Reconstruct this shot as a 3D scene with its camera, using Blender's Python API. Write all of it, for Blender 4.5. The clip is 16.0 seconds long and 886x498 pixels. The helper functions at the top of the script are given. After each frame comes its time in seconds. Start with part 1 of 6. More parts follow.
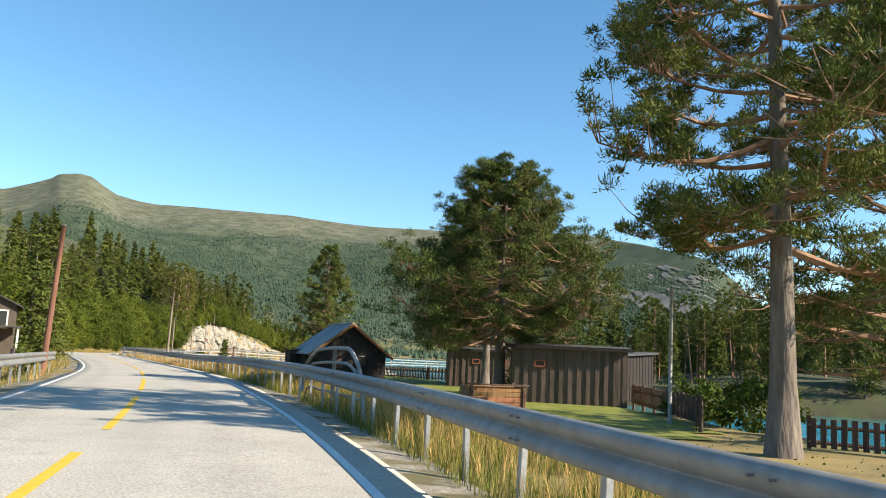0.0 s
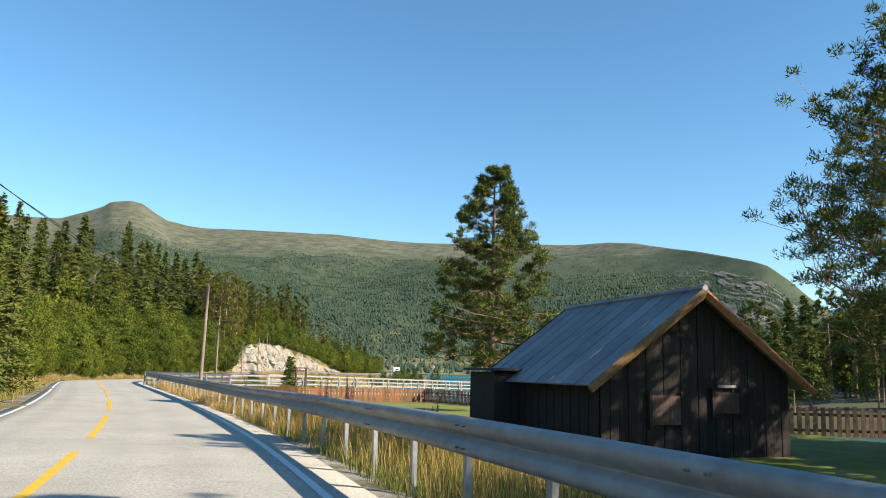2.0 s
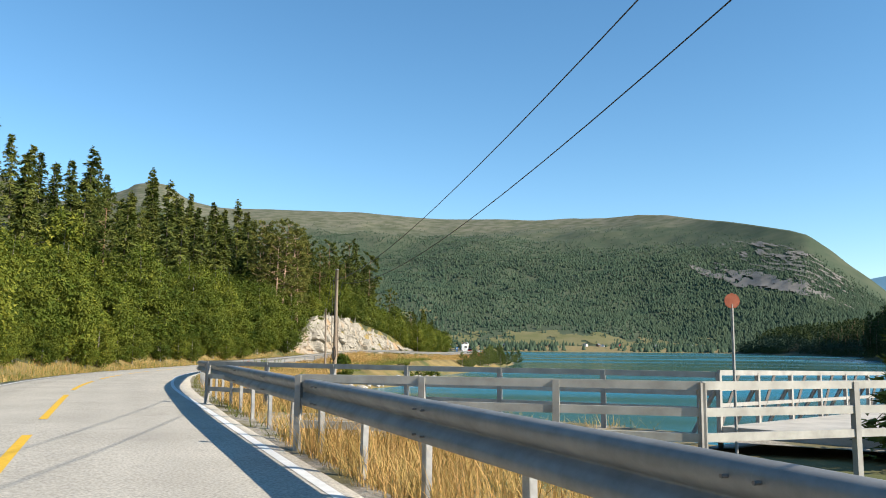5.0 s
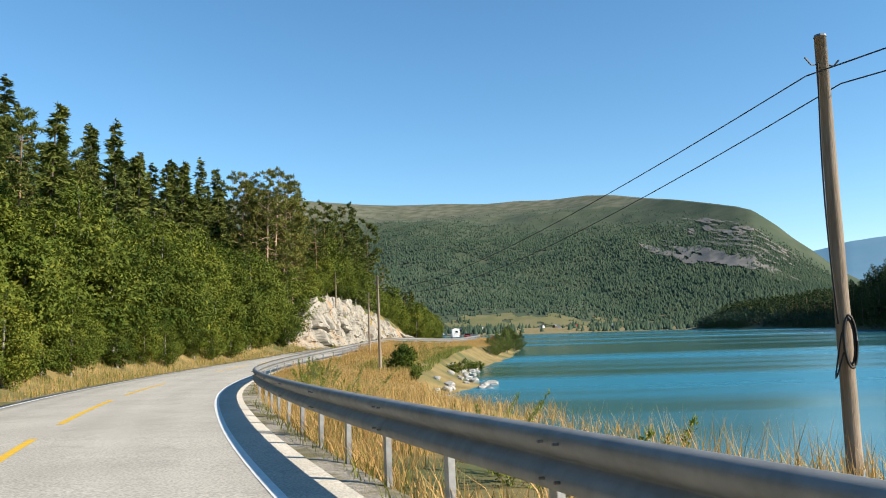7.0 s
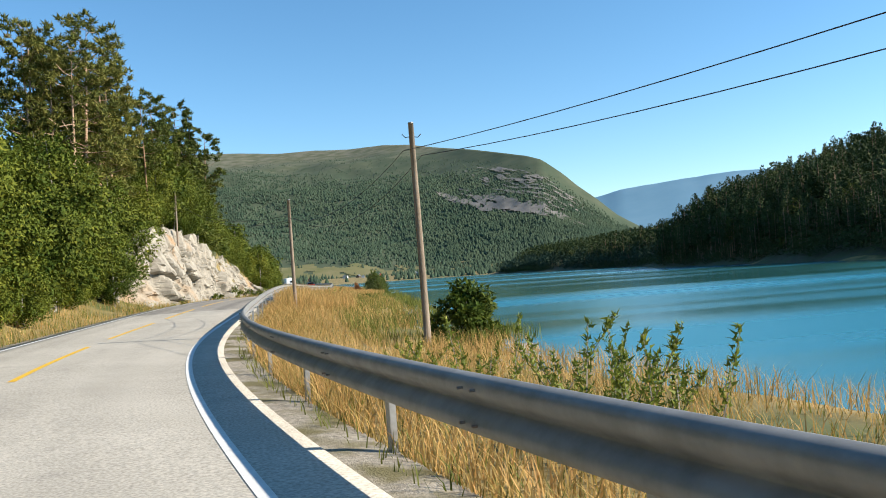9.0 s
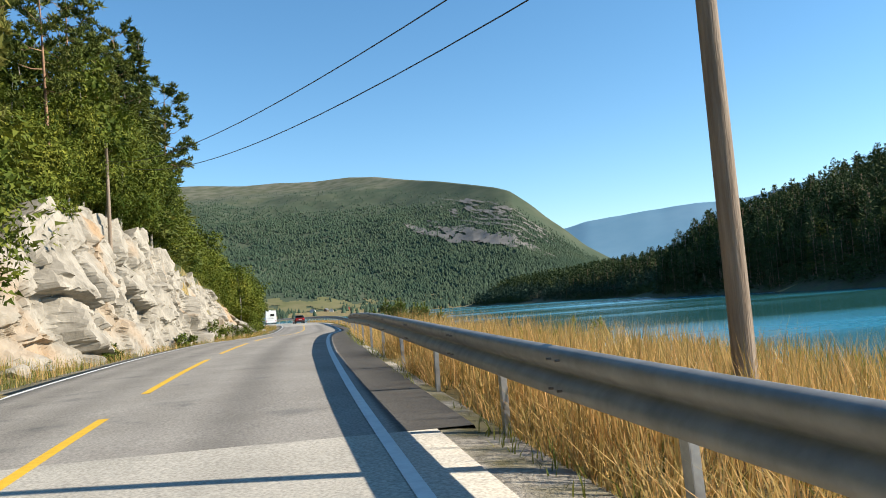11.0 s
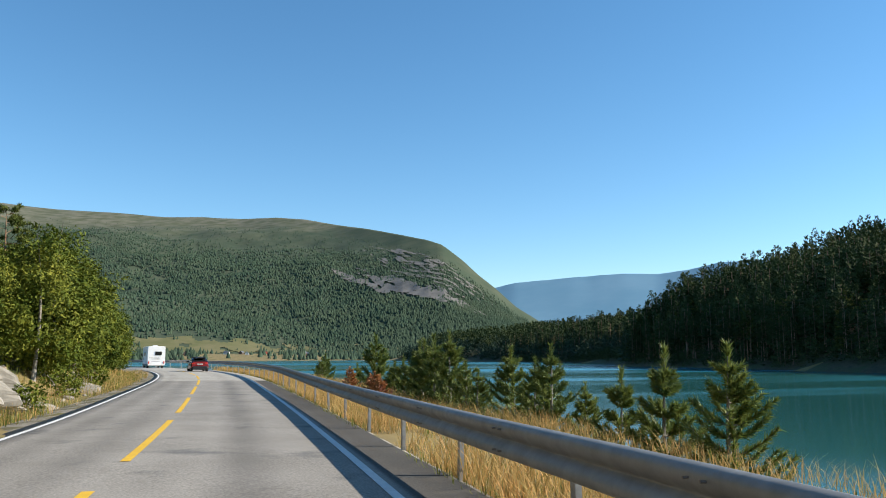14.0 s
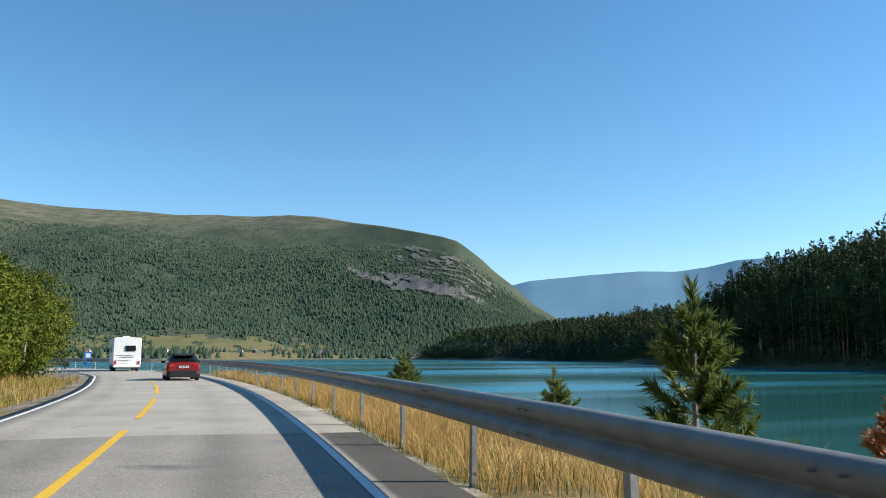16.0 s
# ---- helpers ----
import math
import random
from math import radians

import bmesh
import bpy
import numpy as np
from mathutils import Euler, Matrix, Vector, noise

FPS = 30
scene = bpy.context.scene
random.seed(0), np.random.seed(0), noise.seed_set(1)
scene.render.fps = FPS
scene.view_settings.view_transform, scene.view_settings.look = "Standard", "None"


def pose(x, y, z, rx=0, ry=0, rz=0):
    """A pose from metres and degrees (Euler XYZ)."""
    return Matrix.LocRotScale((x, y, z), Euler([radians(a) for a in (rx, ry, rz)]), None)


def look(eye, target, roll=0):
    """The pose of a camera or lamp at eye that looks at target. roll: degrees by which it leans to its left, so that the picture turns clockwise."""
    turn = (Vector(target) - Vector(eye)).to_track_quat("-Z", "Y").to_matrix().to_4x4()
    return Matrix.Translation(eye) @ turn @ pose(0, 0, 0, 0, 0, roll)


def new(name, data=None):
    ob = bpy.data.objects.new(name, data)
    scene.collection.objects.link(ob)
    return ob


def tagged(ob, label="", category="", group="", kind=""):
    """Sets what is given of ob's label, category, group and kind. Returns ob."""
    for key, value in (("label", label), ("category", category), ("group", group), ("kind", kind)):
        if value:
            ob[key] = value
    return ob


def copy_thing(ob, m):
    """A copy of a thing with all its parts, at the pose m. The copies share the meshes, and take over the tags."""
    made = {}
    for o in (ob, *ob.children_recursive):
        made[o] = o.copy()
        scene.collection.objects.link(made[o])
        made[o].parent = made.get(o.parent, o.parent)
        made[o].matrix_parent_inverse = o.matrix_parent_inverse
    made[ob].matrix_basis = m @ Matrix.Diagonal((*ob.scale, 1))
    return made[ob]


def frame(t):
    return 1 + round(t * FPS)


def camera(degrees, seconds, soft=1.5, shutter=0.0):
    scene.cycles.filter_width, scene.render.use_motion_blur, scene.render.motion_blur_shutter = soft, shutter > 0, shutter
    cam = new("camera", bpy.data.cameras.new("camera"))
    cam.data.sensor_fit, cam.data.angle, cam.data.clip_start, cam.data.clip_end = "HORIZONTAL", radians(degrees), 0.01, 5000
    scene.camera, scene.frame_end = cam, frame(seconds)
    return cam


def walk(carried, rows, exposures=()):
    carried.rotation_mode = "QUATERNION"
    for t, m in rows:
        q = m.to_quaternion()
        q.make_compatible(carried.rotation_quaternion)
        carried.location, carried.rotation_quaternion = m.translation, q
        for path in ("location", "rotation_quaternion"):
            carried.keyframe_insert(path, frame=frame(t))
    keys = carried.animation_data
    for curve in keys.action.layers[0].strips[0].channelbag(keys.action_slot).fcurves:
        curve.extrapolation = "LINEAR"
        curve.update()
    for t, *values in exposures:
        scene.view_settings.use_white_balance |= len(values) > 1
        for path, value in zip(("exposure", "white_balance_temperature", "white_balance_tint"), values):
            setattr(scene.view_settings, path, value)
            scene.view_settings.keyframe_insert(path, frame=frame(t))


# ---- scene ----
cam = camera(58.01, 16.0, 1.0)
PATH = [
    (0.0, pose(-0.00, -0.00, 1.50, 97.71, -2.79, -2.40)),
    (0.5, pose(-1.80, 7.69, 1.53, 98.02, -2.75, -0.90)),
    (1.0, pose(-3.57, 15.45, 1.55, 98.33, -2.23, 0.22)),
    (1.5, pose(-5.69, 23.23, 1.53, 98.56, -1.77, 0.90)),
    (2.0, pose(-8.09, 31.02, 1.49, 98.69, -1.33, 1.08)),
    (2.5, pose(-10.74, 38.81, 1.43, 98.26, -1.79, 1.09)),
    (3.0, pose(-13.58, 46.55, 1.37, 97.93, -1.58, 1.19)),
    (3.5, pose(-16.61, 54.20, 1.32, 97.43, -1.59, 1.42)),
    (4.0, pose(-19.80, 61.71, 1.30, 97.35, -1.15, 3.39)),
    (6.3, pose(-36.09, 96.75, 1.34, 96.49, 1.25, 1.26)),
    (6.5, pose(-37.42, 99.94, 1.31, 96.43, 1.25, 0.73)),
    (7.0, pose(-40.61, 108.00, 1.23, 96.04, 1.70, -0.80)),
    (7.5, pose(-43.52, 116.17, 1.13, 94.67, 3.39, -5.50)),
    (8.0, pose(-46.14, 124.49, 1.03, 92.16, 4.19, -9.69)),
    (8.5, pose(-48.48, 133.02, 0.90, 91.96, 4.58, -12.47)),
    (9.0, pose(-50.26, 141.84, 0.76, 91.85, 3.85, -15.33)),
    (9.2, pose(-50.78, 145.45, 0.72, 91.72, 4.24, -15.65)),
    (10.2, pose(-52.20, 165.00, 0.70, 92.60, 4.25, -16.90)),
    (11.3, pose(-50.23, 185.76, 1.03, 94.48, 4.21, -19.39)),
    (11.5, pose(-49.80, 189.77, 1.12, 94.66, 4.03, -21.05)),
    (12.0, pose(-48.54, 199.92, 1.36, 95.09, 3.85, -22.88)),
    (12.5, pose(-47.30, 210.11, 1.40, 95.66, 3.20, -23.43)),
    (13.0, pose(-45.57, 220.25, 1.36, 96.65, 2.82, -23.55)),
    (13.5, pose(-43.53, 230.36, 1.21, 97.32, 0.68, -23.77)),
    (14.0, pose(-41.46, 240.49, 1.08, 97.69, 0.13, -23.65)),
    (14.5, pose(-39.57, 250.66, 0.97, 97.64, 0.35, -23.23)),
    (15.0, pose(-38.05, 260.86, 0.88, 97.64, -0.07, -22.85)),
    (15.5, pose(-36.31, 271.06, 0.92, 97.66, -0.36, -22.81)),
    (16.0, pose(-34.91, 281.33, 0.97, 97.60, 0.10, -22.75)),
]
walk(cam, PATH, [(0.0, 1.06, 6900, 10), (1.5, 0.96, 6800, 10), (3.5, 0.88, 6700, 10), (7.0, 0.80, 6600, 10), (8.5, 0.86, 6600, 10), (12.0, 0.82, 6600, 10), (14.0, 0.68, 6400, 10), (16.0, 0.66, 6350, 10)])

# ---- light ----
SUN_YAW, SUN_EL = 110.0, 31.0      # clockwise from +y, degrees
world = bpy.data.worlds.new("world")
scene.world = world
world.use_nodes = True
wn = world.node_tree
sky = wn.nodes.new("ShaderNodeTexSky")
sky.sky_type = "NISHITA"
sky.sun_disc = False
sky.sun_elevation = radians(SUN_EL)
sky.sun_rotation = radians(SUN_YAW)
sky.altitude = 150
sky.air_density, sky.dust_density, sky.ozone_density = 0.95, 0.02, 3.2
tone = wn.nodes.new("ShaderNodeHueSaturation")      # the deep blue of dry northern air
tone.inputs["Hue"].default_value = 0.492
tone.inputs["Saturation"].default_value = 1.16
wn.links.new(sky.outputs[0], tone.inputs["Color"])
wn.links.new(tone.outputs[0], wn.nodes["Background"].inputs[0])
wn.nodes["Background"].inputs[1].default_value = 0.112
sun_data = bpy.data.lights.new("sun", "SUN")
sun_data.energy, sun_data.angle, sun_data.color = 5.0, radians(0.5), (1.0, 0.92, 0.79)
sun = new("sun", sun_data)
sv = Vector((math.sin(radians(SUN_YAW)) * math.cos(radians(SUN_EL)), math.cos(radians(SUN_YAW)) * math.cos(radians(SUN_EL)), math.sin(radians(SUN_EL))))
sun.matrix_world = look(sv * 100, (0, 0, 0))

# ---- helpers of this scene ----
rng = np.random.default_rng(7)


class Geo:
    """Collects vertices and faces of one mesh."""

    def __init__(self):
        self.v, self.f, self.n = [], [], 0

    def add(self, verts, faces):
        verts = np.asarray(verts, float).reshape(-1, 3)
        self.v.append(verts)
        for k in faces if isinstance(faces, list) and len(faces) and isinstance(faces[0], np.ndarray) else [np.asarray(faces)]:
            if len(k):
                self.f.append(k + self.n)
        self.n += len(verts)
        return self

    def box(self, c, s, m=None):
        x, y, z = s[0] / 2, s[1] / 2, s[2] / 2
        v = np.array([(-x, -y, -z), (x, -y, -z), (x, y, -z), (-x, y, -z), (-x, -y, z), (x, -y, z), (x, y, z), (-x, y, z)])
        if m is not None:
            v = v @ np.array(m).T
        f = np.array([(0, 3, 2, 1), (4, 5, 6, 7), (0, 1, 5, 4), (1, 2, 6, 5), (2, 3, 7, 6), (3, 0, 4, 7)])
        return self.add(v + np.array(c), f)

    def tube(self, pts, radii, sides=6, cap=True):
        pts = np.asarray(pts, float)
        n = len(pts)
        radii = np.broadcast_to(np.asarray(radii, float), (n,))
        d = np.gradient(pts, axis=0)
        d /= np.linalg.norm(d, axis=1)[:, None] + 1e-9
        ref = np.where(np.abs(d[:, 2:3]) > 0.9, np.array([[1.0, 0, 0]]), np.array([[0, 0, 1.0]]))
        a = np.cross(d, ref)
        a /= np.linalg.norm(a, axis=1)[:, None] + 1e-9
        b = np.cross(d, a)
        th = np.arange(sides) * 2 * np.pi / sides
        v = pts[:, None] + radii[:, None, None] * (np.cos(th)[None, :, None] * a[:, None] + np.sin(th)[None, :, None] * b[:, None])
        i = np.arange(n - 1)[:, None] * sides
        j = np.arange(sides)[None]
        k = (j + 1) % sides
        f = np.stack([i + j, i + sides + j, i + sides + k, i + k], -1).reshape(-1, 4)
        self.add(v.reshape(-1, 3), f)
        if cap and sides == 4:
            e = self.n - n * sides
            self.f.append(np.array([[e + 3, e + 2, e + 1, e]]))
            e = self.n - sides
            self.f.append(np.array([[e, e + 1, e + 2, e + 3]]))
        elif cap:
            for e, s in ((self.n - n * sides, -1), (self.n - sides, 1)):
                c = np.arange(1, sides - 1)
                t = np.stack([np.full_like(c, e), e + c, e + c + 1], -1)
                self.f.append(t if s > 0 else t[:, ::-1])
        return self

    def strip(self, a, b):
        """Quads between two lines of points of the same length."""
        a, b = np.asarray(a, float), np.asarray(b, float)
        n = len(a)
        i = np.arange(n - 1)
        return self.add(np.concatenate([a, b]), np.stack([i, n + i, n + i + 1, i + 1], -1))

    def cards(self, c, d, side, length, width):
        """Leaf blades: from c along d, of the given length and width (arrays)."""
        length, width = np.broadcast_to(length, (len(c),))[:, None], np.broadcast_to(width, (len(c),))[:, None]
        s = np.cross(d, side)
        s /= np.linalg.norm(s, axis=1)[:, None] + 1e-9
        v = np.stack([c - s * width * 0.45, c + s * width * 0.45, c + d * length * 1.1], 1)
        i = np.arange(len(c))[:, None] * 3
        return self.add(v.reshape(-1, 3), i + np.arange(3)[None])

    def mesh(self, name, material, smooth=False):
        me = bpy.data.meshes.new(name)
        v = np.concatenate(self.v)
        loops = np.concatenate([f.ravel() for f in self.f]).astype(np.int32)
        tot = np.concatenate([np.full(len(f), f.shape[1]) for f in self.f]).astype(np.int32)
        start = np.concatenate([[0], np.cumsum(tot)[:-1]]).astype(np.int32)
        me.vertices.add(len(v))
        me.vertices.foreach_set("co", v.ravel().astype(np.float32))
        me.loops.add(len(loops))
        me.loops.foreach_set("vertex_index", loops)
        me.polygons.add(len(tot))
        me.polygons.foreach_set("loop_start", start)
        me.polygons.foreach_set("loop_total", tot)
        me.polygons.foreach_set("use_smooth", np.full(len(tot), smooth))
        me.update(calc_edges=True)
        me.materials.append(material)
        return me


def part(name, geo, material, parent=None, label="", smooth=False):
    me = geo if isinstance(geo, bpy.types.Mesh) else geo.mesh(name, material, smooth)
    ob = new(name, me)
    ob.parent = parent
    return tagged(ob, label)


def thing(name, at, label, category, group="", kind="", turn=0.0):
    ob = new(name)
    ob.matrix_basis = pose(*at, 0, 0, turn)
    return tagged(ob, label, category, group, kind)


def unit(a):
    return a / (np.linalg.norm(a, axis=-1, keepdims=True) + 1e-9)


def lattice(ix, iy, seed):
    h = np.sin(ix * 127.1 + iy * 311.7 + seed * 74.7) * 43758.5453
    return h - np.floor(h)


def vnoise(x, y, seed=0):
    ix, iy = np.floor(x), np.floor(y)
    fx, fy = x - ix, y - iy
    fx, fy = fx * fx * (3 - 2 * fx), fy * fy * (3 - 2 * fy)
    a, b = lattice(ix, iy, seed), lattice(ix + 1, iy, seed)
    c, d = lattice(ix, iy + 1, seed), lattice(ix + 1, iy + 1, seed)
    return (a + (b - a) * fx) * (1 - fy) + (c + (d - c) * fx) * fy - 0.5


def fbm(x, y, seed=0, octaves=4):
    return sum(vnoise(x * 2 ** k, y * 2 ** k, seed + k) / 2 ** k for k in range(octaves))


def sstep(a, b, x):
    t = np.clip((x - a) / (b - a), 0, 1)
    return t * t * (3 - 2 * t)


# ---- materials ----
def material(name, color, rough=0.8, color2=None, scale=5.0, detail=6.0, bump=0.0, bump_scale=None, metal=0.0, island=0.0, rand=0.0,
             spots=None, spot_scale=1.0, spot_edge=(0.55, 0.62), stretch=(1, 1, 1), spec=0.5, coord="Object", glow=0.0):
    m = bpy.data.materials.new(name)
    m.use_nodes = True
    t = m.node_tree
    n, ln = t.nodes, t.links
    bs = n["Principled BSDF"]
    bs.inputs["Roughness"].default_value = rough
    bs.inputs["Metallic"].default_value = metal
    bs.inputs["Specular IOR Level"].default_value = spec
    tc = n.new("ShaderNodeTexCoord")
    mp = n.new("ShaderNodeMapping")
    mp.inputs["Scale"].default_value = stretch
    ln.new(tc.outputs[coord], mp.inputs[0])
    nz = n.new("ShaderNodeTexNoise")
    nz.inputs["Scale"].default_value, nz.inputs["Detail"].default_value, nz.inputs["Roughness"].default_value = scale, detail, 0.62
    ln.new(mp.outputs[0], nz.inputs["Vector"])
    ramp = n.new("ShaderNodeValToRGB")
    ramp.color_ramp.elements[0].position, ramp.color_ramp.elements[1].position = 0.33, 0.67
    ramp.color_ramp.elements[0].color = (*color, 1)
    ramp.color_ramp.elements[1].color = (*(color2 or color), 1)
    ln.new(nz.outputs["Fac"], ramp.inputs[0])
    out = ramp.outputs[0]
    if spots:
        n2 = n.new("ShaderNodeTexNoise")
        n2.inputs["Scale"].default_value, n2.inputs["Detail"].default_value = spot_scale, 5
        ln.new(mp.outputs[0], n2.inputs["Vector"])
        mr = n.new("ShaderNodeMapRange")
        mr.inputs[1].default_value, mr.inputs[2].default_value = spot_edge
        ln.new(n2.outputs["Fac"], mr.inputs[0])
        mx = n.new("ShaderNodeMix")
        mx.data_type = "RGBA"
        ln.new(mr.outputs[0], mx.inputs[0])
        ln.new(out, mx.inputs[6])
        mx.inputs[7].default_value = (*spots, 1)
        out = mx.outputs[2]
    for amount, node, sock in ((island, "ShaderNodeNewGeometry", "Random Per Island"), (rand, "ShaderNodeObjectInfo", "Random")):
        if amount:
            src = n.new(node)
            mr = n.new("ShaderNodeMapRange")
            mr.inputs[3].default_value, mr.inputs[4].default_value = 1 - amount, 1 + amount
            ln.new(src.outputs[sock], mr.inputs[0])
            hs = n.new("ShaderNodeHueSaturation")
            ln.new(mr.outputs[0], hs.inputs["Value"])
            mh = n.new("ShaderNodeMapRange")
            mh.inputs[3].default_value, mh.inputs[4].default_value = 0.5 + amount * 0.05, 0.5 - amount * 0.05
            ln.new(src.outputs[sock], mh.inputs[0])
            ln.new(mh.outputs[0], hs.inputs["Hue"])
            ln.new(out, hs.inputs["Color"])
            out = hs.outputs[0]
    ln.new(out, bs.inputs["Base Color"])
    if glow:      # light that passes through thin leaves
        tr = n.new("ShaderNodeBsdfTranslucent")
        ln.new(out, tr.inputs["Color"])
        ms = n.new("ShaderNodeMixShader")
        ms.inputs[0].default_value = glow
        ln.new(bs.outputs[0], ms.inputs[1])
        ln.new(tr.outputs[0], ms.inputs[2])
        ln.new(ms.outputs[0], n["Material Output"].inputs["Surface"])
    if bump:
        bp = n.new("ShaderNodeBump")
        bp.inputs["Strength"].default_value = min(bump, 1.0)
        bp.inputs["Distance"].default_value = 0.02 if bump <= 1 else 0.02 * bump
        if bump_scale:
            n3 = n.new("ShaderNodeTexNoise")
            n3.inputs["Scale"].default_value, n3.inputs["Detail"].default_value = bump_scale, 4
            ln.new(mp.outputs[0], n3.inputs["Vector"])
            ln.new(n3.outputs["Fac"], bp.inputs["Height"])
        else:
            ln.new(nz.outputs["Fac"], bp.inputs["Height"])
        ln.new(bp.outputs[0], bs.inputs["Normal"])
    return m


M_asphalt = material("asphalt", (0.39, 0.36, 0.305), 0.85, (0.48, 0.445, 0.38), 0.35, 8, 0.25, 90, spots=(0.36, 0.335, 0.29), spot_scale=1.2, spot_edge=(0.6, 0.75), spec=0.2)
M_asphalt_old = material("older_asphalt", (0.34, 0.315, 0.27), 0.85, (0.43, 0.40, 0.345), 0.4, 8, 0.25, 90, spots=(0.26, 0.245, 0.215), spot_scale=1.0, spot_edge=(0.6, 0.75), spec=0.25)
M_asphalt_new = material("newer_asphalt", (0.25, 0.23, 0.20), 0.85, (0.32, 0.295, 0.26), 0.5, 8, 0.25, 90, spots=(0.16, 0.155, 0.145), spot_scale=0.9, spot_edge=(0.6, 0.75), spec=0.25)


def worn_road(m, dark, marks, rim=1.0):
    """Polished, oil-darkened bands along the wheel tracks and lane middles, read from the lane position of the mesh."""
    n, ln = m.node_tree.nodes, m.node_tree.links
    bs = n["Principled BSDF"]
    src = bs.inputs["Base Color"].links[0].from_socket
    at = n.new("ShaderNodeAttribute")
    at.attribute_name = "lane"
    rp = n.new("ShaderNodeValToRGB")
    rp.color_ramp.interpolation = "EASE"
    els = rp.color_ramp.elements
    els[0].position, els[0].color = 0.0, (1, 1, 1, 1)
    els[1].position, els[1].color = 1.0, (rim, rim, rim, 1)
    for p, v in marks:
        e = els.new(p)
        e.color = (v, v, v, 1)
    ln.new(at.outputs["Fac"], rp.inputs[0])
    nz = n.new("ShaderNodeTexNoise")
    nz.inputs["Scale"].default_value, nz.inputs["Detail"].default_value = 0.25, 6
    tc = n.new("ShaderNodeTexCoord")
    ln.new(tc.outputs["Object"], nz.inputs["Vector"])
    sp = n.new("ShaderNodeTexNoise")
    sp.inputs["Scale"].default_value, sp.inputs["Detail"].default_value = 30, 5
    ln.new(tc.outputs["Object"], sp.inputs["Vector"])
    mr = n.new("ShaderNodeMapRange")
    mr.inputs[1].default_value, mr.inputs[2].default_value, mr.inputs[3].default_value, mr.inputs[4].default_value = 0.3, 0.7, 0.66, 1.28
    ln.new(sp.outputs["Fac"], mr.inputs[0])
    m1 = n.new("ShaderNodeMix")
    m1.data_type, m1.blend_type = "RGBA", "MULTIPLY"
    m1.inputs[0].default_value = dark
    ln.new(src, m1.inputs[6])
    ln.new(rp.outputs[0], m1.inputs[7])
    m2 = n.new("ShaderNodeMix")
    m2.data_type, m2.blend_type = "RGBA", "MULTIPLY"
    m2.inputs[0].default_value = 1.0
    ln.new(m1.outputs[2], m2.inputs[6])
    ln.new(mr.outputs[0], m2.inputs[7])
    ln.new(m2.outputs[2], bs.inputs["Base Color"])


# lane position: 0 is the left edge, 1 the right one
worn_road(M_asphalt, 0.6, ((0.12, 0.95), (0.2, 0.8), (0.28, 1.0), (0.44, 1.0), (0.55, 0.9), (0.62, 1.0), (0.70, 0.88), (0.80, 1.0), (0.9, 0.95)))
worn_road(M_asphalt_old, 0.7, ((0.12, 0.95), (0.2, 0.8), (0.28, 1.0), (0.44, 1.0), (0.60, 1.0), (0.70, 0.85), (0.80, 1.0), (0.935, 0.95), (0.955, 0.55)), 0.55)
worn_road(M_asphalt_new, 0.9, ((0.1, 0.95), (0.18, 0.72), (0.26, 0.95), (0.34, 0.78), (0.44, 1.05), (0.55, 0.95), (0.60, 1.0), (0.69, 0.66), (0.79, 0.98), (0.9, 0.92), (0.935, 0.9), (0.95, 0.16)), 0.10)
M_yellow = material("yellow_paint", (0.62, 0.36, 0.02), 0.7, (0.75, 0.46, 0.03), 9, 6, 0.2, 80)
M_white_line = material("white_road_paint", (0.62, 0.62, 0.60), 0.7, (0.75, 0.75, 0.72), 7, 6, 0.2, 80)
M_gravel = material("gravel", (0.18, 0.155, 0.12), 0.95, (0.42, 0.375, 0.30), 14, 9, 1.0, 40, spots=(0.14, 0.12, 0.05), spot_scale=0.9, spot_edge=(0.46, 0.58))
M_ground = material("meadow_ground", (0.15, 0.112, 0.036), 0.95, (0.29, 0.21, 0.075), 0.5, 8, 1.0, 9, spots=(0.075, 0.085, 0.02), spot_scale=0.13, spot_edge=(0.52, 0.66))
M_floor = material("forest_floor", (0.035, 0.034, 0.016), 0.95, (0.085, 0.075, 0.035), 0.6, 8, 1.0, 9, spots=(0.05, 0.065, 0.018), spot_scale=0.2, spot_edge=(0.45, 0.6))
M_lawn = material("mown_lawn", (0.12, 0.142, 0.014), 0.9, (0.20, 0.205, 0.025), 1.4, 8, 0.6, 30, spots=(0.22, 0.22, 0.05), spot_scale=0.5, spot_edge=(0.58, 0.72))
M_steel = material("galvanised_steel", (0.20, 0.195, 0.18), 0.55, (0.31, 0.30, 0.28), 3, 7, 0.05, 30, metal=0.35, rand=0.04, spots=(0.30, 0.27, 0.23), spot_scale=6, spot_edge=(0.66, 0.8))
M_post = material("zinc_post", (0.27, 0.27, 0.265), 0.55, (0.42, 0.42, 0.41), 6, 6, 0.05, metal=0.5, rand=0.1)
M_bolt = material("dark_bolt", (0.15, 0.13, 0.11), 0.6, (0.25, 0.22, 0.19), 20, 3, metal=0.5)
M_bark = material("pine_bark", (0.085, 0.065, 0.05), 0.95, (0.20, 0.16, 0.125), 7, 8, 3.0, 9, stretch=(1, 1, 0.22))
M_bark_red = material("upper_pine_bark", (0.20, 0.11, 0.06), 0.9, (0.34, 0.20, 0.12), 6, 6, 1.0, 10)
M_birch = material("grey_bark", (0.16, 0.14, 0.11), 0.9, (0.34, 0.31, 0.27), 5, 6, 0.5, 10)
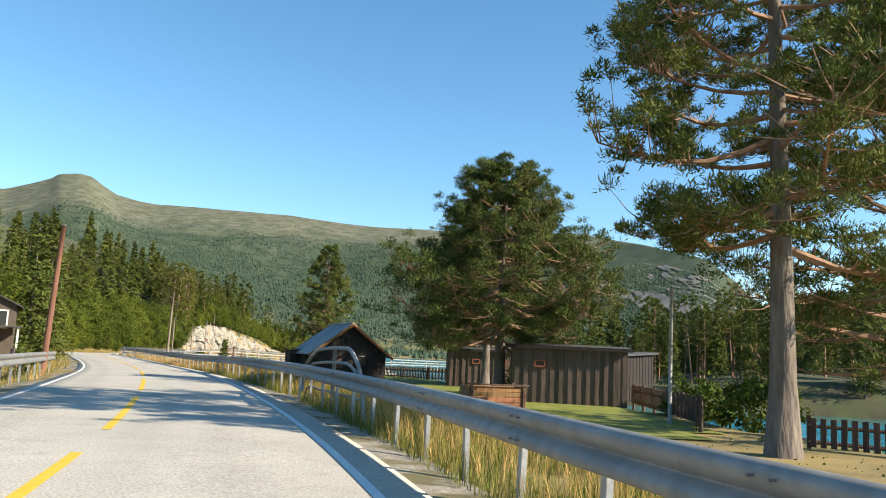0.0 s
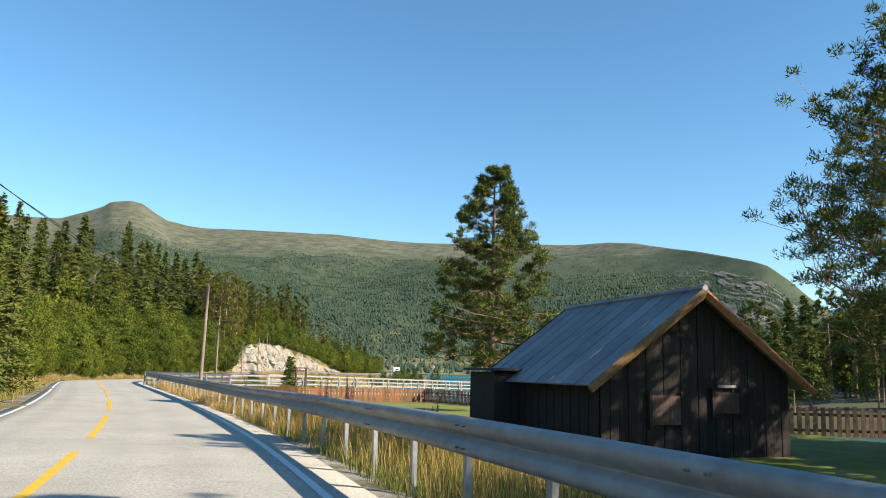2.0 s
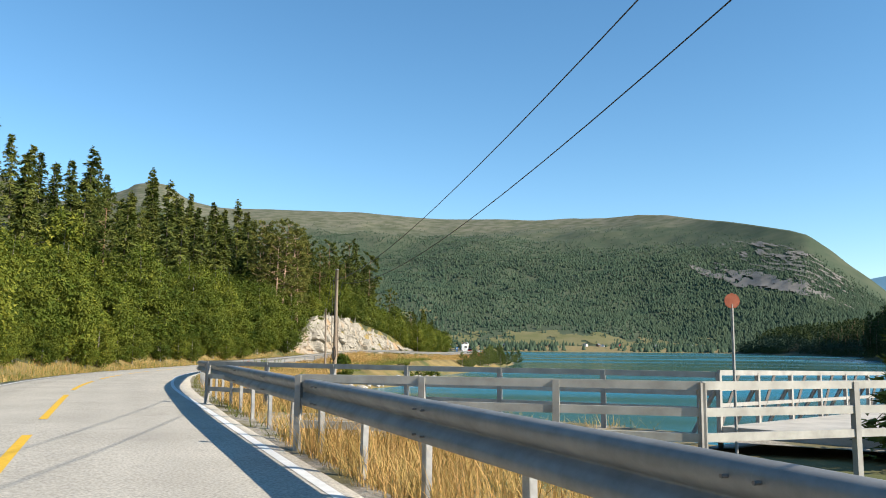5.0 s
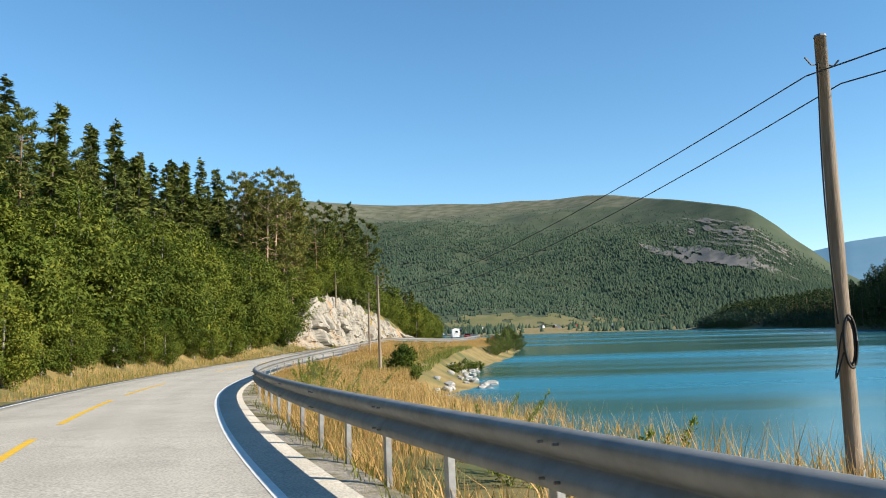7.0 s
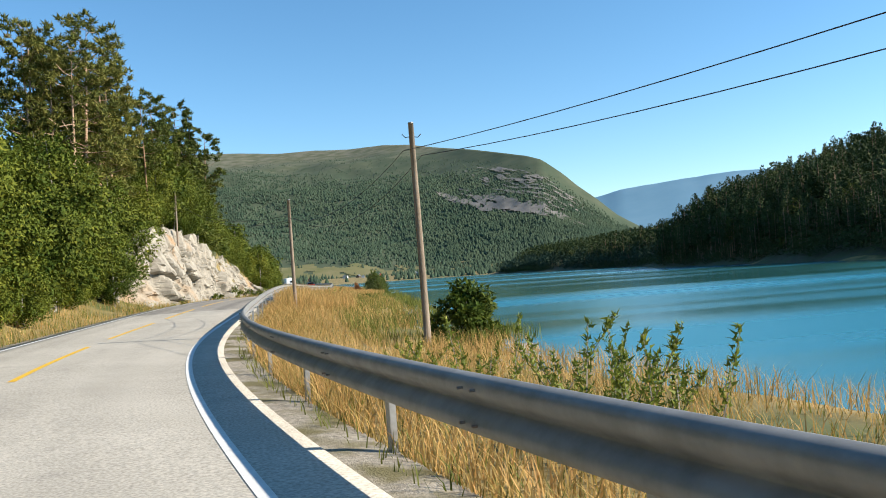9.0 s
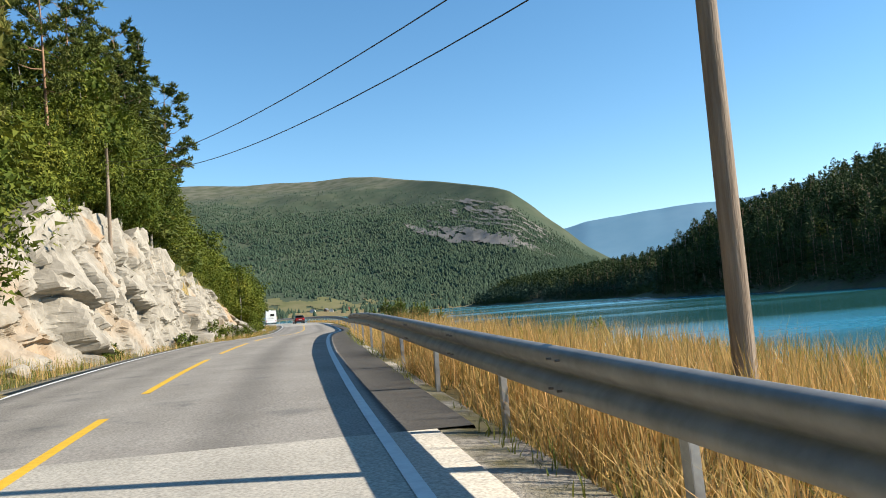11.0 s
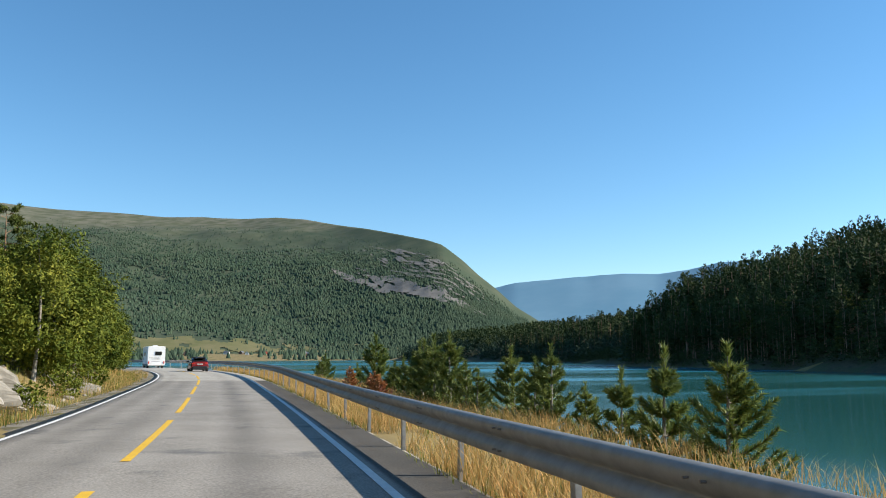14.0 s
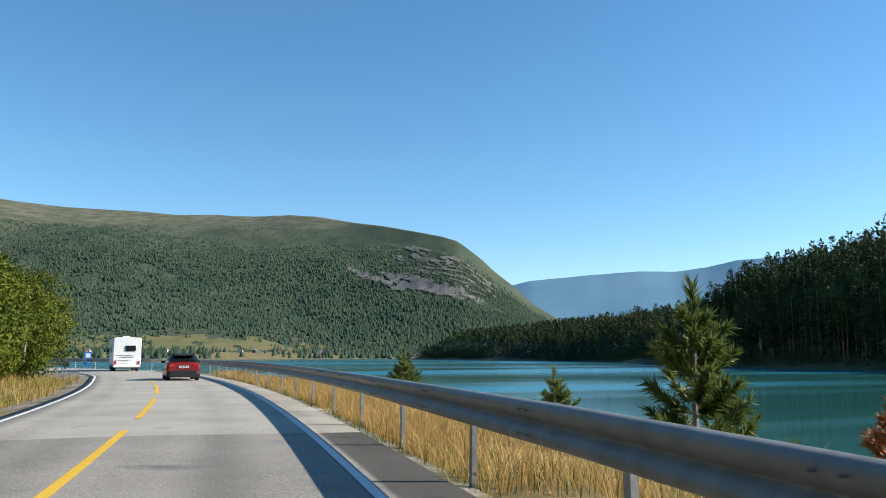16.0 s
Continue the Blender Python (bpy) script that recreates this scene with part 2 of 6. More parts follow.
M_leaf = material("birch_leaf", (0.058, 0.092, 0.011), 0.7, (0.14, 0.155, 0.021), 0.5, 3, island=0.35, rand=0.3, spec=0.12, glow=0.2)
M_willow = material("willow_leaf", (0.12, 0.165, 0.022), 0.6, (0.24, 0.27, 0.05), 1.5, 3, island=0.3, rand=0.15, spec=0.2, glow=0.35)
M_needle = material("spruce_needle", (0.055, 0.08, 0.016), 0.7, (0.125, 0.135, 0.028), 0.6, 3, island=0.3, rand=0.25, spec=0.12, glow=0.15)
# paler needle and bark copies, sunlight put into their colours
M_pine_sunlit = material("sunlit_pine_needle", (0.105, 0.125, 0.028), 0.7, (0.20, 0.185, 0.045), 0.8, 3, island=0.35, rand=0.15, spec=0.12, glow=0.3)
M_bark_sunlit = material("sunlit_pine_bark", (0.30, 0.18, 0.11), 0.9, (0.48, 0.33, 0.23), 5, 6, 1.0, 10)
M_pine = material("pine_needle", (0.06, 0.09, 0.022), 0.7, (0.14, 0.155, 0.036), 0.8, 3, island=0.35, rand=0.15, spec=0.12, glow=0.15)
M_young = material("young_pine_needle", (0.11, 0.15, 0.034), 0.55, (0.20, 0.235, 0.055), 1.5, 3, island=0.3, rand=0.15, spec=0.3, glow=0.25)
M_rust = material("rusty_needle", (0.34, 0.15, 0.05), 0.7, (0.50, 0.24, 0.09), 1.5, 3, island=0.3)
# darker than the near conifers: the far slope's shade put into the colour
M_bankwood = material("shaded_shore_conifers", (0.034, 0.055, 0.02), 0.8, (0.07, 0.088, 0.03), 0.05, 4, island=0.15, spec=0.1)
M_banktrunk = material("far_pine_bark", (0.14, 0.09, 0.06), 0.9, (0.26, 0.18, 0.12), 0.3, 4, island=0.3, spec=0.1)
# green pushed towards blue-grey: distance haze put into the colour
M_farwood = material("haze_tinted_conifers", (0.038, 0.066, 0.042), 0.8, (0.058, 0.084, 0.05), 0.01, 4, island=0.12, spec=0.1)
# the ridge's blue is distance haze put into its base colour
M_ridge_haze = material("hazed_far_ridge", (0.12, 0.24, 0.33), 1.0, (0.16, 0.28, 0.37), 0.002, 6, spec=0.0)
M_rock = material("pale_gneiss", (0.185, 0.165, 0.13), 0.9, (0.36, 0.325, 0.265), 1.1, 10, 1.6, 5, spots=(0.33, 0.225, 0.13), spot_scale=0.22, spot_edge=(0.54, 0.68))
M_stone = material("grey_stone", (0.25, 0.24, 0.22), 0.9, (0.45, 0.43, 0.39), 2.0, 8, 1.5, 5)
M_drygrass = material("dry_grass", (0.40, 0.255, 0.08), 0.8, (0.58, 0.40, 0.155), 0.6, 3, island=0.35, spec=0.2, glow=0.35)
M_greengrass = material("green_grass", (0.12, 0.15, 0.03), 0.8, (0.22, 0.22, 0.05), 0.6, 3, island=0.35, spec=0.2, glow=0.35)
M_tar = material("tarred_boards", (0.008, 0.006, 0.005), 0.85, (0.028, 0.018, 0.013), 3, 8, 0.6, 14, stretch=(6, 6, 0.6), rand=0.2)
M_brown = material("brown_stained_boards", (0.075, 0.052, 0.038), 0.85, (0.14, 0.10, 0.075), 3, 8, 0.6, 14, stretch=(6, 6, 0.6), rand=0.3)
M_redwood = material("red_brown_fence_boards", (0.20, 0.085, 0.032), 0.8, (0.36, 0.17, 0.068), 3, 8, 0.5, 14, stretch=(6, 6, 0.6), rand=0.3)
M_darkfence = material("dark_fence_boards", (0.055, 0.032, 0.022), 0.85, (0.11, 0.065, 0.045), 3, 8, 0.5, 14, stretch=(6, 6, 0.6), rand=0.3)
M_tin = material("grey_sheet_roof", (0.13, 0.135, 0.14), 0.5, (0.25, 0.255, 0.26), 0.8, 7, 0.1, metal=0.3, rand=0.15)
M_felt = material("black_roofing_felt", (0.035, 0.033, 0.032), 0.8, (0.07, 0.065, 0.06), 4, 6, 0.4, 30)
M_redtrim = material("red_window_trim", (0.30, 0.07, 0.03), 0.7, (0.40, 0.12, 0.06), 5, 4)
M_pole = material("weathered_pole", (0.17, 0.125, 0.085), 0.9, (0.30, 0.24, 0.18), 2.5, 8, 0.6, 12, stretch=(8, 8, 0.5), rand=0.1)
M_redpole = material("creosote_pole", (0.13, 0.055, 0.03), 0.85, (0.22, 0.10, 0.06), 2.5, 8, 0.6, 12, stretch=(8, 8, 0.5))
M_wire = material("black_cable", (0.012, 0.012, 0.012), 0.6)
M_whitewood = material("pale_painted_timber", (0.29, 0.28, 0.25), 0.7, (0.43, 0.42, 0.38), 3, 6, 0.2)
M_darktimber = material("dark_weathered_timber", (0.09, 0.08, 0.07), 0.85, (0.16, 0.145, 0.13), 3, 6, 0.3)
M_greytimber = material("grey_timber", (0.24, 0.23, 0.21), 0.8, (0.36, 0.35, 0.32), 3, 6, 0.3)
M_concrete = material("concrete", (0.34, 0.32, 0.28), 0.9, (0.48, 0.45, 0.40), 1.5, 8, 0.4, 20)
M_carred = material("red_car_paint", (0.20, 0.008, 0.010), 0.25, (0.23, 0.010, 0.012), 1, 2, spec=0.6)
M_black = material("black_plastic", (0.015, 0.015, 0.016), 0.5)
M_rubber = material("tyre_rubber", (0.018, 0.018, 0.018), 0.9)
M_darkglass = material("dark_window_glass", (0.012, 0.014, 0.016), 0.08)
M_taillight = material("red_tail_light", (0.55, 0.02, 0.01), 0.2)
M_plate = material("white_plate", (0.75, 0.75, 0.72), 0.5)
M_caravan = material("white_caravan_shell", (0.78, 0.78, 0.76), 0.35, (0.82, 0.82, 0.80), 1, 3)
M_alloy = material("alloy_rim", (0.5, 0.5, 0.52), 0.3, metal=0.9)
M_blue_sign = material("blue_sign", (0.02, 0.16, 0.42), 0.4)
M_red_bloom = material("fireweed_bloom", (0.30, 0.13, 0.10), 0.7, (0.42, 0.22, 0.17), 2, 3, island=0.3)
M_house = material("white_house_paint", (0.5, 0.49, 0.47), 0.7, (0.6, 0.59, 0.57), 2, 4)
M_housered = material("red_house_paint", (0.32, 0.07, 0.04), 0.8, (0.38, 0.10, 0.06), 2, 4)


def water_material():
    m = bpy.data.materials.new("glacier_water")
    m.use_nodes = True
    n, ln = m.node_tree.nodes, m.node_tree.links
    bs = n["Principled BSDF"]
    bs.inputs["Roughness"].default_value = 0.2
    bs.inputs["IOR"].default_value = 1.33
    tc = n.new("ShaderNodeTexCoord")
    mp = n.new("ShaderNodeMapping")
    mp.inputs["Scale"].default_value = (0.0035, 0.03, 1)
    mp.inputs["Rotation"].default_value = (0, 0, radians(-14))
    ln.new(tc.outputs["Object"], mp.inputs[0])
    nz = n.new("ShaderNodeTexNoise")
    nz.inputs["Scale"].default_value, nz.inputs["Detail"].default_value = 1.0, 5
    ln.new(mp.outputs[0], nz.inputs["Vector"])
    ramp = n.new("ShaderNodeValToRGB")
    ramp.color_ramp.elements[0].position, ramp.color_ramp.elements[1].position = 0.45, 0.58
    ramp.color_ramp.elements[0].color, ramp.color_ramp.elements[1].color = (0.024, 0.115, 0.108, 1), (0.007, 0.165, 0.24, 1)
    ln.new(nz.outputs["Fac"], ramp.inputs[0])
    ln.new(ramp.outputs[0], bs.inputs["Base Color"])
    calm = n.new("ShaderNodeMapRange")
    for name, v in zip(("From Min", "From Max", "To Min", "To Max"), (0.4, 0.6, 0.1, 0.28)):
        calm.inputs[name].default_value = v
    ln.new(nz.outputs["Fac"], calm.inputs["Value"])
    ln.new(calm.outputs["Result"], bs.inputs["Roughness"])
    n2 = n.new("ShaderNodeTexNoise")
    n2.inputs["Scale"].default_value, n2.inputs["Detail"].default_value = 1.4, 3
    ln.new(tc.outputs["Object"], n2.inputs["Vector"])
    bp = n.new("ShaderNodeBump")
    bp.inputs["Strength"].default_value, bp.inputs["Distance"].default_value = 0.12, 0.03
    ln.new(n2.outputs["Fac"], bp.inputs["Height"])
    ln.new(bp.outputs[0], bs.inputs["Normal"])
    return m


M_water = water_material()

# ---- the road's centre line: x, y, z ----
SPINE = [
    (44, -180, 0.3), (25, -110, 0.2), (7.5, -40, 0.05), (-1.7, -0.4, 0.0), (-5.29, 15.02, 0.0), (-9.79, 30.47, -0.01), (-15.04, 46.02, -0.1),
    (-21.1, 61.2, -0.18), (-27.87, 76.32, -0.16), (-35.1, 91.58, -0.16), (-42.3, 107.38, -0.27), (-48.13, 123.9, -0.47), (-52.43, 141.49, -0.7),
    (-54.39, 161.03, -0.78), (-53.34, 180.36, -0.56), (-50.90, 200.24, -0.19), (-47.51, 220.58, -0.14), (-43.25, 240.77, -0.40), (-39.7, 261.15, -0.57),
    (-36.74, 281.57, -0.55), (-34.3, 300, -0.5), (-32.9, 316, -0.45), (-32.5, 332, -0.4), (-33.0, 348, -0.4), (-36.6, 366, -0.35), (-50, 388, -0.3), (-76, 410, -0.3), (-140, 440, -0.3), (-240, 470, -0.3)]


def spline(ctrl, step):
    p = np.array(ctrl, float)
    m = np.zeros_like(p)
    m[1:-1] = (p[2:] - p[:-2]) / 2
    m[0], m[-1] = p[1] - p[0], p[-1] - p[-2]
    out = []
    for i in range(len(p) - 1):
        n = max(2, int(np.linalg.norm(p[i + 1] - p[i]) / 0.25))
        s = np.linspace(0, 1, n, endpoint=False)[:, None]
        out.append((2 * s**3 - 3 * s**2 + 1) * p[i] + (s**3 - 2 * s**2 + s) * m[i] + (-2 * s**3 + 3 * s**2) * p[i + 1] + (s**3 - s**2) * m[i + 1])
    q = np.concatenate(out + [p[-1:]])
    L = np.concatenate([[0], np.cumsum(np.linalg.norm(np.diff(q[:, :2], axis=0), axis=1))])
    g = np.arange(0, L[-1], step)
    return np.stack([np.interp(g, L, q[:, k]) for k in range(3)], 1)


ROAD = spline(SPINE, 1.0)
RT = unit(np.gradient(ROAD[:, :2], axis=0))
RN = np.stack([RT[:, 1], -RT[:, 0]], 1)      # to the right


def arc_at(y):
    """Arc length at which the centre line passes y (before its last bend)."""
    return float(np.interp(y, ROAD[:540, 1], np.arange(540)))


S0 = arc_at(-0.4)


def beside(s, lat, z=0.0):
    """A point at arc length s, lat metres to the right of the centre line, z above the road."""
    s = np.asarray(s, float)
    g = np.arange(len(ROAD))
    x, y, h = (np.interp(s, g, ROAD[:, k]) for k in range(3))
    nx, ny = np.interp(s, g, RN[:, 0]), np.interp(s, g, RN[:, 1])
    return np.stack([x + nx * lat, y + ny * lat, h + z], -1)


def road_frame(x, y):
    """Nearest arc index and signed lateral distance for arrays of points."""
    x, y = np.ravel(x), np.ravel(y)
    idx = np.empty(len(x), int)
    R4 = ROAD[::2]
    for a in range(0, len(x), 4000):
        d = (x[a:a + 4000, None] - R4[None, :, 0]) ** 2 + (y[a:a + 4000, None] - R4[None, :, 1]) ** 2
        idx[a:a + 4000] = 2 * np.argmin(d, 1)
    idx = np.minimum(idx, len(ROAD) - 1)
    lat = (x - ROAD[idx, 0]) * RN[idx, 0] + (y - ROAD[idx, 1]) * RN[idx, 1]
    far = np.hypot(x - ROAD[idx, 0], y - ROAD[idx, 1])
    lat = np.where(far > np.abs(lat) + 2, np.sign(lat + 1e-6) * far, lat)
    return idx, lat


LAKE = -3.5
# the lake's far bank: y, x
BANK_Y = np.array([-400, 0, 60, 98, 106, 116, 130, 142, 156, 250, 330, 389, 453, 510, 568, 585, 640, 720, 850, 1000, 1140, 1400])
BANK_X = np.array([44, 46, 54, 60, 8, 1, 5, 14, 80, 124, 148, 160, 172, 188, 196, 226, 262, 284, 290, 300, 312, 350])


def ground_height(x, y):
    shape = np.shape(x)
    x, y = np.ravel(np.asarray(x, float)), np.ravel(np.asarray(y, float))
    i, lat = road_frame(x, y)
    ry, zr = ROAD[i, 1], ROAD[i, 2]
    bump = 0.25 * fbm(x / 9, y / 9, 3) + 0.08 * vnoise(x / 1.7, y / 1.7, 5)
    # right of the road: yard, then the lake's bank
    yard = 1 - sstep(84, 98, ry)
    shore = np.interp(ry, [-100, 0, 40, 70, 82, 92, 105, 130, 150, 170, 182, 200, 260, 330, 400], [24, 19, 24, 26, 25, 15, 15, 17, 19, 14, 18, 14, 14, 15, 22])
    shore = shore + 1.6 * vnoise(x / 7, y / 7, 9)
    u = np.clip((lat - 5.0) / np.maximum(shore - 5.0, 1), 0, 3)
    yard_z = -0.08 - 0.33 * sstep(56, 76, ry) + 0.05 * bump - (3.6 + 0) * sstep(0.72, 1.0, u) - 2.0 * sstep(1.0, 1.6, u)
    bank_z = zr - 0.12 - 0.4 * sstep(0, 0.4, u) + (LAKE - zr + 0.5) * sstep(0.36, 1.0, u) + 0.5 * bump - 2.2 * sstep(0.95, 1.6, u)
    right = yard * yard_z + (1 - yard) * bank_z
    # far bank of the lake and its wooded hill
    bx = np.interp(y, BANK_Y, BANK_X) + 14 * sstep(150, 220, y) * vnoise(y / 60, y / 60 + 3, 12)
    inland = x - bx
    hill = LAKE - 3 + 5.0 * sstep(-6, 6, inland) + 51 * sstep(-10, 210, inland) * sstep(150, 330, y) * (1 - 0.72 * sstep(480, 900, y)) + 3.0 * sstep(8, 60, inland) + 8.0 * sstep(2, 40, inland) * sstep(300, 430, y) + 5.0 * sstep(2, 26, inland) * sstep(400, 470, y) * (1 - sstep(572, 592, y)) + 4 * fbm(x / 60, y / 60, 21)
    hill = np.where(inland > -6, hill, LAKE - 3)
    right = np.where(inland > -8, np.maximum(right * 0 + LAKE - 3, hill), right)
    # far end of the lake: a low plain below the mountain
    end = sstep(1240, 1300, y + 60 * vnoise(x / 200, 0 * x, 31))
    right = right * (1 - end) + end * (LAKE + 1.2 + 10 * sstep(1300, 1700, y))
    # left of the road: ditch, bank, hill
    a = -lat - 3.3
    wood = sstep(92, 135, ry) * (1 - sstep(300, 345, ry))
    near = -0.35 * sstep(0, 1.2, a) + 0.7 * sstep(1.2, 6, a)
    cliff = sstep(208, 222, ry) * (1 - sstep(262, 285, ry))
    slope = wood * (0.42 * np.clip(a - 4, 0, 30) * (1 - 0.45 * cliff) + 0.75 * np.clip(a - 34, 0, 60) * 0.6)
    slope = slope + cliff * np.interp(ry, [208, 220, 232, 250, 285], [4.5, 6.6, 6.4, 5.0, 1.0]) * sstep(2.9, 5.4, a)  + (1 - wood) * (0.02 * np.clip(a - 4, 0, 200) + 14 * sstep(60, 240, a) * (1 - sstep(280, 400, ry)))
    left = zr + near + slope + bump
    z = np.where(lat < -3.3, left, np.where(lat > 5.0, right, zr - 0.15))
    return z.reshape(shape)


def grid_lines(lo, hi, step, far_lo, far_hi, grow=1.13):
    g = list(np.arange(lo, hi + 1e-6, step))
    s, v = step, g[-1]
    while v < far_hi:
        s *= grow
        v += s
        g.append(v)
    s, v = step, g[0]
    while v > far_lo:
        s *= grow
        v -= s
        g.insert(0, v)
    return np.array(g)


def build_ground():
    gx = grid_lines(-96, 34, 1.25, -4200, 4200)
    gy = grid_lines(-14, 380, 1.6, -3000, 3000)
    X, Y = np.meshgrid(gx, gy)
    Z = ground_height(X, Y)
    v = np.stack([X, Y, Z], -1).reshape(-1, 3)
    nx, ny = len(gx), len(gy)
    i = (np.arange(ny - 1)[:, None] * nx + np.arange(nx - 1)[None]).ravel()
    f = np.stack([i, i + 1, i + nx + 1, i + nx], -1)
    ob = part("ground", Geo().add(v, f), M_ground, smooth=True)
    # darker ground material under the woods
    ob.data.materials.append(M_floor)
    mid = v[f].mean(1)
    ri, lat = road_frame(mid[:, 0], mid[:, 1])
    ry = ROAD[ri, 1]
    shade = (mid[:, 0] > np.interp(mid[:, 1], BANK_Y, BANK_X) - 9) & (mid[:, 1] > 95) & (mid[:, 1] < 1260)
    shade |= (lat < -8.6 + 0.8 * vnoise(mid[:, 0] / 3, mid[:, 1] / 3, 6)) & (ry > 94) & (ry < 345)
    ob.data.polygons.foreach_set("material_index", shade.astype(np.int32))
    tagged(ob, "rough meadow and forest ground with dry and green grass", "ground", kind="structure")
    return ob


build_ground()

lake = part("water", Geo().add([(-1500, -600, LAKE), (1500, -600, LAKE), (1500, 1500, LAKE), (-1500, 1500, LAKE)], np.array([[0, 1, 2, 3]])), M_water)
tagged(lake, "calm turquoise glacier lake with faint ripples", "lake", kind="structure")


# ---- road, markings, verges ----
def ribbon(s, a, b, za, zb):
    return Geo().strip(beside(s, a, za), beside(s, b, zb))


def loft(rows, closed=False):
    """One welded skin over lines of points of equal length."""
    v = np.stack(rows, 0)
    m, n = v.shape[:2]
    i = np.arange(m if closed else m - 1)[:, None]
    j = np.arange(n - 1)[None]
    k = (i + 1) % m
    f = np.stack([i * n + j, k * n + j, k * n + j + 1, i * n + j + 1], -1).reshape(-1, 4)
    return Geo().add(v.reshape(-1, 3), f)


RAIL_Y = [-60, 5, 30, 46, 62, 77, 92, 107, 112, 135, 160, 180, 205, 225, 265, 290, 340]
RAIL_D = [4.84, 4.84, 4.74, 4.41, 4.08, 3.82, 3.85, 4.28, 4.45, 4.5, 4.6, 4.66, 4.6, 4.5, 4.55, 4.65, 4.8]
RAIL_S = [arc_at(q) for q in RAIL_Y]


def RAIL_LAT(s):
    return np.interp(s, RAIL_S, RAIL_D)


def build_road():
    s = np.arange(0, len(ROAD) - 1, 1.0)
    lats = [-3.35, -3.3, -2.4, -1.6, -0.8, 0, 0.9, 1.9, 2.7, 3.35, 4.05, 4.12]
    zs = [-0.25, 0.0, 0.012, 0.02, 0.028, 0.035, 0.03, 0.02, 0.01, 0.0, -0.01, -0.25]
    c1, c2 = arc_at(188), arc_at(297)
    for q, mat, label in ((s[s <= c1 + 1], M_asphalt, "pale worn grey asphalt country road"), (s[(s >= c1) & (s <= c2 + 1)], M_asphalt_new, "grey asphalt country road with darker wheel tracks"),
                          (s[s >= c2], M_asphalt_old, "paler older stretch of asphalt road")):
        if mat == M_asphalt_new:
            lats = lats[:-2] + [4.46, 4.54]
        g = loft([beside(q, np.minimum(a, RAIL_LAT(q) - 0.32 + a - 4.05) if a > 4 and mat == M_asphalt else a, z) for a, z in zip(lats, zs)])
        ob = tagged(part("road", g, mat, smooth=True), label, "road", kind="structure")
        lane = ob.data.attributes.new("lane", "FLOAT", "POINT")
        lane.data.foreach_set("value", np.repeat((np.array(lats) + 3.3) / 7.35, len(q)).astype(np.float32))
        if q[0] == 0:
            first = ob
    rim = np.interp(s, [arc_at(q) for q in (30, 46, 60, 118, 165, 188)], [3.45, 3.4, 3.26, 3.28, 3.28, 3.45])
    for lat, wd in ((0 * s - 2.95, 0.12), (rim, 0.13)):
        h = 0.008
        part("edge_line", Geo().strip(beside(s, lat - wd / 2, h)[2:-2], beside(s, lat + wd / 2, h)[2:-2]), M_white_line, first, "white edge line")
    for y_end, lo, hi in ((45.3, 20, arc_at(150)), (203.8, arc_at(150), arc_at(345))):
        k = arc_at(y_end) - 9.0 - 12.0 * 20
        while k < hi - 9:
            if k > lo:
                part("centre_dash", ribbon(np.linspace(k, k + 9.0, 10), -0.075, 0.075, 0.041, 0.041), M_yellow, first, "yellow centre dash")
            k += 12.0
    out = RAIL_LAT(s)
    g = loft([beside(s, np.minimum(3.95, out - 0.42), -0.03), beside(s, np.minimum(4.25, out - 0.12), -0.035), beside(s, out + 0.1, -0.08), beside(s, out + 0.9, -0.5)])
    tagged(part("gravel_verge", g, M_gravel, smooth=True), "pale gravel verge with weeds below the guard rail", "verge", kind="structure")
    g = loft([beside(s, -5.6, -0.7), beside(s, -4.3, -0.12), beside(s, -3.3, -0.02)])
    tagged(part("gravel_verge", g, M_gravel, smooth=True), "narrow grassy gravel verge", "verge", kind="structure")
    return first


ROAD_OB = build_road()

# ---- guard rail ----
PROFILE = [(0.0, 0.00), (0.030, 0.006), (0.075, 0.018), (0.096, 0.05), (0.092, 0.085), (0.05, 0.125), (0.005, 0.148), (0.0, 0.156), (0.005, 0.164), (0.05, 0.187), (0.092, 0.227), (0.096, 0.262), (0.075, 0.294), (0.030, 0.306), (0.0, 0.312)]


def rail_beam(s0, s1, lat, z0, side=-1):
    """A W-shaped beam whose waves point to the road."""
    q = np.linspace(s0, s1, max(3, int((s1 - s0) / 0.8) + 1))
    lt = lat(q)
    front = [(d, h * 1.3) for d, h in PROFILE]
    back = [(d - 0.007, h * 1.3) for d, h in PROFILE][::-1]
    rows = [beside(q, lt + side * d, z0(q) + h) for d, h in front + back]
    return loft(rows if side > 0 else rows[::-1], True)


def rail_post():
    g = Geo()
    # C-shaped steel post with a spacer and bolt
    g.box((0, 0, 0.12), (0.006, 0.11, 1.12))
    g.box((0.03, 0.052, 0.12), (0.06, 0.006, 1.12))
    g.box((0.03, -0.052, 0.12), (0.06, 0.006, 1.12))
    g.tube([(-0.02, 0, 0.62), (-0.12, 0, 0.62)], 0.016, 6)
    return g.mesh("post", M_post)


POST = rail_post()
BOLT = Geo().tube([(-0.02, 0, 0), (0.02, 0, 0)], 0.011, 6).mesh("bolt", M_bolt)


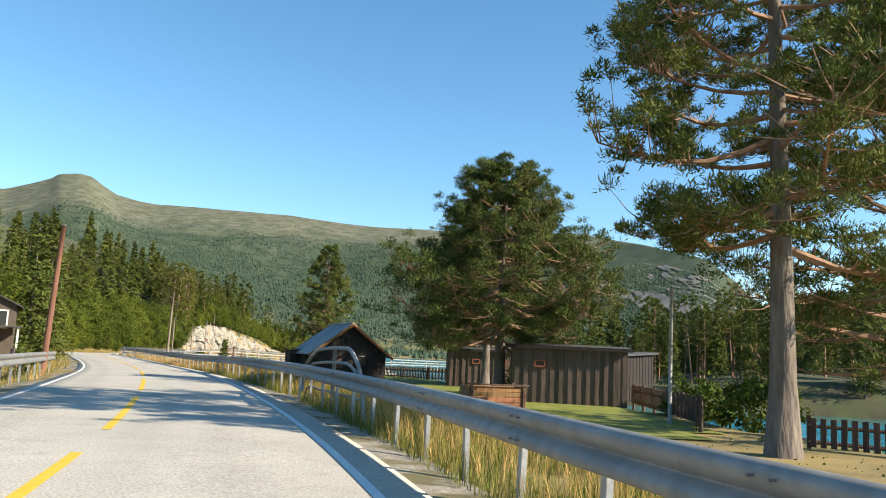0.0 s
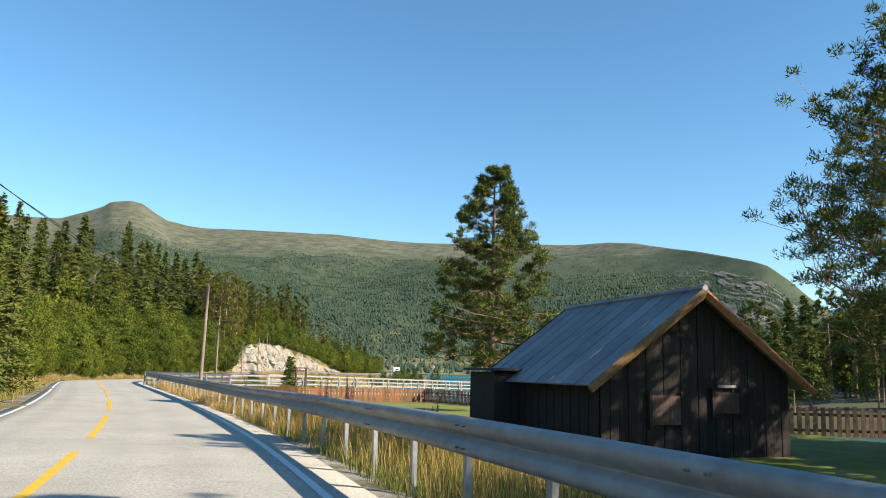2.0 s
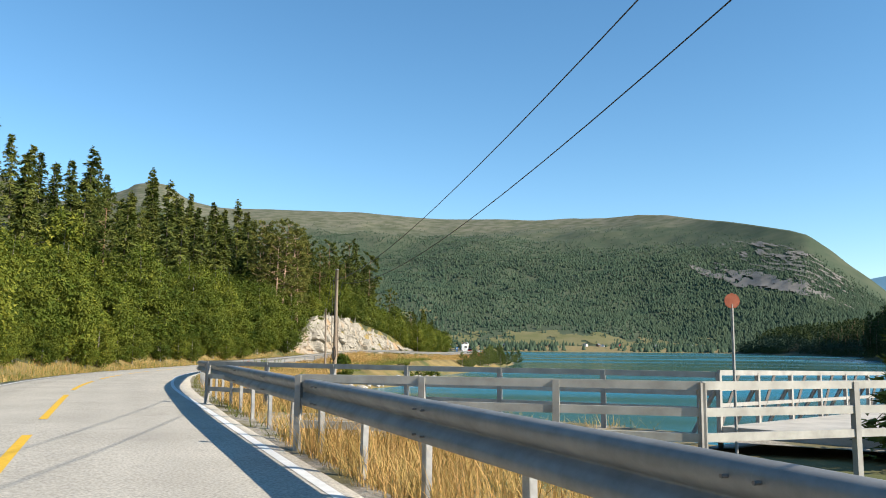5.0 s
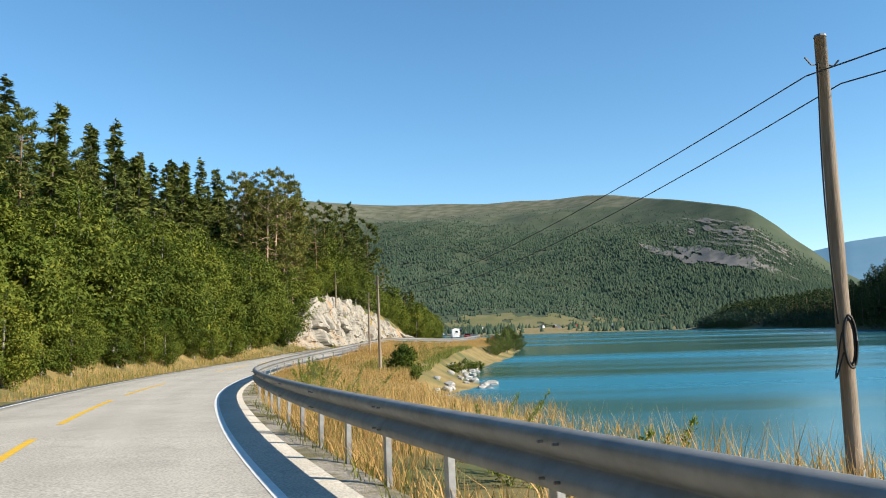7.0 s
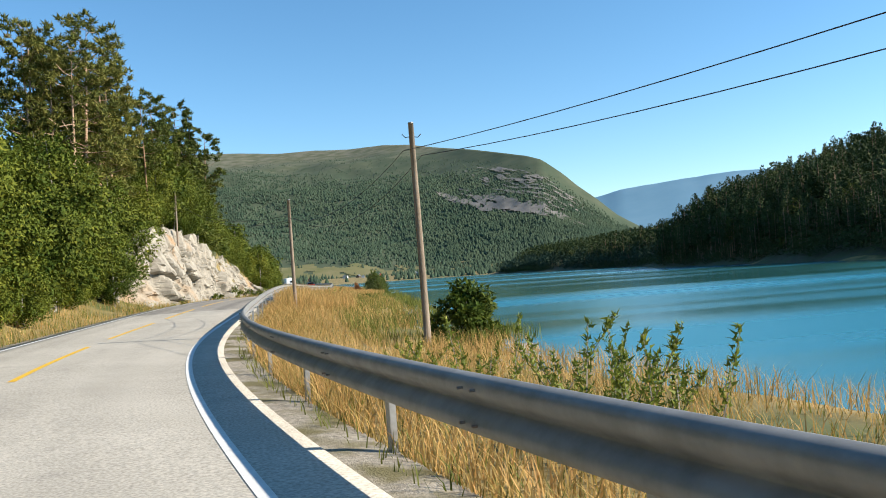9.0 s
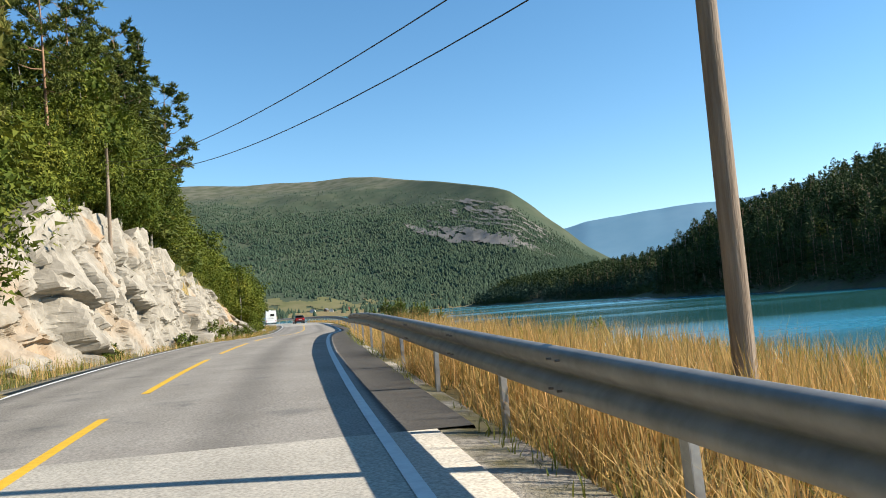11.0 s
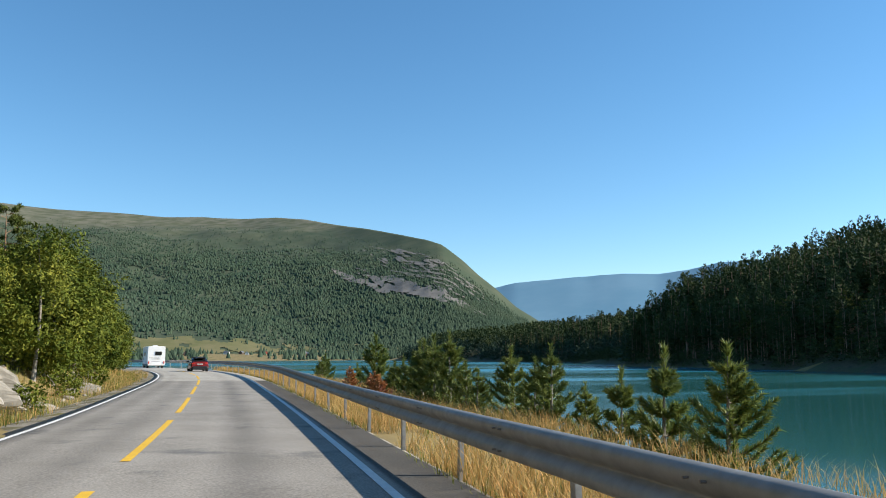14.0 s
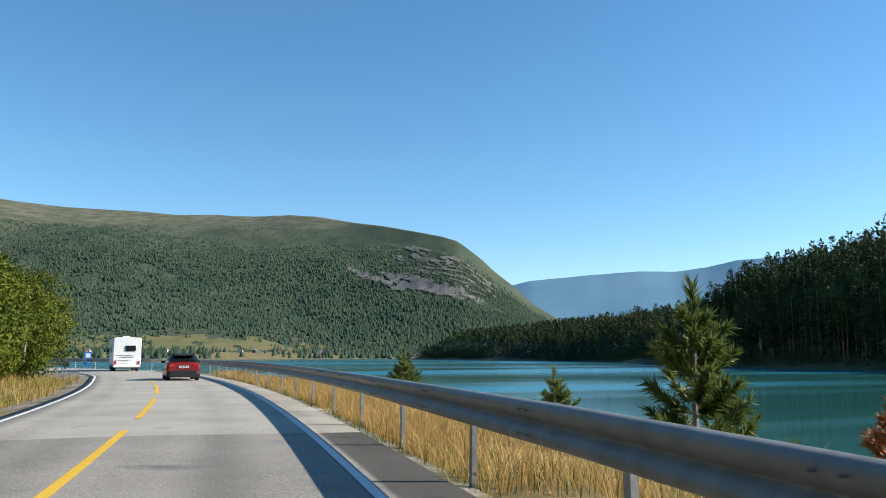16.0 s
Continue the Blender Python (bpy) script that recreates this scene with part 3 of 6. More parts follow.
def guard_rail(s0, s1, lat, label, side=-1, wide_from=None, lift=None, bolts=False):
    rail = thing("guard_rail", (0, 0, 0), label, "guard rail")
    s, k = s0, 0
    z_of = lift or (lambda q: 0.53 + 0 * q)
    while s < s1 - 0.5:
        e = min(s + 4.0, s1)
        # each beam laps a little over the next
        b = rail_beam(s - 0.04, e + 0.04, lambda q: lat(q) - 0.002 * (k % 2), z_of, side)
        part("beam", b, M_steel, rail, smooth=True)
        if bolts:
            for ds in (-0.1, 0.1):
                for h in (0.09, 0.32):
                    p = beside(e + ds, float(lat(e)) + side * 0.122, float(z_of(e)) + h)
                    ob = new("bolt", BOLT)
                    ob.parent = rail
                    ob.matrix_basis = pose(p[0], p[1], p[2], 0, 0, math.degrees(math.atan2(-RT[int(e), 0], RT[int(e), 1])))
        s, k = e, k + 1
    s = s0 + 0.3
    while s < s1:
        p = beside(s, float(lat(s)) + (0.06 if side < 0 else -0.06))
        j = int(min(s, len(RT) - 1))
        ob = new("post", POST)
        ob.parent = rail
        lean = rng.normal(0, 1.0, 2)
        ob.matrix_basis = pose(p[0], p[1], p[2] - 0.05 + float(z_of(s)) - 0.53, lean[0], lean[1], math.degrees(math.atan2(-RT[j, 0], RT[j, 1])) + (0 if side < 0 else 180))
        s += 2.0 if wide_from is None or s < wide_from else 4.0
    return rail


def rail_lift(q):
    return np.interp(q, [arc_at(q) for q in (5, 25, 40, 55, 70, 90, 104, 113, 128, 145, 165, 185, 203, 216, 228, 250, 270, 288)],
                     [0.60, 0.66, 0.66, 0.585, 0.58, 0.6, 0.6, 0.51, 0.45, 0.42, 0.45, 0.55, 0.62, 0.57, 0.47, 0.47, 0.55, 0.68])


guard_rail(S0 - 40, arc_at(330) + 70, RAIL_LAT, "long galvanised steel guard rail beside the road", -1, arc_at(128), rail_lift, True)
guard_rail(S0 - 20, arc_at(41), lambda q: -4.1 + 0 * q, "short weathered steel guard rail by the verge", 1)
guard_rail(arc_at(330) + 20, arc_at(330) + 110, lambda q: -4.3 + 0 * q, "distant steel guard rail round the bend", 1, 0)

# ---- mountains ----
ORIGIN = np.array([-35.0, 200.0])
RIDGE = np.array([  # azimuth, elevation of the ridge in degrees, its distance
    (-75, 8.5, 4200), (-50, 8.8, 4300), (-31, 9.45, 4500), (-28, 9.55, 4550), (-26.4, 10.15, 4550), (-25.2, 10.7, 4550), (-24.9, 11.0, 4550), (-23.6, 11.2, 4550), (-22.8, 11.08, 4550), (-21.7, 10.4, 4550), (-21.1, 10.1, 4500), (-19.5, 9.8, 4400), (-18.4, 9.72, 4380), (-15.8, 9.8, 4320),
    (-9, 9.85, 4200), (-4, 9.5, 4150), (-2.5, 9.45, 4100), (1.5, 9.5, 4000), (4, 9.4, 3900), (6.3, 9.5, 3850), (9, 9.48, 3700), (11.5, 9.68, 3550), (13.5, 9.62, 3400), (15.5, 9.3, 3200), (18, 9.0, 2900), (20.2, 8.6, 2650), (22, 8.25, 2500),
    (23.1, 7.9, 2430), (24.6, 6.75, 2380), (25.6, 5.8, 2340), (26.8, 4.85, 2300), (28.2, 3.55, 2280), (29.7, 2.6, 2280), (33, 1.0, 2250), (40, 0.2, 2200)])


def mountain_point(az, u):
    """u: 0 at the foot, 1 on the ridge, beyond it the plateau behind."""
    el = np.interp(az, RIDGE[:, 0], RIDGE[:, 1])
    rd = np.interp(az, RIDGE[:, 0], RIDGE[:, 2])
    rf = np.interp(az, [-75, -30, 0, 25, 40], [1350, 1450, 1500, 1600, 1650])
    r = rf + (rd - rf) * u
    top = rd * np.tan(np.radians(el)) + 1
    x, y = ORIGIN[0] + r * np.sin(np.radians(az)), ORIGIN[1] + r * np.cos(np.radians(az))
    rise = np.where(u < 1, 0.12 * np.clip(u, 0, 1) ** 2 + 0.88 * np.clip(u, 0, 1) ** 0.96, 1 - 0.25 * (u - 1))
    rough = fbm(x / 420, y / 420, 40, 5) * 70 + fbm(x / 90, y / 90, 50, 3) * 14
    env = np.clip(np.minimum(u * 5, (1.02 - u) * 2.2), 0.09, 1)
    z = -2 + top * rise + rough * env * np.clip(top / 300, 0.1, 1) * np.interp(az, [10, 19], [1, 0.4])
    return np.stack([x, y, z], -1)


def build_mountain():
    az = np.arange(-75, 40.1, 0.35)
    u = np.concatenate([np.linspace(-0.02, 1.0, 54), np.linspace(1.03, 1.4, 6)])
    A, U = np.meshgrid(az, u)
    v = mountain_point(A, U).reshape(-1, 3)
    n, m = len(az), len(u)
    i = (np.arange(m - 1)[:, None] * n + np.arange(n - 1)[None]).ravel()
    f = np.stack([i, i + 1, i + n + 1, i + n], -1)
    ob = part("mountain", Geo().add(v, f), mountain_material(), smooth=True)
    tagged(ob, "broad wooded mountain with a bare rounded top and a grey scree slope", "mountain", kind="structure")
    # woods on its flank
    N = 125000
    az = rng.uniform(-46, 34, N)
    uu = rng.uniform(0, 1, N) ** 0.85 * 0.92
    p = mountain_point(az, uu)
    lim = 0.70 + 0.12 * fbm(az / 4, uu * 3, 60, 3) + 0.1 * sstep(14, 24, az)
    dens = np.clip((lim - uu) * 4.5, 0, 1) * (0.92 + 0 * az)
    scree = np.exp(-((az - 20.8) / 3.6) ** 2 - ((uu - 0.44 - 0.03 * vnoise(az, uu * 9, 8)) / 0.06) ** 2)
    clear = np.exp(-((az - 6) / 8) ** 2 - ((uu - 0.03) / 0.045) ** 2)
    keep = (rng.random(N) < dens + 0.06 * (uu < 0.86)) & (rng.random(N) > 1.25 * scree) & (rng.random(N) > clear * 1.1)
    p = p[keep]
    k = len(p)
    hgt = rng.uniform(5, 10.5, k) * (1 - 0.5 * np.clip((uu[keep] - 0.4) * 2, 0, 1))
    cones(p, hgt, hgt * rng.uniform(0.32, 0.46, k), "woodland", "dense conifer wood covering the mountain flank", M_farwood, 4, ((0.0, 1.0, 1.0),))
    n = 3600
    a, r = rng.uniform(-42, 30, n), rng.uniform(1130, 1520, n)
    x, y = ORIGIN[0] + r * np.sin(np.radians(a)), ORIGIN[1] + r * np.cos(np.radians(a))
    z = ground_height(x, y)
    ok = (z > LAKE + 0.5) & (rng.random(n) > 0.9 * np.exp(-((a - 9) / 5) ** 2)) & (fbm(a * 0.7, r / 90, 64, 3) > -0.12)
    h = rng.uniform(6, 13, ok.sum())
    cones(np.stack([x, y, z], -1)[ok], h, h * 0.4, "woodland", "conifers and thickets on the plain at the end of the lake", M_farwood, 4, ((0.0, 1.0, 1.0),))


def cones(p, h, r, name, label, mat, sides=4, tiers=((0.05, 0.68, 1.0), (0.45, 1.0, 0.62))):
    """Many small far conifers in one mesh: two stacked ragged cones each."""
    k = len(p)
    th = np.arange(sides) * 2 * np.pi / sides
    out, tri = [], []
    base = 0
    for lo, hi, wide in tiers:
        ph = rng.uniform(0, 6.28, (k, 1))
        rr = r[:, None] * wide * rng.uniform(0.7, 1.25, (k, sides))
        ring = np.stack([p[:, 0:1] + rr * np.cos(th + ph), p[:, 1:2] + rr * np.sin(th + ph), p[:, 2:3] + h[:, None] * (lo + rng.uniform(-0.04, 0.06, (k, sides)))], -1)
        apex = p[:, None] + np.stack([0 * h, 0 * h, h * hi], -1)[:, None]
        out.append(np.concatenate([ring, apex], 1).reshape(-1, 3))
        i = np.arange(k)[:, None] * (sides + 1) + base
        j = np.arange(sides)[None]
        tri.append(np.stack([i + j, i + (j + 1) % sides, i + sides + 0 * j], -1).reshape(-1, 3))
        base += k * (sides + 1)
    ob = part(name, Geo().add(np.concatenate(out), np.concatenate(tri)), mat, smooth=True)
    return tagged(ob, label, "woodland", kind="stuff")


def mountain_material():
    # ground shares the painted haze tint of the woods on it
    m = material("mountain_ground", (0.05, 0.072, 0.045), 0.95, (0.08, 0.094, 0.06), 0.012, 8, spec=0.1)
    n, ln = m.node_tree.nodes, m.node_tree.links
    bs = n["Principled BSDF"]
    base = bs.inputs["Base Color"].links[0].from_socket
    tc = n.new("ShaderNodeTexCoord")
    sp = n.new("ShaderNodeSeparateXYZ")
    ln.new(tc.outputs["Object"], sp.inputs[0])
    nz = n.new("ShaderNodeTexNoise")
    nz.inputs["Scale"].default_value, nz.inputs["Detail"].default_value = 0.006, 8
    ln.new(tc.outputs["Object"], nz.inputs["Vector"])
    ad = n.new("ShaderNodeMath")
    ad.operation = "MULTIPLY_ADD"
    ad.inputs[1].default_value = 260
    ln.new(nz.outputs["Fac"], ad.inputs[0])
    ln.new(sp.outputs["Z"], ad.inputs[2])
    mr = n.new("ShaderNodeMapRange")
    mr.inputs[1].default_value, mr.inputs[2].default_value = 560, 720
    ln.new(ad.outputs[0], mr.inputs[0])
    heath = n.new("ShaderNodeValToRGB")
    heath.color_ramp.elements[0].position, heath.color_ramp.elements[1].position = 0.4, 0.62
    heath.color_ramp.elements[0].color, heath.color_ramp.elements[1].color = (0.09, 0.098, 0.058, 1), (0.155, 0.15, 0.108, 1)
    n4 = n.new("ShaderNodeTexNoise")
    n4.inputs["Scale"].default_value, n4.inputs["Detail"].default_value = 0.02, 9
    ln.new(tc.outputs["Object"], n4.inputs["Vector"])
    ln.new(n4.outputs["Fac"], heath.inputs[0])
    mx = n.new("ShaderNodeMix")
    mx.data_type = "RGBA"
    ln.new(mr.outputs[0], mx.inputs[0])
    ln.new(base, mx.inputs[6])
    ln.new(heath.outputs[0], mx.inputs[7])
    ln.new(mx.outputs[2], bs.inputs["Base Color"])
    return m


build_mountain()


def build_scree():
    """Grey block scree and bare crags as sheets lying on the flank."""
    mat = material("scree", (0.125, 0.12, 0.11), 0.95, (0.21, 0.195, 0.178), 0.03, 8, spec=0.1)
    for a0, u0, wa, wu, noise_amt, lift, label in ((21.4, 0.44, 3.7, 0.048, 2.2, 4, "grey rock scree on the mountain flank"), (22.2, 0.64, 3.4, 0.14, 4.6, 4, "grey crags high on the mountain flank"), (17.4, 0.42, 1.5, 0.018, 2.6, 4, "narrow tongue of grey scree")):
        az, u = np.meshgrid(np.linspace(a0 - 6, a0 + 5, 190), np.linspace(u0 - 0.16, u0 + 0.16, 90))
        d = ((az - a0) / wa) ** 2 + ((u - u0 + 0.008 * (az - a0)) / wu) ** 2 + noise_amt * fbm(az * 2.0, u * 55, 71)
        v = mountain_point(az, u)
        v[..., 2] += lift
        idx = np.arange(az.size).reshape(az.shape)
        f = np.stack([idx[:-1, :-1], idx[:-1, 1:], idx[1:, 1:], idx[1:, :-1]], -1)[(d < (0.9 if noise_amt < 4 else -0.1))[:-1, :-1]]
        if len(f):
            tagged(part("scree", Geo().add(v.reshape(-1, 3), f), mat), label, "scree", kind="structure")


build_scree()


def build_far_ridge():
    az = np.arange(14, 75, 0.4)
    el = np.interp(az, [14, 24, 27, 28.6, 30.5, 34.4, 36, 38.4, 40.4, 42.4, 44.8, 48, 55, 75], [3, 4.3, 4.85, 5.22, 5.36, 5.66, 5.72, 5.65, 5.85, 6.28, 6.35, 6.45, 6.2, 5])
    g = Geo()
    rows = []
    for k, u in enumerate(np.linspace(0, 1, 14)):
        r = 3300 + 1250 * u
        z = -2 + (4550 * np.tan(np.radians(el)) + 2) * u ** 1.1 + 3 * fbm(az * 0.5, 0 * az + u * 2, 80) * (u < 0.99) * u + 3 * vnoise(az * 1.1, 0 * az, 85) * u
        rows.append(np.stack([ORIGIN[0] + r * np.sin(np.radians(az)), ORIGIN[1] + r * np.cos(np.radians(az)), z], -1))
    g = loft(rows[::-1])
    tagged(part("backdrop", g, M_ridge_haze, smooth=True), "far mountain ridge with blue haze painted into its colour", "mountain", kind="structure")


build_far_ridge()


# ---- trees ----
def ball_dirs(n):
    v = rng.normal(size=(n, 3))
    return unit(v)


def trunk_geo(h, r, sides=8, bend=0.02, top=0.08):
    z = np.linspace(-0.3, h, 9)
    t = np.clip(z / h, 0, 1)
    off = np.stack([np.sin(t * 3.1 + h) * bend * h, np.cos(t * 2.3 + r * 40) * bend * h * 0.7, z], -1)
    off[:, :2] -= off[0, :2]
    rad = r * ((1 - t) ** 0.8 * (1 - top) + top) * (1 + 0.45 * np.exp(-np.clip(z, 0, 9) * 2.2))
    return off, rad


def leafy_crown(h0, h1, wid, clumps, per, leaf, squeeze=1.0):
    """A broadleaf crown: clumps of small leaves set on an uneven egg shape."""
    g = Geo()
    c = ball_dirs(clumps) * rng.uniform(0.5, 1.0, (clumps, 1))
    mid, hh = (h0 + h1) / 2, (h1 - h0) / 2
    prof = 1 - 0.35 * np.clip(c[:, 2], 0, 1)
    c = np.stack([c[:, 0] * wid * prof, c[:, 1] * wid * prof * squeeze, mid + c[:, 2] * hh], -1)
    rad = rng.uniform(0.45, 0.95, clumps) * wid * 0.36
    k = np.repeat(np.arange(clumps), per)
    d = ball_dirs(len(k))
    p = c[k] + d * rad[k][:, None] * rng.uniform(0.45, 1.0, (len(k), 1)) * np.array([1, 1, 0.8])
    dirs = unit(d * 0.8 + ball_dirs(len(k)) * 0.8 + np.array([0, 0, -0.25]))
    ln = rng.uniform(0.6, 1.3, len(k)) * leaf
    face = unit(np.stack([p[:, 0] / wid, p[:, 1] / wid, (p[:, 2] - mid) / hh], -1) + 0.7 * d + 0.5 * ball_dirs(len(k)) + np.array([0, 0, 0.25]))
    return g.cards(p, dirs, face, ln, ln * 0.75)


def spruce_crown(h, wid, whorls, arms, per, leaf, start=0.12, droop=0.35):
    g = Geo()
    cs, ds = [], []
    for w in range(whorls):
        t = (w + rng.uniform(0, 0.8)) / whorls
        z = h * (start + (1 - start) * t)
        R = wid * (1 - t) ** 0.85 * rng.uniform(0.75, 1.15) + 0.12
        for a in range(max(3, int(arms * (1 - 0.4 * t)))):
            th = rng.uniform(0, 6.283)
            RR = R * rng.uniform(0.55, 1.1)
            zz = z + rng.uniform(-0.9, 0.9) * h / whorls
            s = rng.random(per) ** 0.7
            out = np.array([math.cos(th), math.sin(th), 0])
            side = np.array([-math.sin(th), math.cos(th), 0])
            p = np.array([0, 0, zz]) + out * (s * RR)[:, None] + np.array([0, 0, 1]) * (0.10 * RR - droop * s ** 1.5 * RR)[:, None] + side * (rng.normal(0, 0.16, per) * RR * (0.3 + s))[:, None]
            p[:, 2] += rng.normal(0, 0.06, per) * RR
            cs.append(p)
            ds.append(unit(out * rng.uniform(0.3, 1.0, (per, 1)) + side * rng.normal(0, 0.7, (per, 1)) + np.array([0, 0, 1]) * rng.normal(-0.15, 0.35, (per, 1))))
    c, d = np.concatenate(cs), np.concatenate(ds)
    ln = rng.uniform(0.6, 1.3, len(c)) * leaf
    face = unit(np.stack([c[:, 0], c[:, 1], 0 * c[:, 0]], -1)) + np.array([0, 0, 0.7])
    return g.cards(c, d, unit(face + 0.45 * ball_dirs(len(c))), ln, ln * 0.5)


def tufts(g, centres, rad, per, length, width, up=0.35):
    """Round puffs of needle sprays."""
    k = np.repeat(np.arange(len(centres)), per)
    d = ball_dirs(len(k))
    d[:, 2] = np.where(d[:, 2] < -0.35, -d[:, 2], d[:, 2])
    p = centres[k] + d * np.broadcast_to(rad, (len(centres),))[k][:, None] * rng.uniform(0.25, 0.95, (len(k), 1)) * np.array([1, 1, 0.85])
    dirs = unit(d * 0.55 + ball_dirs(len(k)) * 0.8 + np.array([0, 0, up]))
    ln = rng.uniform(0.6, 1.25, len(k)) * length
    return g.cards(p, dirs, unit(d + np.array([0, 0, 0.4]) + 0.5 * ball_dirs(len(k))), ln, ln * width)


def pine_parts(h, r, wid, first, limbs, puffs, per, leaf, shape, seed, bend=0.02, fine=True):
    """A Scots pine: trunk, real limbs with twigs, puffs of needles. shape(t): crown half-width over t = 0 (first limb) to 1 (top)."""
    global rng
    keep, rng = rng, np.random.default_rng(seed)
    axis, rad = trunk_geo(h, r, 10, bend, 0.06)
    trunk, wood, leaves = Geo().tube(axis, rad, 10 if fine else 6), Geo(), Geo()
    cents, rads = [], []
    for k in range(limbs):
        t = (k + rng.uniform(0.1, 0.9)) / limbs
        z = first * h + (1 - first) * h * t
        base = np.array([np.interp(z, axis[:, 2], axis[:, 0]), np.interp(z, axis[:, 2], axis[:, 1]), z])
        th = k * 2.4 + rng.uniform(-0.7, 0.7)
        L = max(0.5, wid * shape(t) * rng.uniform(0.7, 1.15))
        q = np.linspace(0, 1, 6)
        lift = rng.uniform(-0.22, 0.2) + 0.6 * t
        sag = rng.uniform(0.0, 0.25)
        out = np.array([math.cos(th), math.sin(th), 0])
        side = np.array([-math.sin(th), math.cos(th), 0])
        pts = base + out * (q * L)[:, None] + np.array([0, 0, 1]) * (lift * L * q - sag * L * np.sin(q * 3.14))[:, None] + side * (np.sin(q * 4 + k) * 0.10 * L * q)[:, None]
        r0 = max(0.02, np.interp(z, axis[:, 2], rad) * rng.uniform(0.28, 0.5))
        wood.tube(pts if fine else pts[::2], (r0 * (1 - 0.85 * q) + 0.008)[:: 1 if fine else 2], 5 if fine else 3, fine)
        for n in range(max(2, int(puffs * (1.7 if fine else 1.0) * (0.6 + L / wid)))):
            f = rng.uniform(0.35, 1.0) ** 0.7
            p = np.array([np.interp(f, q, pts[:, m]) for m in range(3)])
            e = p + (side * rng.normal(0, 0.28) + out * rng.uniform(0, 0.14) + np.array([0, 0, 1]) * rng.uniform(-0.1, 0.3)) * L * (0.55 + 0.4 * f)
            if fine:
                wood.tube([p, (p + e) / 2 + np.array([0, 0, -0.03 * L]), e], [r0 * 0.28, r0 * 0.2, 0.006], 3, False)
            cents.append(e)
            rads.append(rng.uniform(0.6, 1.2) * (0.078 * wid + 0.16) * (1 - 0.3 * t) * (0.74 if fine else 1.15))
    cents.append(axis[-1])
    rads.append(0.08 * wid + 0.1)
    tufts(leaves, np.array(cents), np.array(rads), int(per * 0.85) if fine else per, leaf * (0.74 if fine else 1.0), 0.32 if fine else 0.36)
    rng = keep
    return trunk, wood, leaves


def hero_pine(at, h, r, wid, first, limbs, puffs, per, leaf, shape, seed, label, bend=0.02, turn=0.0):
    tree = thing("pine_tree", at, label, "tree", "tall pines in the yard", turn=turn)
    a, b, c = pine_parts(h, r, wid, first, limbs, puffs, per, leaf, shape, seed, bend)
    part("trunk", a, M_bark, tree, smooth=True)
    part("limb", b, M_bark_red, tree, "reddish bare limbs")
    part("crown", c, M_pine, tree)
    return tree


def place(x, y, dz=0.0):
    return float(ground_height(np.array([x]), np.array([y]))[0]) + dz


def build_prototypes():
    """Forest trees, each built once; the copies share their meshes."""
    protos = {}

    def make(key, name, label, trunk, mat_t, crown, mat_c):
        t = thing(name, (0, 0, -300), label, "tree", "roadside forest")
        part("trunk", trunk, mat_t, t, smooth=True)
        part("crown", crown, mat_c, t)
        protos[key] = t

    for k in range(4):
        h = (9.0, 11.0, 7.5, 8.2)[k]
        a, r = trunk_geo(h * 0.85, 0.13, 6, 0.03)
        make("b%d" % k, "birch_tree", "leafy green birch with a full drooping crown", Geo().tube(a, r, 6), M_birch, leafy_crown(0.3, h, h * 0.29, 95 + 6 * k, 44, 0.33), M_leaf)
        if k < 2:
            make("f%d" % k, "birch_tree", "leafy green birch with a dense fine-leaved crown by the road", Geo().tube(a, r, 6), M_birch, leafy_crown(0.15, h * 0.85, h * 0.27, 125, 88, 0.2), M_leaf)
    for k in range(4):
        h = (14.0, 17.0, 12.0, 15.5)[k]
        a, r = trunk_geo(h, 0.17, 6, 0.008)
        make("s%d" % k, "spruce_tree", "dark green conical spruce", Geo().tube(a, r, 6), M_bark, spruce_crown(h, (3.0, 3.4, 2.8, 2.6)[k], 32, 8, 20, 0.46, (0.05, 0.08, 0.04, 0.15)[k]), M_needle)
    for k in range(4):
        h = (15.0, 17.5, 13.0, 16.0)[k]
        a, w, c = pine_parts(h, 0.19, (2.5, 2.8, 2.3, 2.2)[k], (0.36, 0.44, 0.28, 0.48)[k], 26, 4, 42, 0.36, lambda t: 0.35 + 0.75 * math.sin(3.0 * min(1, t * 0.95 + 0.08)) ** 0.8, 100 + k, 0.012, False)
        t = thing("pine_tree", (0, 0, -300), "slim forest pine with a bare reddish trunk and high crown", "tree", "roadside forest")
        part("trunk", a, M_bark_red, t, smooth=True)
        part("limb", w, M_bark_red, t)
        part("crown", c, M_needle, t)
        protos["p%d" % k] = t
    for k in range(2):
        a, w, c = pine_parts((17.0, 15.5)[k], 0.17, (2.3, 2.0)[k], (0.4, 0.34)[k], 34, 4, 40, 0.3, lambda t: 0.4 + 0.7 * math.sin(3.0 * min(1, t * 0.95 + 0.08)) ** 0.8, 120 + k, 0.012, False)
        t = thing("pine_tree", (0, 0, -300), "tall open pine with a bare reddish trunk above the rock cutting", "tree", "roadside forest")
        part("trunk", a, M_bark_sunlit, t, smooth=True)
        part("limb", w, M_bark_sunlit, t)
        part("crown", c, M_pine_sunlit, t)
        protos["q%d" % k] = t
    return protos


PROTO = build_prototypes()


def put_tree(key, x, y, size, z=None):
    zz = place(x, y, -0.15) if z is None else z
    m = pose(x, y, zz, rng.normal(0, 1.2), rng.normal(0, 1.2), rng.uniform(0, 360)) @ Matrix.Diagonal((size * rng.uniform(0.92, 1.1),) * 2 + (size, 1))
    ob = copy_thing(PROTO[key], m)
    ob.matrix_basis = m
    return ob


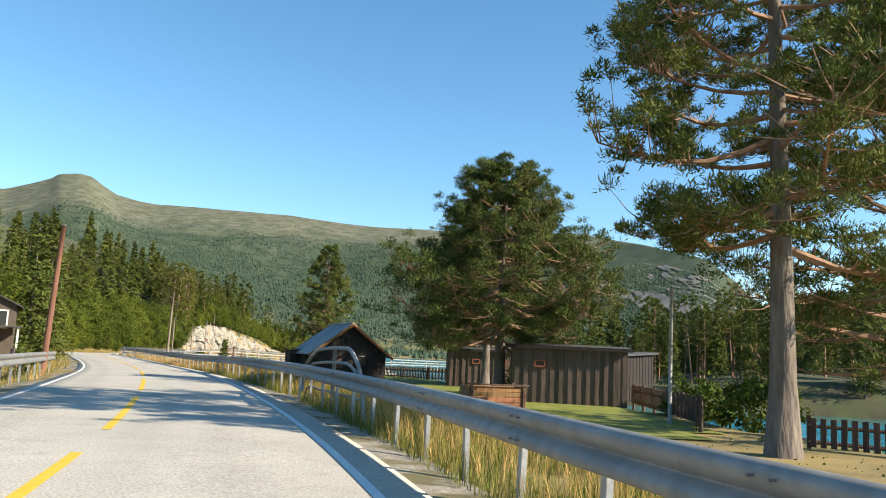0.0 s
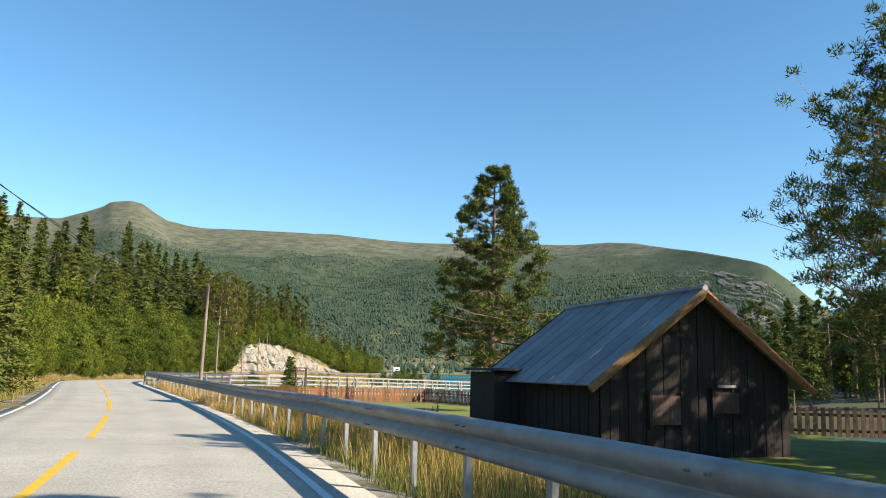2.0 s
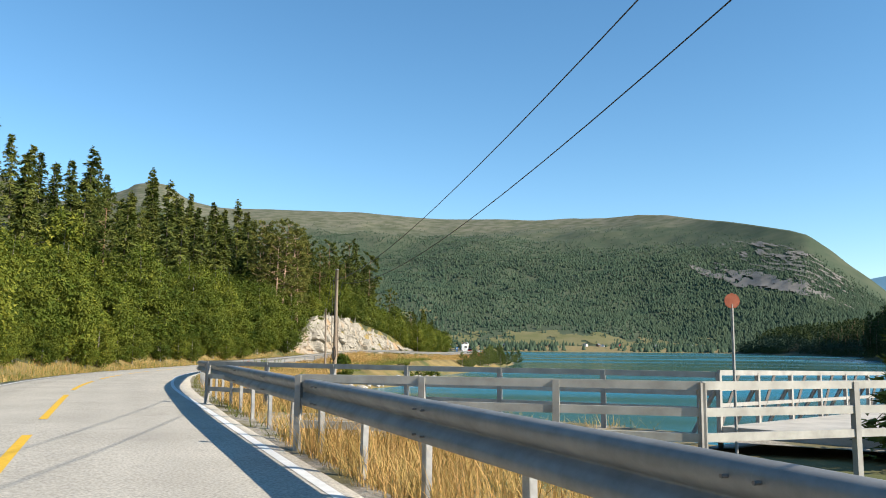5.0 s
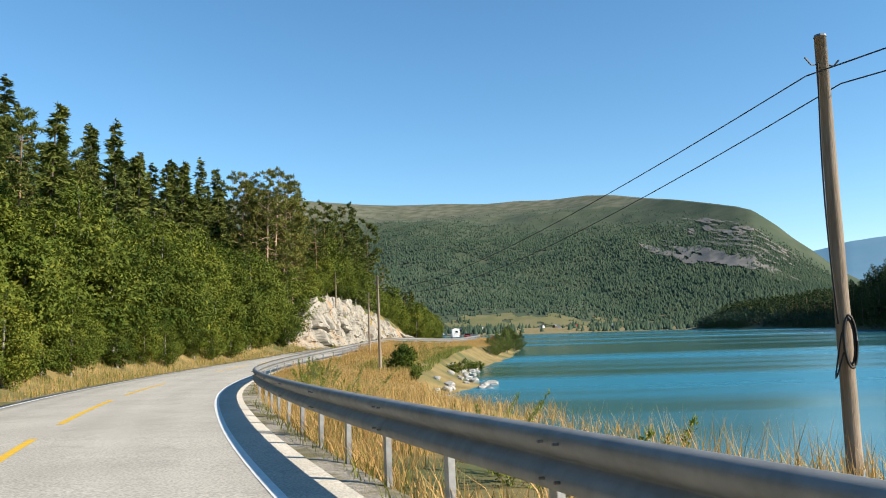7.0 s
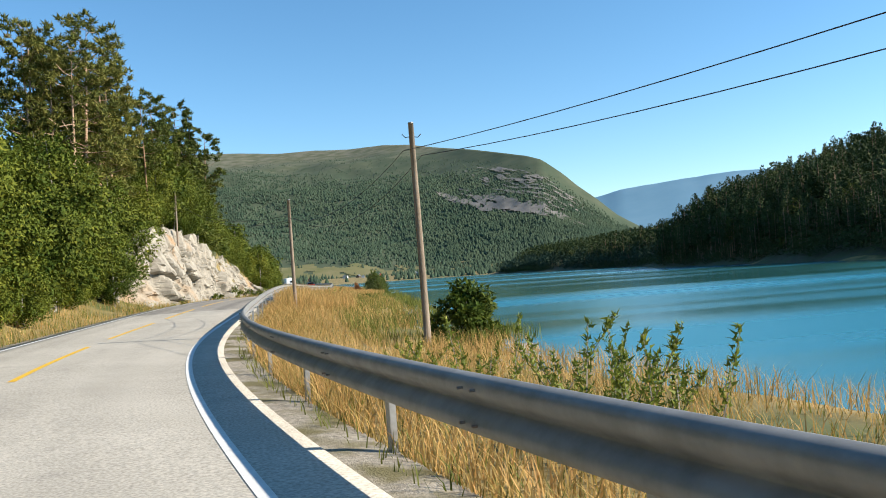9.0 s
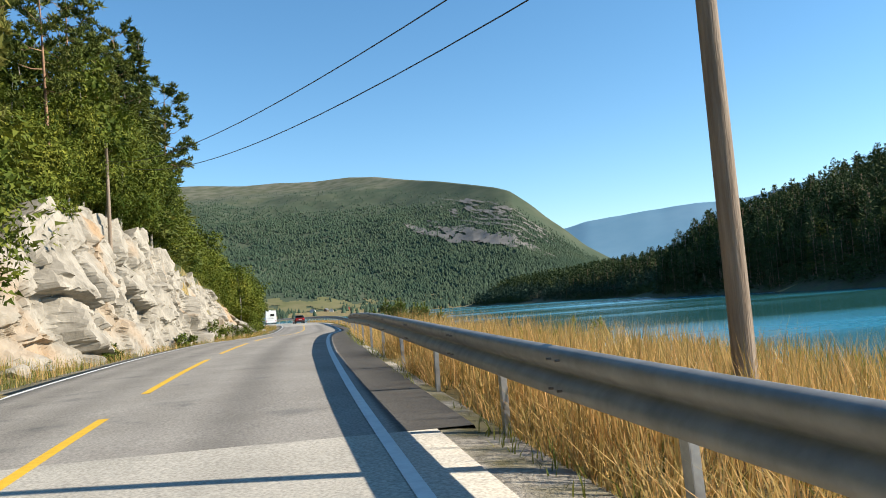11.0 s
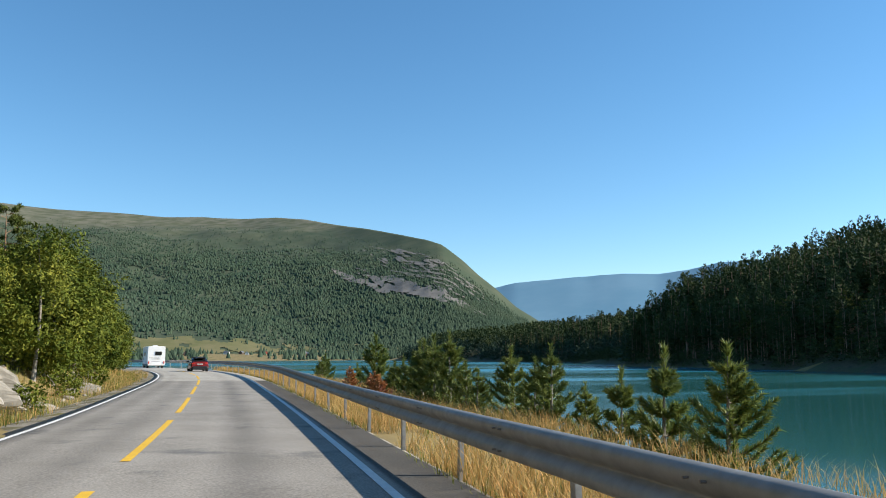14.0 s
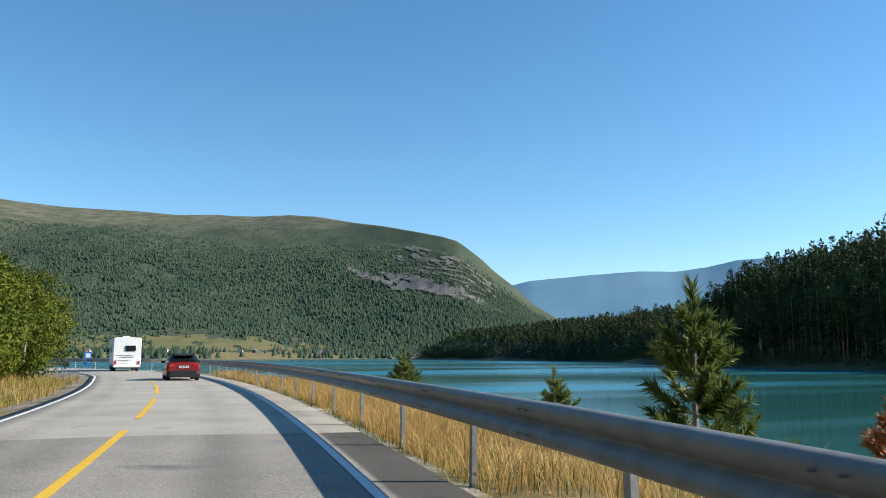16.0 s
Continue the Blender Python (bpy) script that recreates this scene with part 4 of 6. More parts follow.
def forest_left():
    # front row of birches, conifers behind and above
    def row(y0, y1, step, a0, a1, kinds, lo, hi):
        y = y0
        while y < y1:
            s = arc_at(y)
            q = beside(s, -rng.uniform(a0, a1))
            put_tree(kinds[rng.integers(len(kinds))], q[0], q[1], rng.uniform(lo, hi) * float(np.interp(y, [100, 108, 132, 160], [1.0, 0.8, 0.88, 1.0])))
            y += step * rng.uniform(0.7, 1.3)

    F = ["f0", "f1"]
    B, S, P = ["b0", "b1", "b2", "b3"], ["s0", "s1", "s2", "s3"], ["p0", "p1", "p2", "p3"]
    row(40, 62, 3.2, 14, 24, S + P, 0.7, 0.95)
    row(52, 100, 7.0, 13, 19, S + B, 0.55, 0.9)
    row(58, 112, 6.0, 19, 30, S + S + P, 0.75, 1.0)
    row(96, 206, 3.2, 8.0, 10.0, F, 0.95, 1.25)
    row(97, 204, 3.6, 7.0, 8.2, F, 0.42, 0.62)
    row(100, 208, 4.2, 12, 16, B + B + B + S, 0.9, 1.2)
    row(104, 212, 4.6, 18, 23, B + B + S, 0.9, 1.2)
    row(108, 262, 4.4, 25, 33, S + S + B, 0.9, 1.15)
    row(112, 270, 4.8, 34, 45, S, 0.9, 1.2)
    row(118, 275, 7.0, 46, 62, S, 0.9, 1.15)
    row(214, 250, 2.6, 8.9, 12, P + S + ["b0", "b1"], 0.7, 1.0)
    row(205, 262, 3.0, 8.9, 10.5, F, 0.5, 0.8)
    row(208, 230, 4.0, 12, 18, P + S, 0.85, 1.1)
    row(170, 204, 5.0, 15, 22, S + P, 0.9, 1.08)
    row(226, 300, 3.2, 8.8, 11, F, 0.6, 0.9)
    row(230, 300, 5.0, 12, 20, P + B, 0.55, 0.8)
    row(286, 326, 4.2, 7.4, 9.8, F, 0.75, 1.05)
    row(300, 335, 6.0, 10, 17, S + B, 0.6, 0.9)
    row(228, 276, 3.0, 9.8, 13.5, P + B + B, 0.6, 0.85)
    row(326, 356, 2.4, 6.4, 8.6, F, 0.6, 0.85)
    row(332, 360, 4.0, 10, 15, S + B, 0.6, 0.85)


forest_left()
for key, x, y, size in (("q0", -60.3, 203.5, 1.05), ("q1", -61.4, 205.2, 1.12), ("q0", -60.2, 207.4, 1.2), ("q1", -62.9, 204.0, 1.13), ("q1", -59.9, 210.6, 1.25), ("q0", -63.5, 208.0, 1.12), ("q1", -59.3, 214.5, 1.15), ("q0", -58.6, 212.6, 1.05), ("s3", -59.5, 218.0, 0.9),
                        ("s1", -35.5, 64.0, 0.95), ("s3", -33.0, 61.0, 0.9), ("s0", -30.8, 67.3, 0.59), ("s3", -28.4, 64.4, 0.59), ("s1", -27.6, 61.4, 0.63), ("s0", -32.7, 74.5, 0.55), ("s1", -27.8, 59.7, 0.63)):
    put_tree(key, x, y, size)


def ragged(p, h, r, per, name, label, mat, base=0.06, pine=False):
    """Many far conifers in one mesh, each a loose crown of drooping sprays."""
    k = np.repeat(np.arange(len(p)), per)
    t = rng.random(len(k)) ** (1.0 if pine else 0.75)
    th = rng.uniform(0, 6.283, len(k))
    wide = np.sin(3.14 * (0.16 + 0.8 * t)) ** 0.8 * (0.75 + 0.25 * np.sin(th * 2 + k)) if pine else (1 - t) ** 0.8
    rad = r[k] * wide * rng.uniform(0.3, 1.0, len(k))
    c = p[k] + np.stack([np.cos(th) * rad, np.sin(th) * rad, h[k] * (base + (0.97 - base) * t)], -1)
    d = unit(np.stack([np.cos(th), np.sin(th), rng.uniform(-0.6, 0.6, len(k)) + 1.4 * t ** 3], -1))
    ln = h[k] * (0.12 if pine else 0.15) * (36 / per) ** 0.45 * rng.uniform(0.7, 1.3, len(k)) * (1.15 - 0.6 * t)
    face = unit(np.stack([np.cos(th), np.sin(th), 0.6 + 0 * th], -1) + 0.4 * ball_dirs(len(k)))
    g = Geo().cards(c, d, face, ln, ln * 0.8)
    return tagged(part(name, g, mat), label, "woodland", kind="stuff")


def far_trunks(p, h, r, label):
    """Three-sided tapering trunks, all in one mesh."""
    th = np.arange(3) * 2.094
    lean = rng.normal(0, 0.02, (len(p), 2)) * h[:, None]
    rows = []
    for z, w in ((-0.02, 1.0), (0.9, 0.35)):
        x = p[:, 0:1] + lean[:, 0:1] * max(z, 0) + np.cos(th) * (r * w)[:, None]
        y = p[:, 1:2] + lean[:, 1:2] * max(z, 0) + np.sin(th) * (r * w)[:, None]
        rows.append(np.stack([x, y, np.broadcast_to((p[:, 2] + z * h)[:, None], x.shape)], -1))
    v = np.concatenate(rows, 1).reshape(-1, 3)
    i = np.arange(len(p))[:, None] * 6
    f = np.concatenate([i + np.array([[j, (j + 1) % 3, 3 + (j + 1) % 3, 3 + j]]) for j in range(3)])
    return tagged(part("trunks", Geo().add(v, f), M_banktrunk), label, "woodland", kind="stuff")


def forest_far_bank():
    """The wood across the lake; its front trees are things, the rest meshes of many."""
    def spread(n, y0, y1, d0, d1, power, low=0.35):
        y = rng.uniform(y0, y1, n)
        dep = d0 + (d1 - d0) * rng.random(n) ** power
        x = np.interp(y, BANK_Y, BANK_X) + dep
        p = np.stack([x, y, ground_height(x, y)], -1)
        return p[p[:, 2] > LAKE + low]

    p = spread(4600, 200, 1200, 26, 250, 1.2)
    h = rng.uniform(11, 22, len(p))
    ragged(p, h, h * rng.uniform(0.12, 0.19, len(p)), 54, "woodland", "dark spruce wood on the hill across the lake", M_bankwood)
    p = spread(1000, 200, 900, 12, 160, 1.3)
    h = rng.uniform(15, 25, len(p))
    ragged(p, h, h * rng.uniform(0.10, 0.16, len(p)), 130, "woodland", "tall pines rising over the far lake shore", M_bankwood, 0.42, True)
    far_trunks(p, h, h * 0.011, "pale bare pine trunks in the far wood")
    p = spread(720, 205, 640, 2, 26, 1.0)
    h = rng.uniform(11, 19, len(p))
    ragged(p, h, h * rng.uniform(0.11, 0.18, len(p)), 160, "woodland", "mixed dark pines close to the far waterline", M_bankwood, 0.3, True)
    far_trunks(p, h, h * 0.012, "pale bare pine trunks along the far shore")
    p = spread(300, 420, 576, 3, 60, 1.0)
    h = rng.uniform(18, 26, len(p))
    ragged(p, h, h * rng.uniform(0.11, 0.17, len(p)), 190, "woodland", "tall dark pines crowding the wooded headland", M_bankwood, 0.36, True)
    far_trunks(p, h, h * 0.012, "pale bare pine trunks on the headland")
    p = spread(1500, 560, 1250, 1, 40, 1.0)
    h = rng.uniform(9, 15, len(p))
    ragged(p, h, h * rng.uniform(0.16, 0.24, len(p)), 30, "woodland", "spruces at the far end of the lake shore in a haze tint", M_farwood)
    p = spread(4200, 150, 1200, -3, 8, 1.0, -0.2)
    h = rng.uniform(2.0, 7, len(p))
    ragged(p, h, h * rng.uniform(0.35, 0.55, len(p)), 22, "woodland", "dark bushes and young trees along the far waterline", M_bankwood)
    keys = ["s0", "s1", "s3", "p0", "p1", "p3", "p2"]

    def grow(n, y0, y1, d0, d1, lo, hi):
        for k in range(n):
            yy = y0 + (y1 - y0) * (k + rng.random()) / n
            xx = float(np.interp(yy, BANK_Y, BANK_X)) + rng.uniform(d0, d1)
            z = place(xx, yy)
            if z > LAKE + 0.3:
                put_tree(keys[rng.integers(7)], xx, yy, rng.uniform(lo, hi), z - 0.2)["group"] = "far shore wood"

    grow(28, 110, 150, 16, 50, 0.5, 0.8)
    for k in range(56):
        xx, yy = rng.uniform(24, 85), rng.uniform(100, 150)
        z = place(xx, yy)
        if z > LAKE + 0.3:
            put_tree(keys[k % 7], xx, yy, rng.uniform(0.75, 1.0) * float(np.interp(xx, [24, 60], [0.42, 1.0])), z - 0.2)["group"] = "far shore wood"
    grow(30, 132, 230, 3, 30, 0.8, 1.1)
    grow(56, 230, 600, 3, 18, 0.8, 1.15)


forest_far_bank()
for k in PROTO:
    for o in (*PROTO[k].children_recursive, PROTO[k]):
        bpy.data.objects.remove(o)

# hero pines of the yard
def crown_shape(*p):
    return lambda t: float(np.interp(t, np.linspace(0, 1, len(p)), p))


hero_pine((7.25, 15.4, -0.1), 13.5, 0.27, 3.6, 0.30, 50, 14, 130, 0.16, crown_shape(0.75, 0.95, 1.05, 1.0, 0.9, 0.7, 0.3), 11, "tall old pine with a thick bare trunk", 0.008)
hero_pine((3.8, 33.5, -0.1), 9.6, 0.24, 4.6, 0.23, 80, 12, 125, 0.165, crown_shape(0.75, 1.0, 0.92, 0.72, 0.54, 0.36, 0.13), 12, "broad spreading pine with a dense wide crown", 0.006)
hero_pine((4.3, 50.0, -0.2), 10.7, 0.22, 4.7, 0.24, 70, 10, 90, 0.175, crown_shape(0.6, 1.0, 1.0, 0.8, 0.62, 0.45, 0.15), 13, "tall pine with a wide dark crown beside the long shed", 0.006)
hero_pine((4.1, 43.1, -0.1), 11.2, 0.22, 2.8, 0.27, 60, 9, 90, 0.165, crown_shape(0.5, 0.9, 1.0, 0.9, 0.75, 0.5, 0.15), 16, "tall pine standing close before the long shed", 0.006)
hero_pine((-6.75, 63.2, -0.1), 9.7, 0.19, 2.9, 0.18, 56, 9, 100, 0.18, crown_shape(0.6, 1.0, 0.7, 0.8, 0.5, 0.48, 0.28, 0.1), 14, "slender pine with a narrow pointed crown behind the log cabin", 0.004)

# trunk stays out of view; added to shade guard rail and handrail
hero_pine((12.0, 19.5, place(12.0, 19.5, -0.1)), 12.5, 0.26, 4.0, 0.22, 44, 10, 70, 0.2, crown_shape(0.75, 1.0, 1.0, 0.9, 0.7, 0.3), 15, "old pine added beyond the view to shade the guard rail", 0.01)


# ---- rock cutting on the left ----
def facets(a, b, ca, cb, seed):
    """Cells on a jittered lattice: offset and tilt of the nearest cell's plane, and the gap to the next cell."""
    ia, ib = np.floor(a / ca), np.floor(b / cb)
    best, second = np.full(a.shape, 9.0), np.full(a.shape, 9.0)
    out = np.zeros(a.shape)
    for da in (-1, 0, 1):
        for db in (-1, 0, 1):
            ja, jb = ia + da, ib + db
            pa, pb = ja + 0.12 + 0.76 * lattice(ja, jb, seed), jb + 0.12 + 0.76 * lattice(ja, jb, seed + 1)
            ua, ub = a / ca - pa, b / cb - pb
            d = np.abs(ua) + np.abs(ub) * 0.8 + 0.25 * np.hypot(ua, ub)
            plane = (lattice(ja, jb, seed + 2) - 0.5) + 1.3 * ua * (lattice(ja, jb, seed + 3) - 0.5) + 1.1 * ub * (lattice(ja, jb, seed + 4) - 0.5)
            new_best = d < best
            second = np.where(new_best, best, np.minimum(second, d))
            out = np.where(new_best, plane, out)
            best = np.where(new_best, d, best)
    gap = second - best
    return out * sstep(0.0, 0.22, gap), gap


def build_rock_face():
    ys = np.linspace(arc_at(204), arc_at(288), 620)
    H = np.interp(ys, [arc_at(q) for q in (204, 210, 216, 224, 232, 240, 246, 252, 262, 272, 288)], [0.8, 3.4, 6.0, 6.5, 5.6, 4.6, 4.8, 3.6, 2.3, 1.3, 0.5])
    H = H * (1 + 0.3 * fbm(ys / 3.4, 0 * ys, 90)) + 0.2
    n = 56
    t = np.linspace(0, 1, n)[:, None]
    S = np.broadcast_to(ys[None], (n, len(ys)))
    Z = -0.5 + (H[None] + 0.7) * t
    a, b = S + 0.25 * Z, Z - 0.22 * S
    big, g1 = facets(a, b, 2.9, 2.1, 191)
    mid, g2 = facets(a * 0.96 + 0.2 * b, b, 1.15, 0.95, 291)
    fine, g3 = facets(a, b + 0.2 * a, 0.42, 0.34, 391)
    blocks = 1.35 * big + 0.4 * mid + 0.1 * fine
    crack = -0.34 * (1 - sstep(0.02, 0.09, g1)) - 0.13 * (1 - sstep(0.02, 0.10, g2))
    lean = -5.6 - 2.2 * t ** 0.9 + 0.8 * fbm(S / 6, t * 1.5 + 0 * S, 94)
    out = lean + (blocks + crack) * (0.4 + 0.6 * np.sin(3.14 * np.minimum(t + 0.15, 1)))
    ends = np.minimum(sstep(ys[0], ys[0] + 7, ys), 1 - sstep(ys[-1] - 14, ys[-1], ys))[None]
    lat = -9.3 + (out + 9.3) * ends
    rows = [beside(ys, lat[k], Z[k]) for k in range(n)]
    rows.append(beside(ys, -9.6, H - 0.2))
    ob = tagged(part("rock_face", loft(rows), M_rock), "blasted pale rock cutting with blocky cracked faces", "rock face", kind="structure")
    return ob


build_rock_face()


def boulder(seed, size):
    """An angular stone: a lump cut by random planes."""
    r = np.random.default_rng(seed)
    bm = bmesh.new()
    bmesh.ops.create_icosphere(bm, subdivisions=2, radius=1.0)
    cuts = unit(r.normal(size=(9, 3)))
    lim = r.uniform(0.55, 0.85, 9)
    for v in bm.verts:
        c = np.array(v.co)
        for d, m in zip(cuts, lim):
            over = c @ d - m
            if over > 0:
                c = c - d * over
        v.co = c * size
    me = bpy.data.meshes.new("stone")
    bm.to_mesh(me)
    bm.free()
    me.materials.append(M_stone)
    return me


STONES = [boulder(k, np.array(s)) for k, s in enumerate(((0.5, 0.4, 0.3), (0.7, 0.5, 0.35), (0.35, 0.3, 0.25), (0.9, 0.6, 0.5)))]
STONES_PALE = []
for me in STONES:
    m2 = me.copy()
    m2.materials.clear()
    m2.materials.append(M_rock)
    STONES_PALE.append(m2)


def put_stone(x, y, size, pale=False, dz=0.0):
    me = (STONES_PALE if pale else STONES)[int(rng.integers(4))]
    ob = new("stone", me)
    ob.matrix_basis = pose(x, y, place(x, y) + dz, rng.uniform(-12, 12), rng.uniform(-12, 12), rng.uniform(0, 360)) @ Matrix.Diagonal((size, size, size, 1))
    return tagged(ob, "weathered grey shore stone" if not pale else "pale angular fallen rock", "stone", "shore stones" if not pale else "rocks below the cutting")


for k in range(84):
    yy = rng.uniform(160, 214)
    s = arc_at(yy)
    q = beside(s, np.interp(yy, [160, 172, 182, 190, 205], [14, 13.5, 17, 15, 14]) + rng.normal(0, 0.9))
    put_stone(q[0], q[1], rng.uniform(0.4, 1.1), False, 0.05)
for k in range(26):
    q = beside(arc_at(rng.uniform(206, 292)), -rng.uniform(5.0, 6.2))
    put_stone(q[0], q[1], rng.uniform(0.4, 1.0), True, 0.02)
for k in range(16):
    put_stone(rng.uniform(0, 22), rng.uniform(104, 118), rng.uniform(0.8, 2.2), False, 0.1)


# ---- low plants ----
def grass_field(points, h, lean, mat, name, label, width=0.012):
    """Bent blades: two stacked slivers each."""
    k = len(points)
    th = rng.uniform(0, 6.283, k)
    d = np.stack([np.cos(th), np.sin(th), 0 * th], -1)
    s = np.stack([-np.sin(th), np.cos(th), 0 * th], -1) * (width * rng.uniform(0.7, 1.6, k))[:, None]
    L = rng.uniform(0.15, 1.0, k)[:, None] * lean * h[:, None]
    up = np.array([0, 0, 1.0])
    a = points
    b = points + up * (0.6 * h)[:, None] + d * L * 0.35
    c = points + up * h[:, None] + d * L
    v = np.stack([a - s, a + s, b + s * 0.8, b - s * 0.8, c], 1)
    i = np.arange(k)[:, None] * 5
    g = Geo().add(v.reshape(-1, 3), [i + np.array([[0, 1, 2, 3]]), ])
    g.f.append((i + np.array([[3, 2, 4]])))
    return tagged(part(name, g, mat), label, "grass", kind="stuff")


def verge_points(n, y0, y1, a0, a1, edge=None, power=1.0):
    s = rng.uniform(arc_at(y0), arc_at(y1), n)
    lat = a0 + (a1 - a0) * rng.random(n) ** power
    if edge is not None:
        lat = lat + edge(s)
    p = beside(s, lat)
    patch = fbm(p[:, 0] / 2.2, p[:, 1] / 2.2, 120, 3)
    keep = patch > -0.22 + 0.25 * (rng.random(n) - 0.5)
    p = p[keep]
    p[:, 2] = np.maximum(ground_height(p[:, 0], p[:, 1]), p[:, 2] - 0.62 + 0 * p[:, 2]) - 0.03
    p = p[p[:, 2] > LAKE + 0.15]
    return p, patch[keep][: len(p)] if len(p) == keep.sum() else fbm(p[:, 0] / 2.2, p[:, 1] / 2.2, 120, 3)


p, q = verge_points(24000, 50, 88, -0.15, 2.2, RAIL_LAT)
grass_field(p, rng.uniform(0.25, 0.65, len(p)) * (1 + 0.6 * q), 1.0, M_drygrass, "dry_grass", "tall dry grass between the guard rail and the lawn", 0.005)
p, q = verge_points(150000, 88, 345, 0.12, 7.6, RAIL_LAT, 1.7)
grass_field(p, rng.uniform(0.15, 0.52, len(p)) * (1 + 0.6 * q) * (1 + 0.2 * (p[:, 1] > 175)), 1.05, M_drygrass, "dry_grass", "tall straw-coloured dry grass along the guard rail", 0.0058)
p, q = verge_points(30000, 88, 340, -0.2, 6.0, RAIL_LAT, 1.6)
grass_field(p, rng.uniform(0.12, 0.4, len(p)), 1.0, M_greengrass, "grass", "green roadside grass and weeds", 0.007)
p, q = verge_points(34000, -10, 62, -0.2, 2.6, RAIL_LAT)
grass_field(p, rng.uniform(0.2, 0.55, len(p)), 0.6, M_greengrass, "grass", "green weedy grass below the guard rail", 0.006)
p, q = verge_points(20000, -10, 62, 0.0, 2.4, RAIL_LAT)
grass_field(p, rng.uniform(0.3, 0.7, len(p)), 0.5, M_drygrass, "dry_grass", "dry grass tufts below the guard rail", 0.0045)
p, q = verge_points(36000, 20, 350, -9.0, -3.9)
grass_field(p, rng.uniform(0.2, 0.6, len(p)), 0.6, M_greengrass, "grass", "green and yellow grass on the road bank", 0.008)
p, q = verge_points(30000, 20, 350, -8.0, -3.8)
grass_field(p, rng.uniform(0.25, 0.65, len(p)), 0.6, M_drygrass, "dry_grass", "dry grass on the road bank", 0.006)

# mown lawn of the yard, one thin sheet over the ground
gx, gy = np.meshgrid(np.arange(-26, 26, 1.0), np.arange(-12, 86, 1.0))
gi, gl = road_frame(gx, gy)
gl = gl.reshape(gx.shape)
ok = (gl > 6.4) & (gl < 20.5 + 2 * vnoise(gx / 4, gy / 4, 4)) & (gy < 79) & (gy > 17) & (gx < np.interp(gy, [14, 22, 34, 50, 80], [7.4, 8.2, 10.0, 15, 26]))
gz = ground_height(gx, gy) + 0.03
gid = np.arange(gx.size).reshape(gx.shape)
fq = np.stack([gid[:-1, :-1], gid[:-1, 1:], gid[1:, 1:], gid[1:, :-1]], -1)[(ok[:-1, :-1] & ok[1:, 1:])]
tagged(part("lawn", Geo().add(np.stack([gx, gy, gz], -1).reshape(-1, 3), fq), M_lawn, smooth=True), "bright green mown lawn of the yard", "lawn", kind="structure")
p = np.stack([rng.uniform(-20, 14, 9000), rng.uniform(4, 79, 9000)], -1)
_, pl = road_frame(p[:, 0], p[:, 1])
p = p[(pl > 6.4) & (pl < 18.5)]
p = np.concatenate([p, ground_height(p[:, 0], p[:, 1])[:, None]], 1)
grass_field(p, rng.uniform(0.02, 0.045, len(p)), 0.9, M_lawn, "grass", "short lawn grass", 0.02)


def shrub(at, h, w, clumps, per, leaf, mat, label, name="bush", cat="bush"):
    ob = thing(name, at, label, cat, "roadside bushes")
    stems = Geo()
    for k in range(6):
        th = k * 1.05 + rng.uniform(0, 0.5)
        top = np.array([math.cos(th) * w * 0.6, math.sin(th) * w * 0.6, h * rng.uniform(0.5, 0.85)])
        stems.tube([(0, 0, -0.1), top * 0.5 + np.array([0, 0, 0.1 * h]), top], [0.03, 0.02, 0.008], 4)
    part("stem", stems, M_birch, ob)
    part("foliage", leafy_crown(0.05, h, w, clumps, per, leaf), mat, ob)
    return ob


def shoots(at, h, n, label, mat=None, spread=0.6):
    """Upright leafy willow shoots."""
    ob = thing("willow_shrub", at, label, "shrub", "leafy shoots on the bank")
    leaves = Geo()
    for k in range(n):
        b = rng.normal(0, spread * 0.6, 2)
        tip = np.array([b[0] * 2.0 + rng.normal(0, 0.12), b[1] * 2.0 + rng.normal(0, 0.12), h * rng.uniform(0.4, 1.0)])
        q = np.linspace(0, 1, 5)[:, None]
        pts = np.array([b[0], b[1], -0.1]) * (1 - q) + tip * q
        part("stem", Geo().tube(pts, np.linspace(0.012, 0.004, 5), 3), M_birch, ob)
        m = int(120 * tip[2] / h) + 24
        f = rng.uniform(0.2, 1.0, m)[:, None]
        c = np.array([b[0], b[1], -0.1]) * (1 - f) + tip * f + rng.normal(0, 0.05, (m, 3)) * (1.25 - f)
        d = unit(ball_dirs(m) * 0.8 + np.array([0, 0, 0.7]))
        leaves.cards(c, d, ball_dirs(m), rng.uniform(0.05, 0.095, m), rng.uniform(0.024, 0.04, m))
    part("foliage", leaves, mat or M_willow, ob)
    return ob


shrub((-42.75, 166.9, place(-42.5, 166.9, 0.1)), 3.2, 1.25, 110, 90, 0.15, M_leaf, "round dense green bush by the shore")
for x, y, h, w in ((-45.5, 203, 1.4, 1.2), (-44.0, 199, 1.2, 1.1), (-42.6, 207, 1.5, 1.3), (-41.0, 212, 1.3, 1.1)):
    shrub((x + 6, y, place(x + 6, y, -0.1)), h, w, 26, 40, 0.16, M_leaf, "low leafy bush on the lake bank")
p, q = verge_points(9000, 165, 214, 3.5, 9.0, RAIL_LAT)
grass_field(p, rng.uniform(0.25, 0.6, len(p)), 0.6, M_greengrass, "grass", "green grass and weeds on the lake bank slope", 0.012)
p, q = verge_points(15000, 185, 208, 0.4, 4.8, RAIL_LAT)
grass_field(p, rng.uniform(0.7, 1.3, len(p)), 0.4, M_drygrass, "dry_grass", "tall ripe dry grass on the lake bank", 0.0055)
p, q = verge_points(3000, 108, 126, 1.0, 4.2, RAIL_LAT)
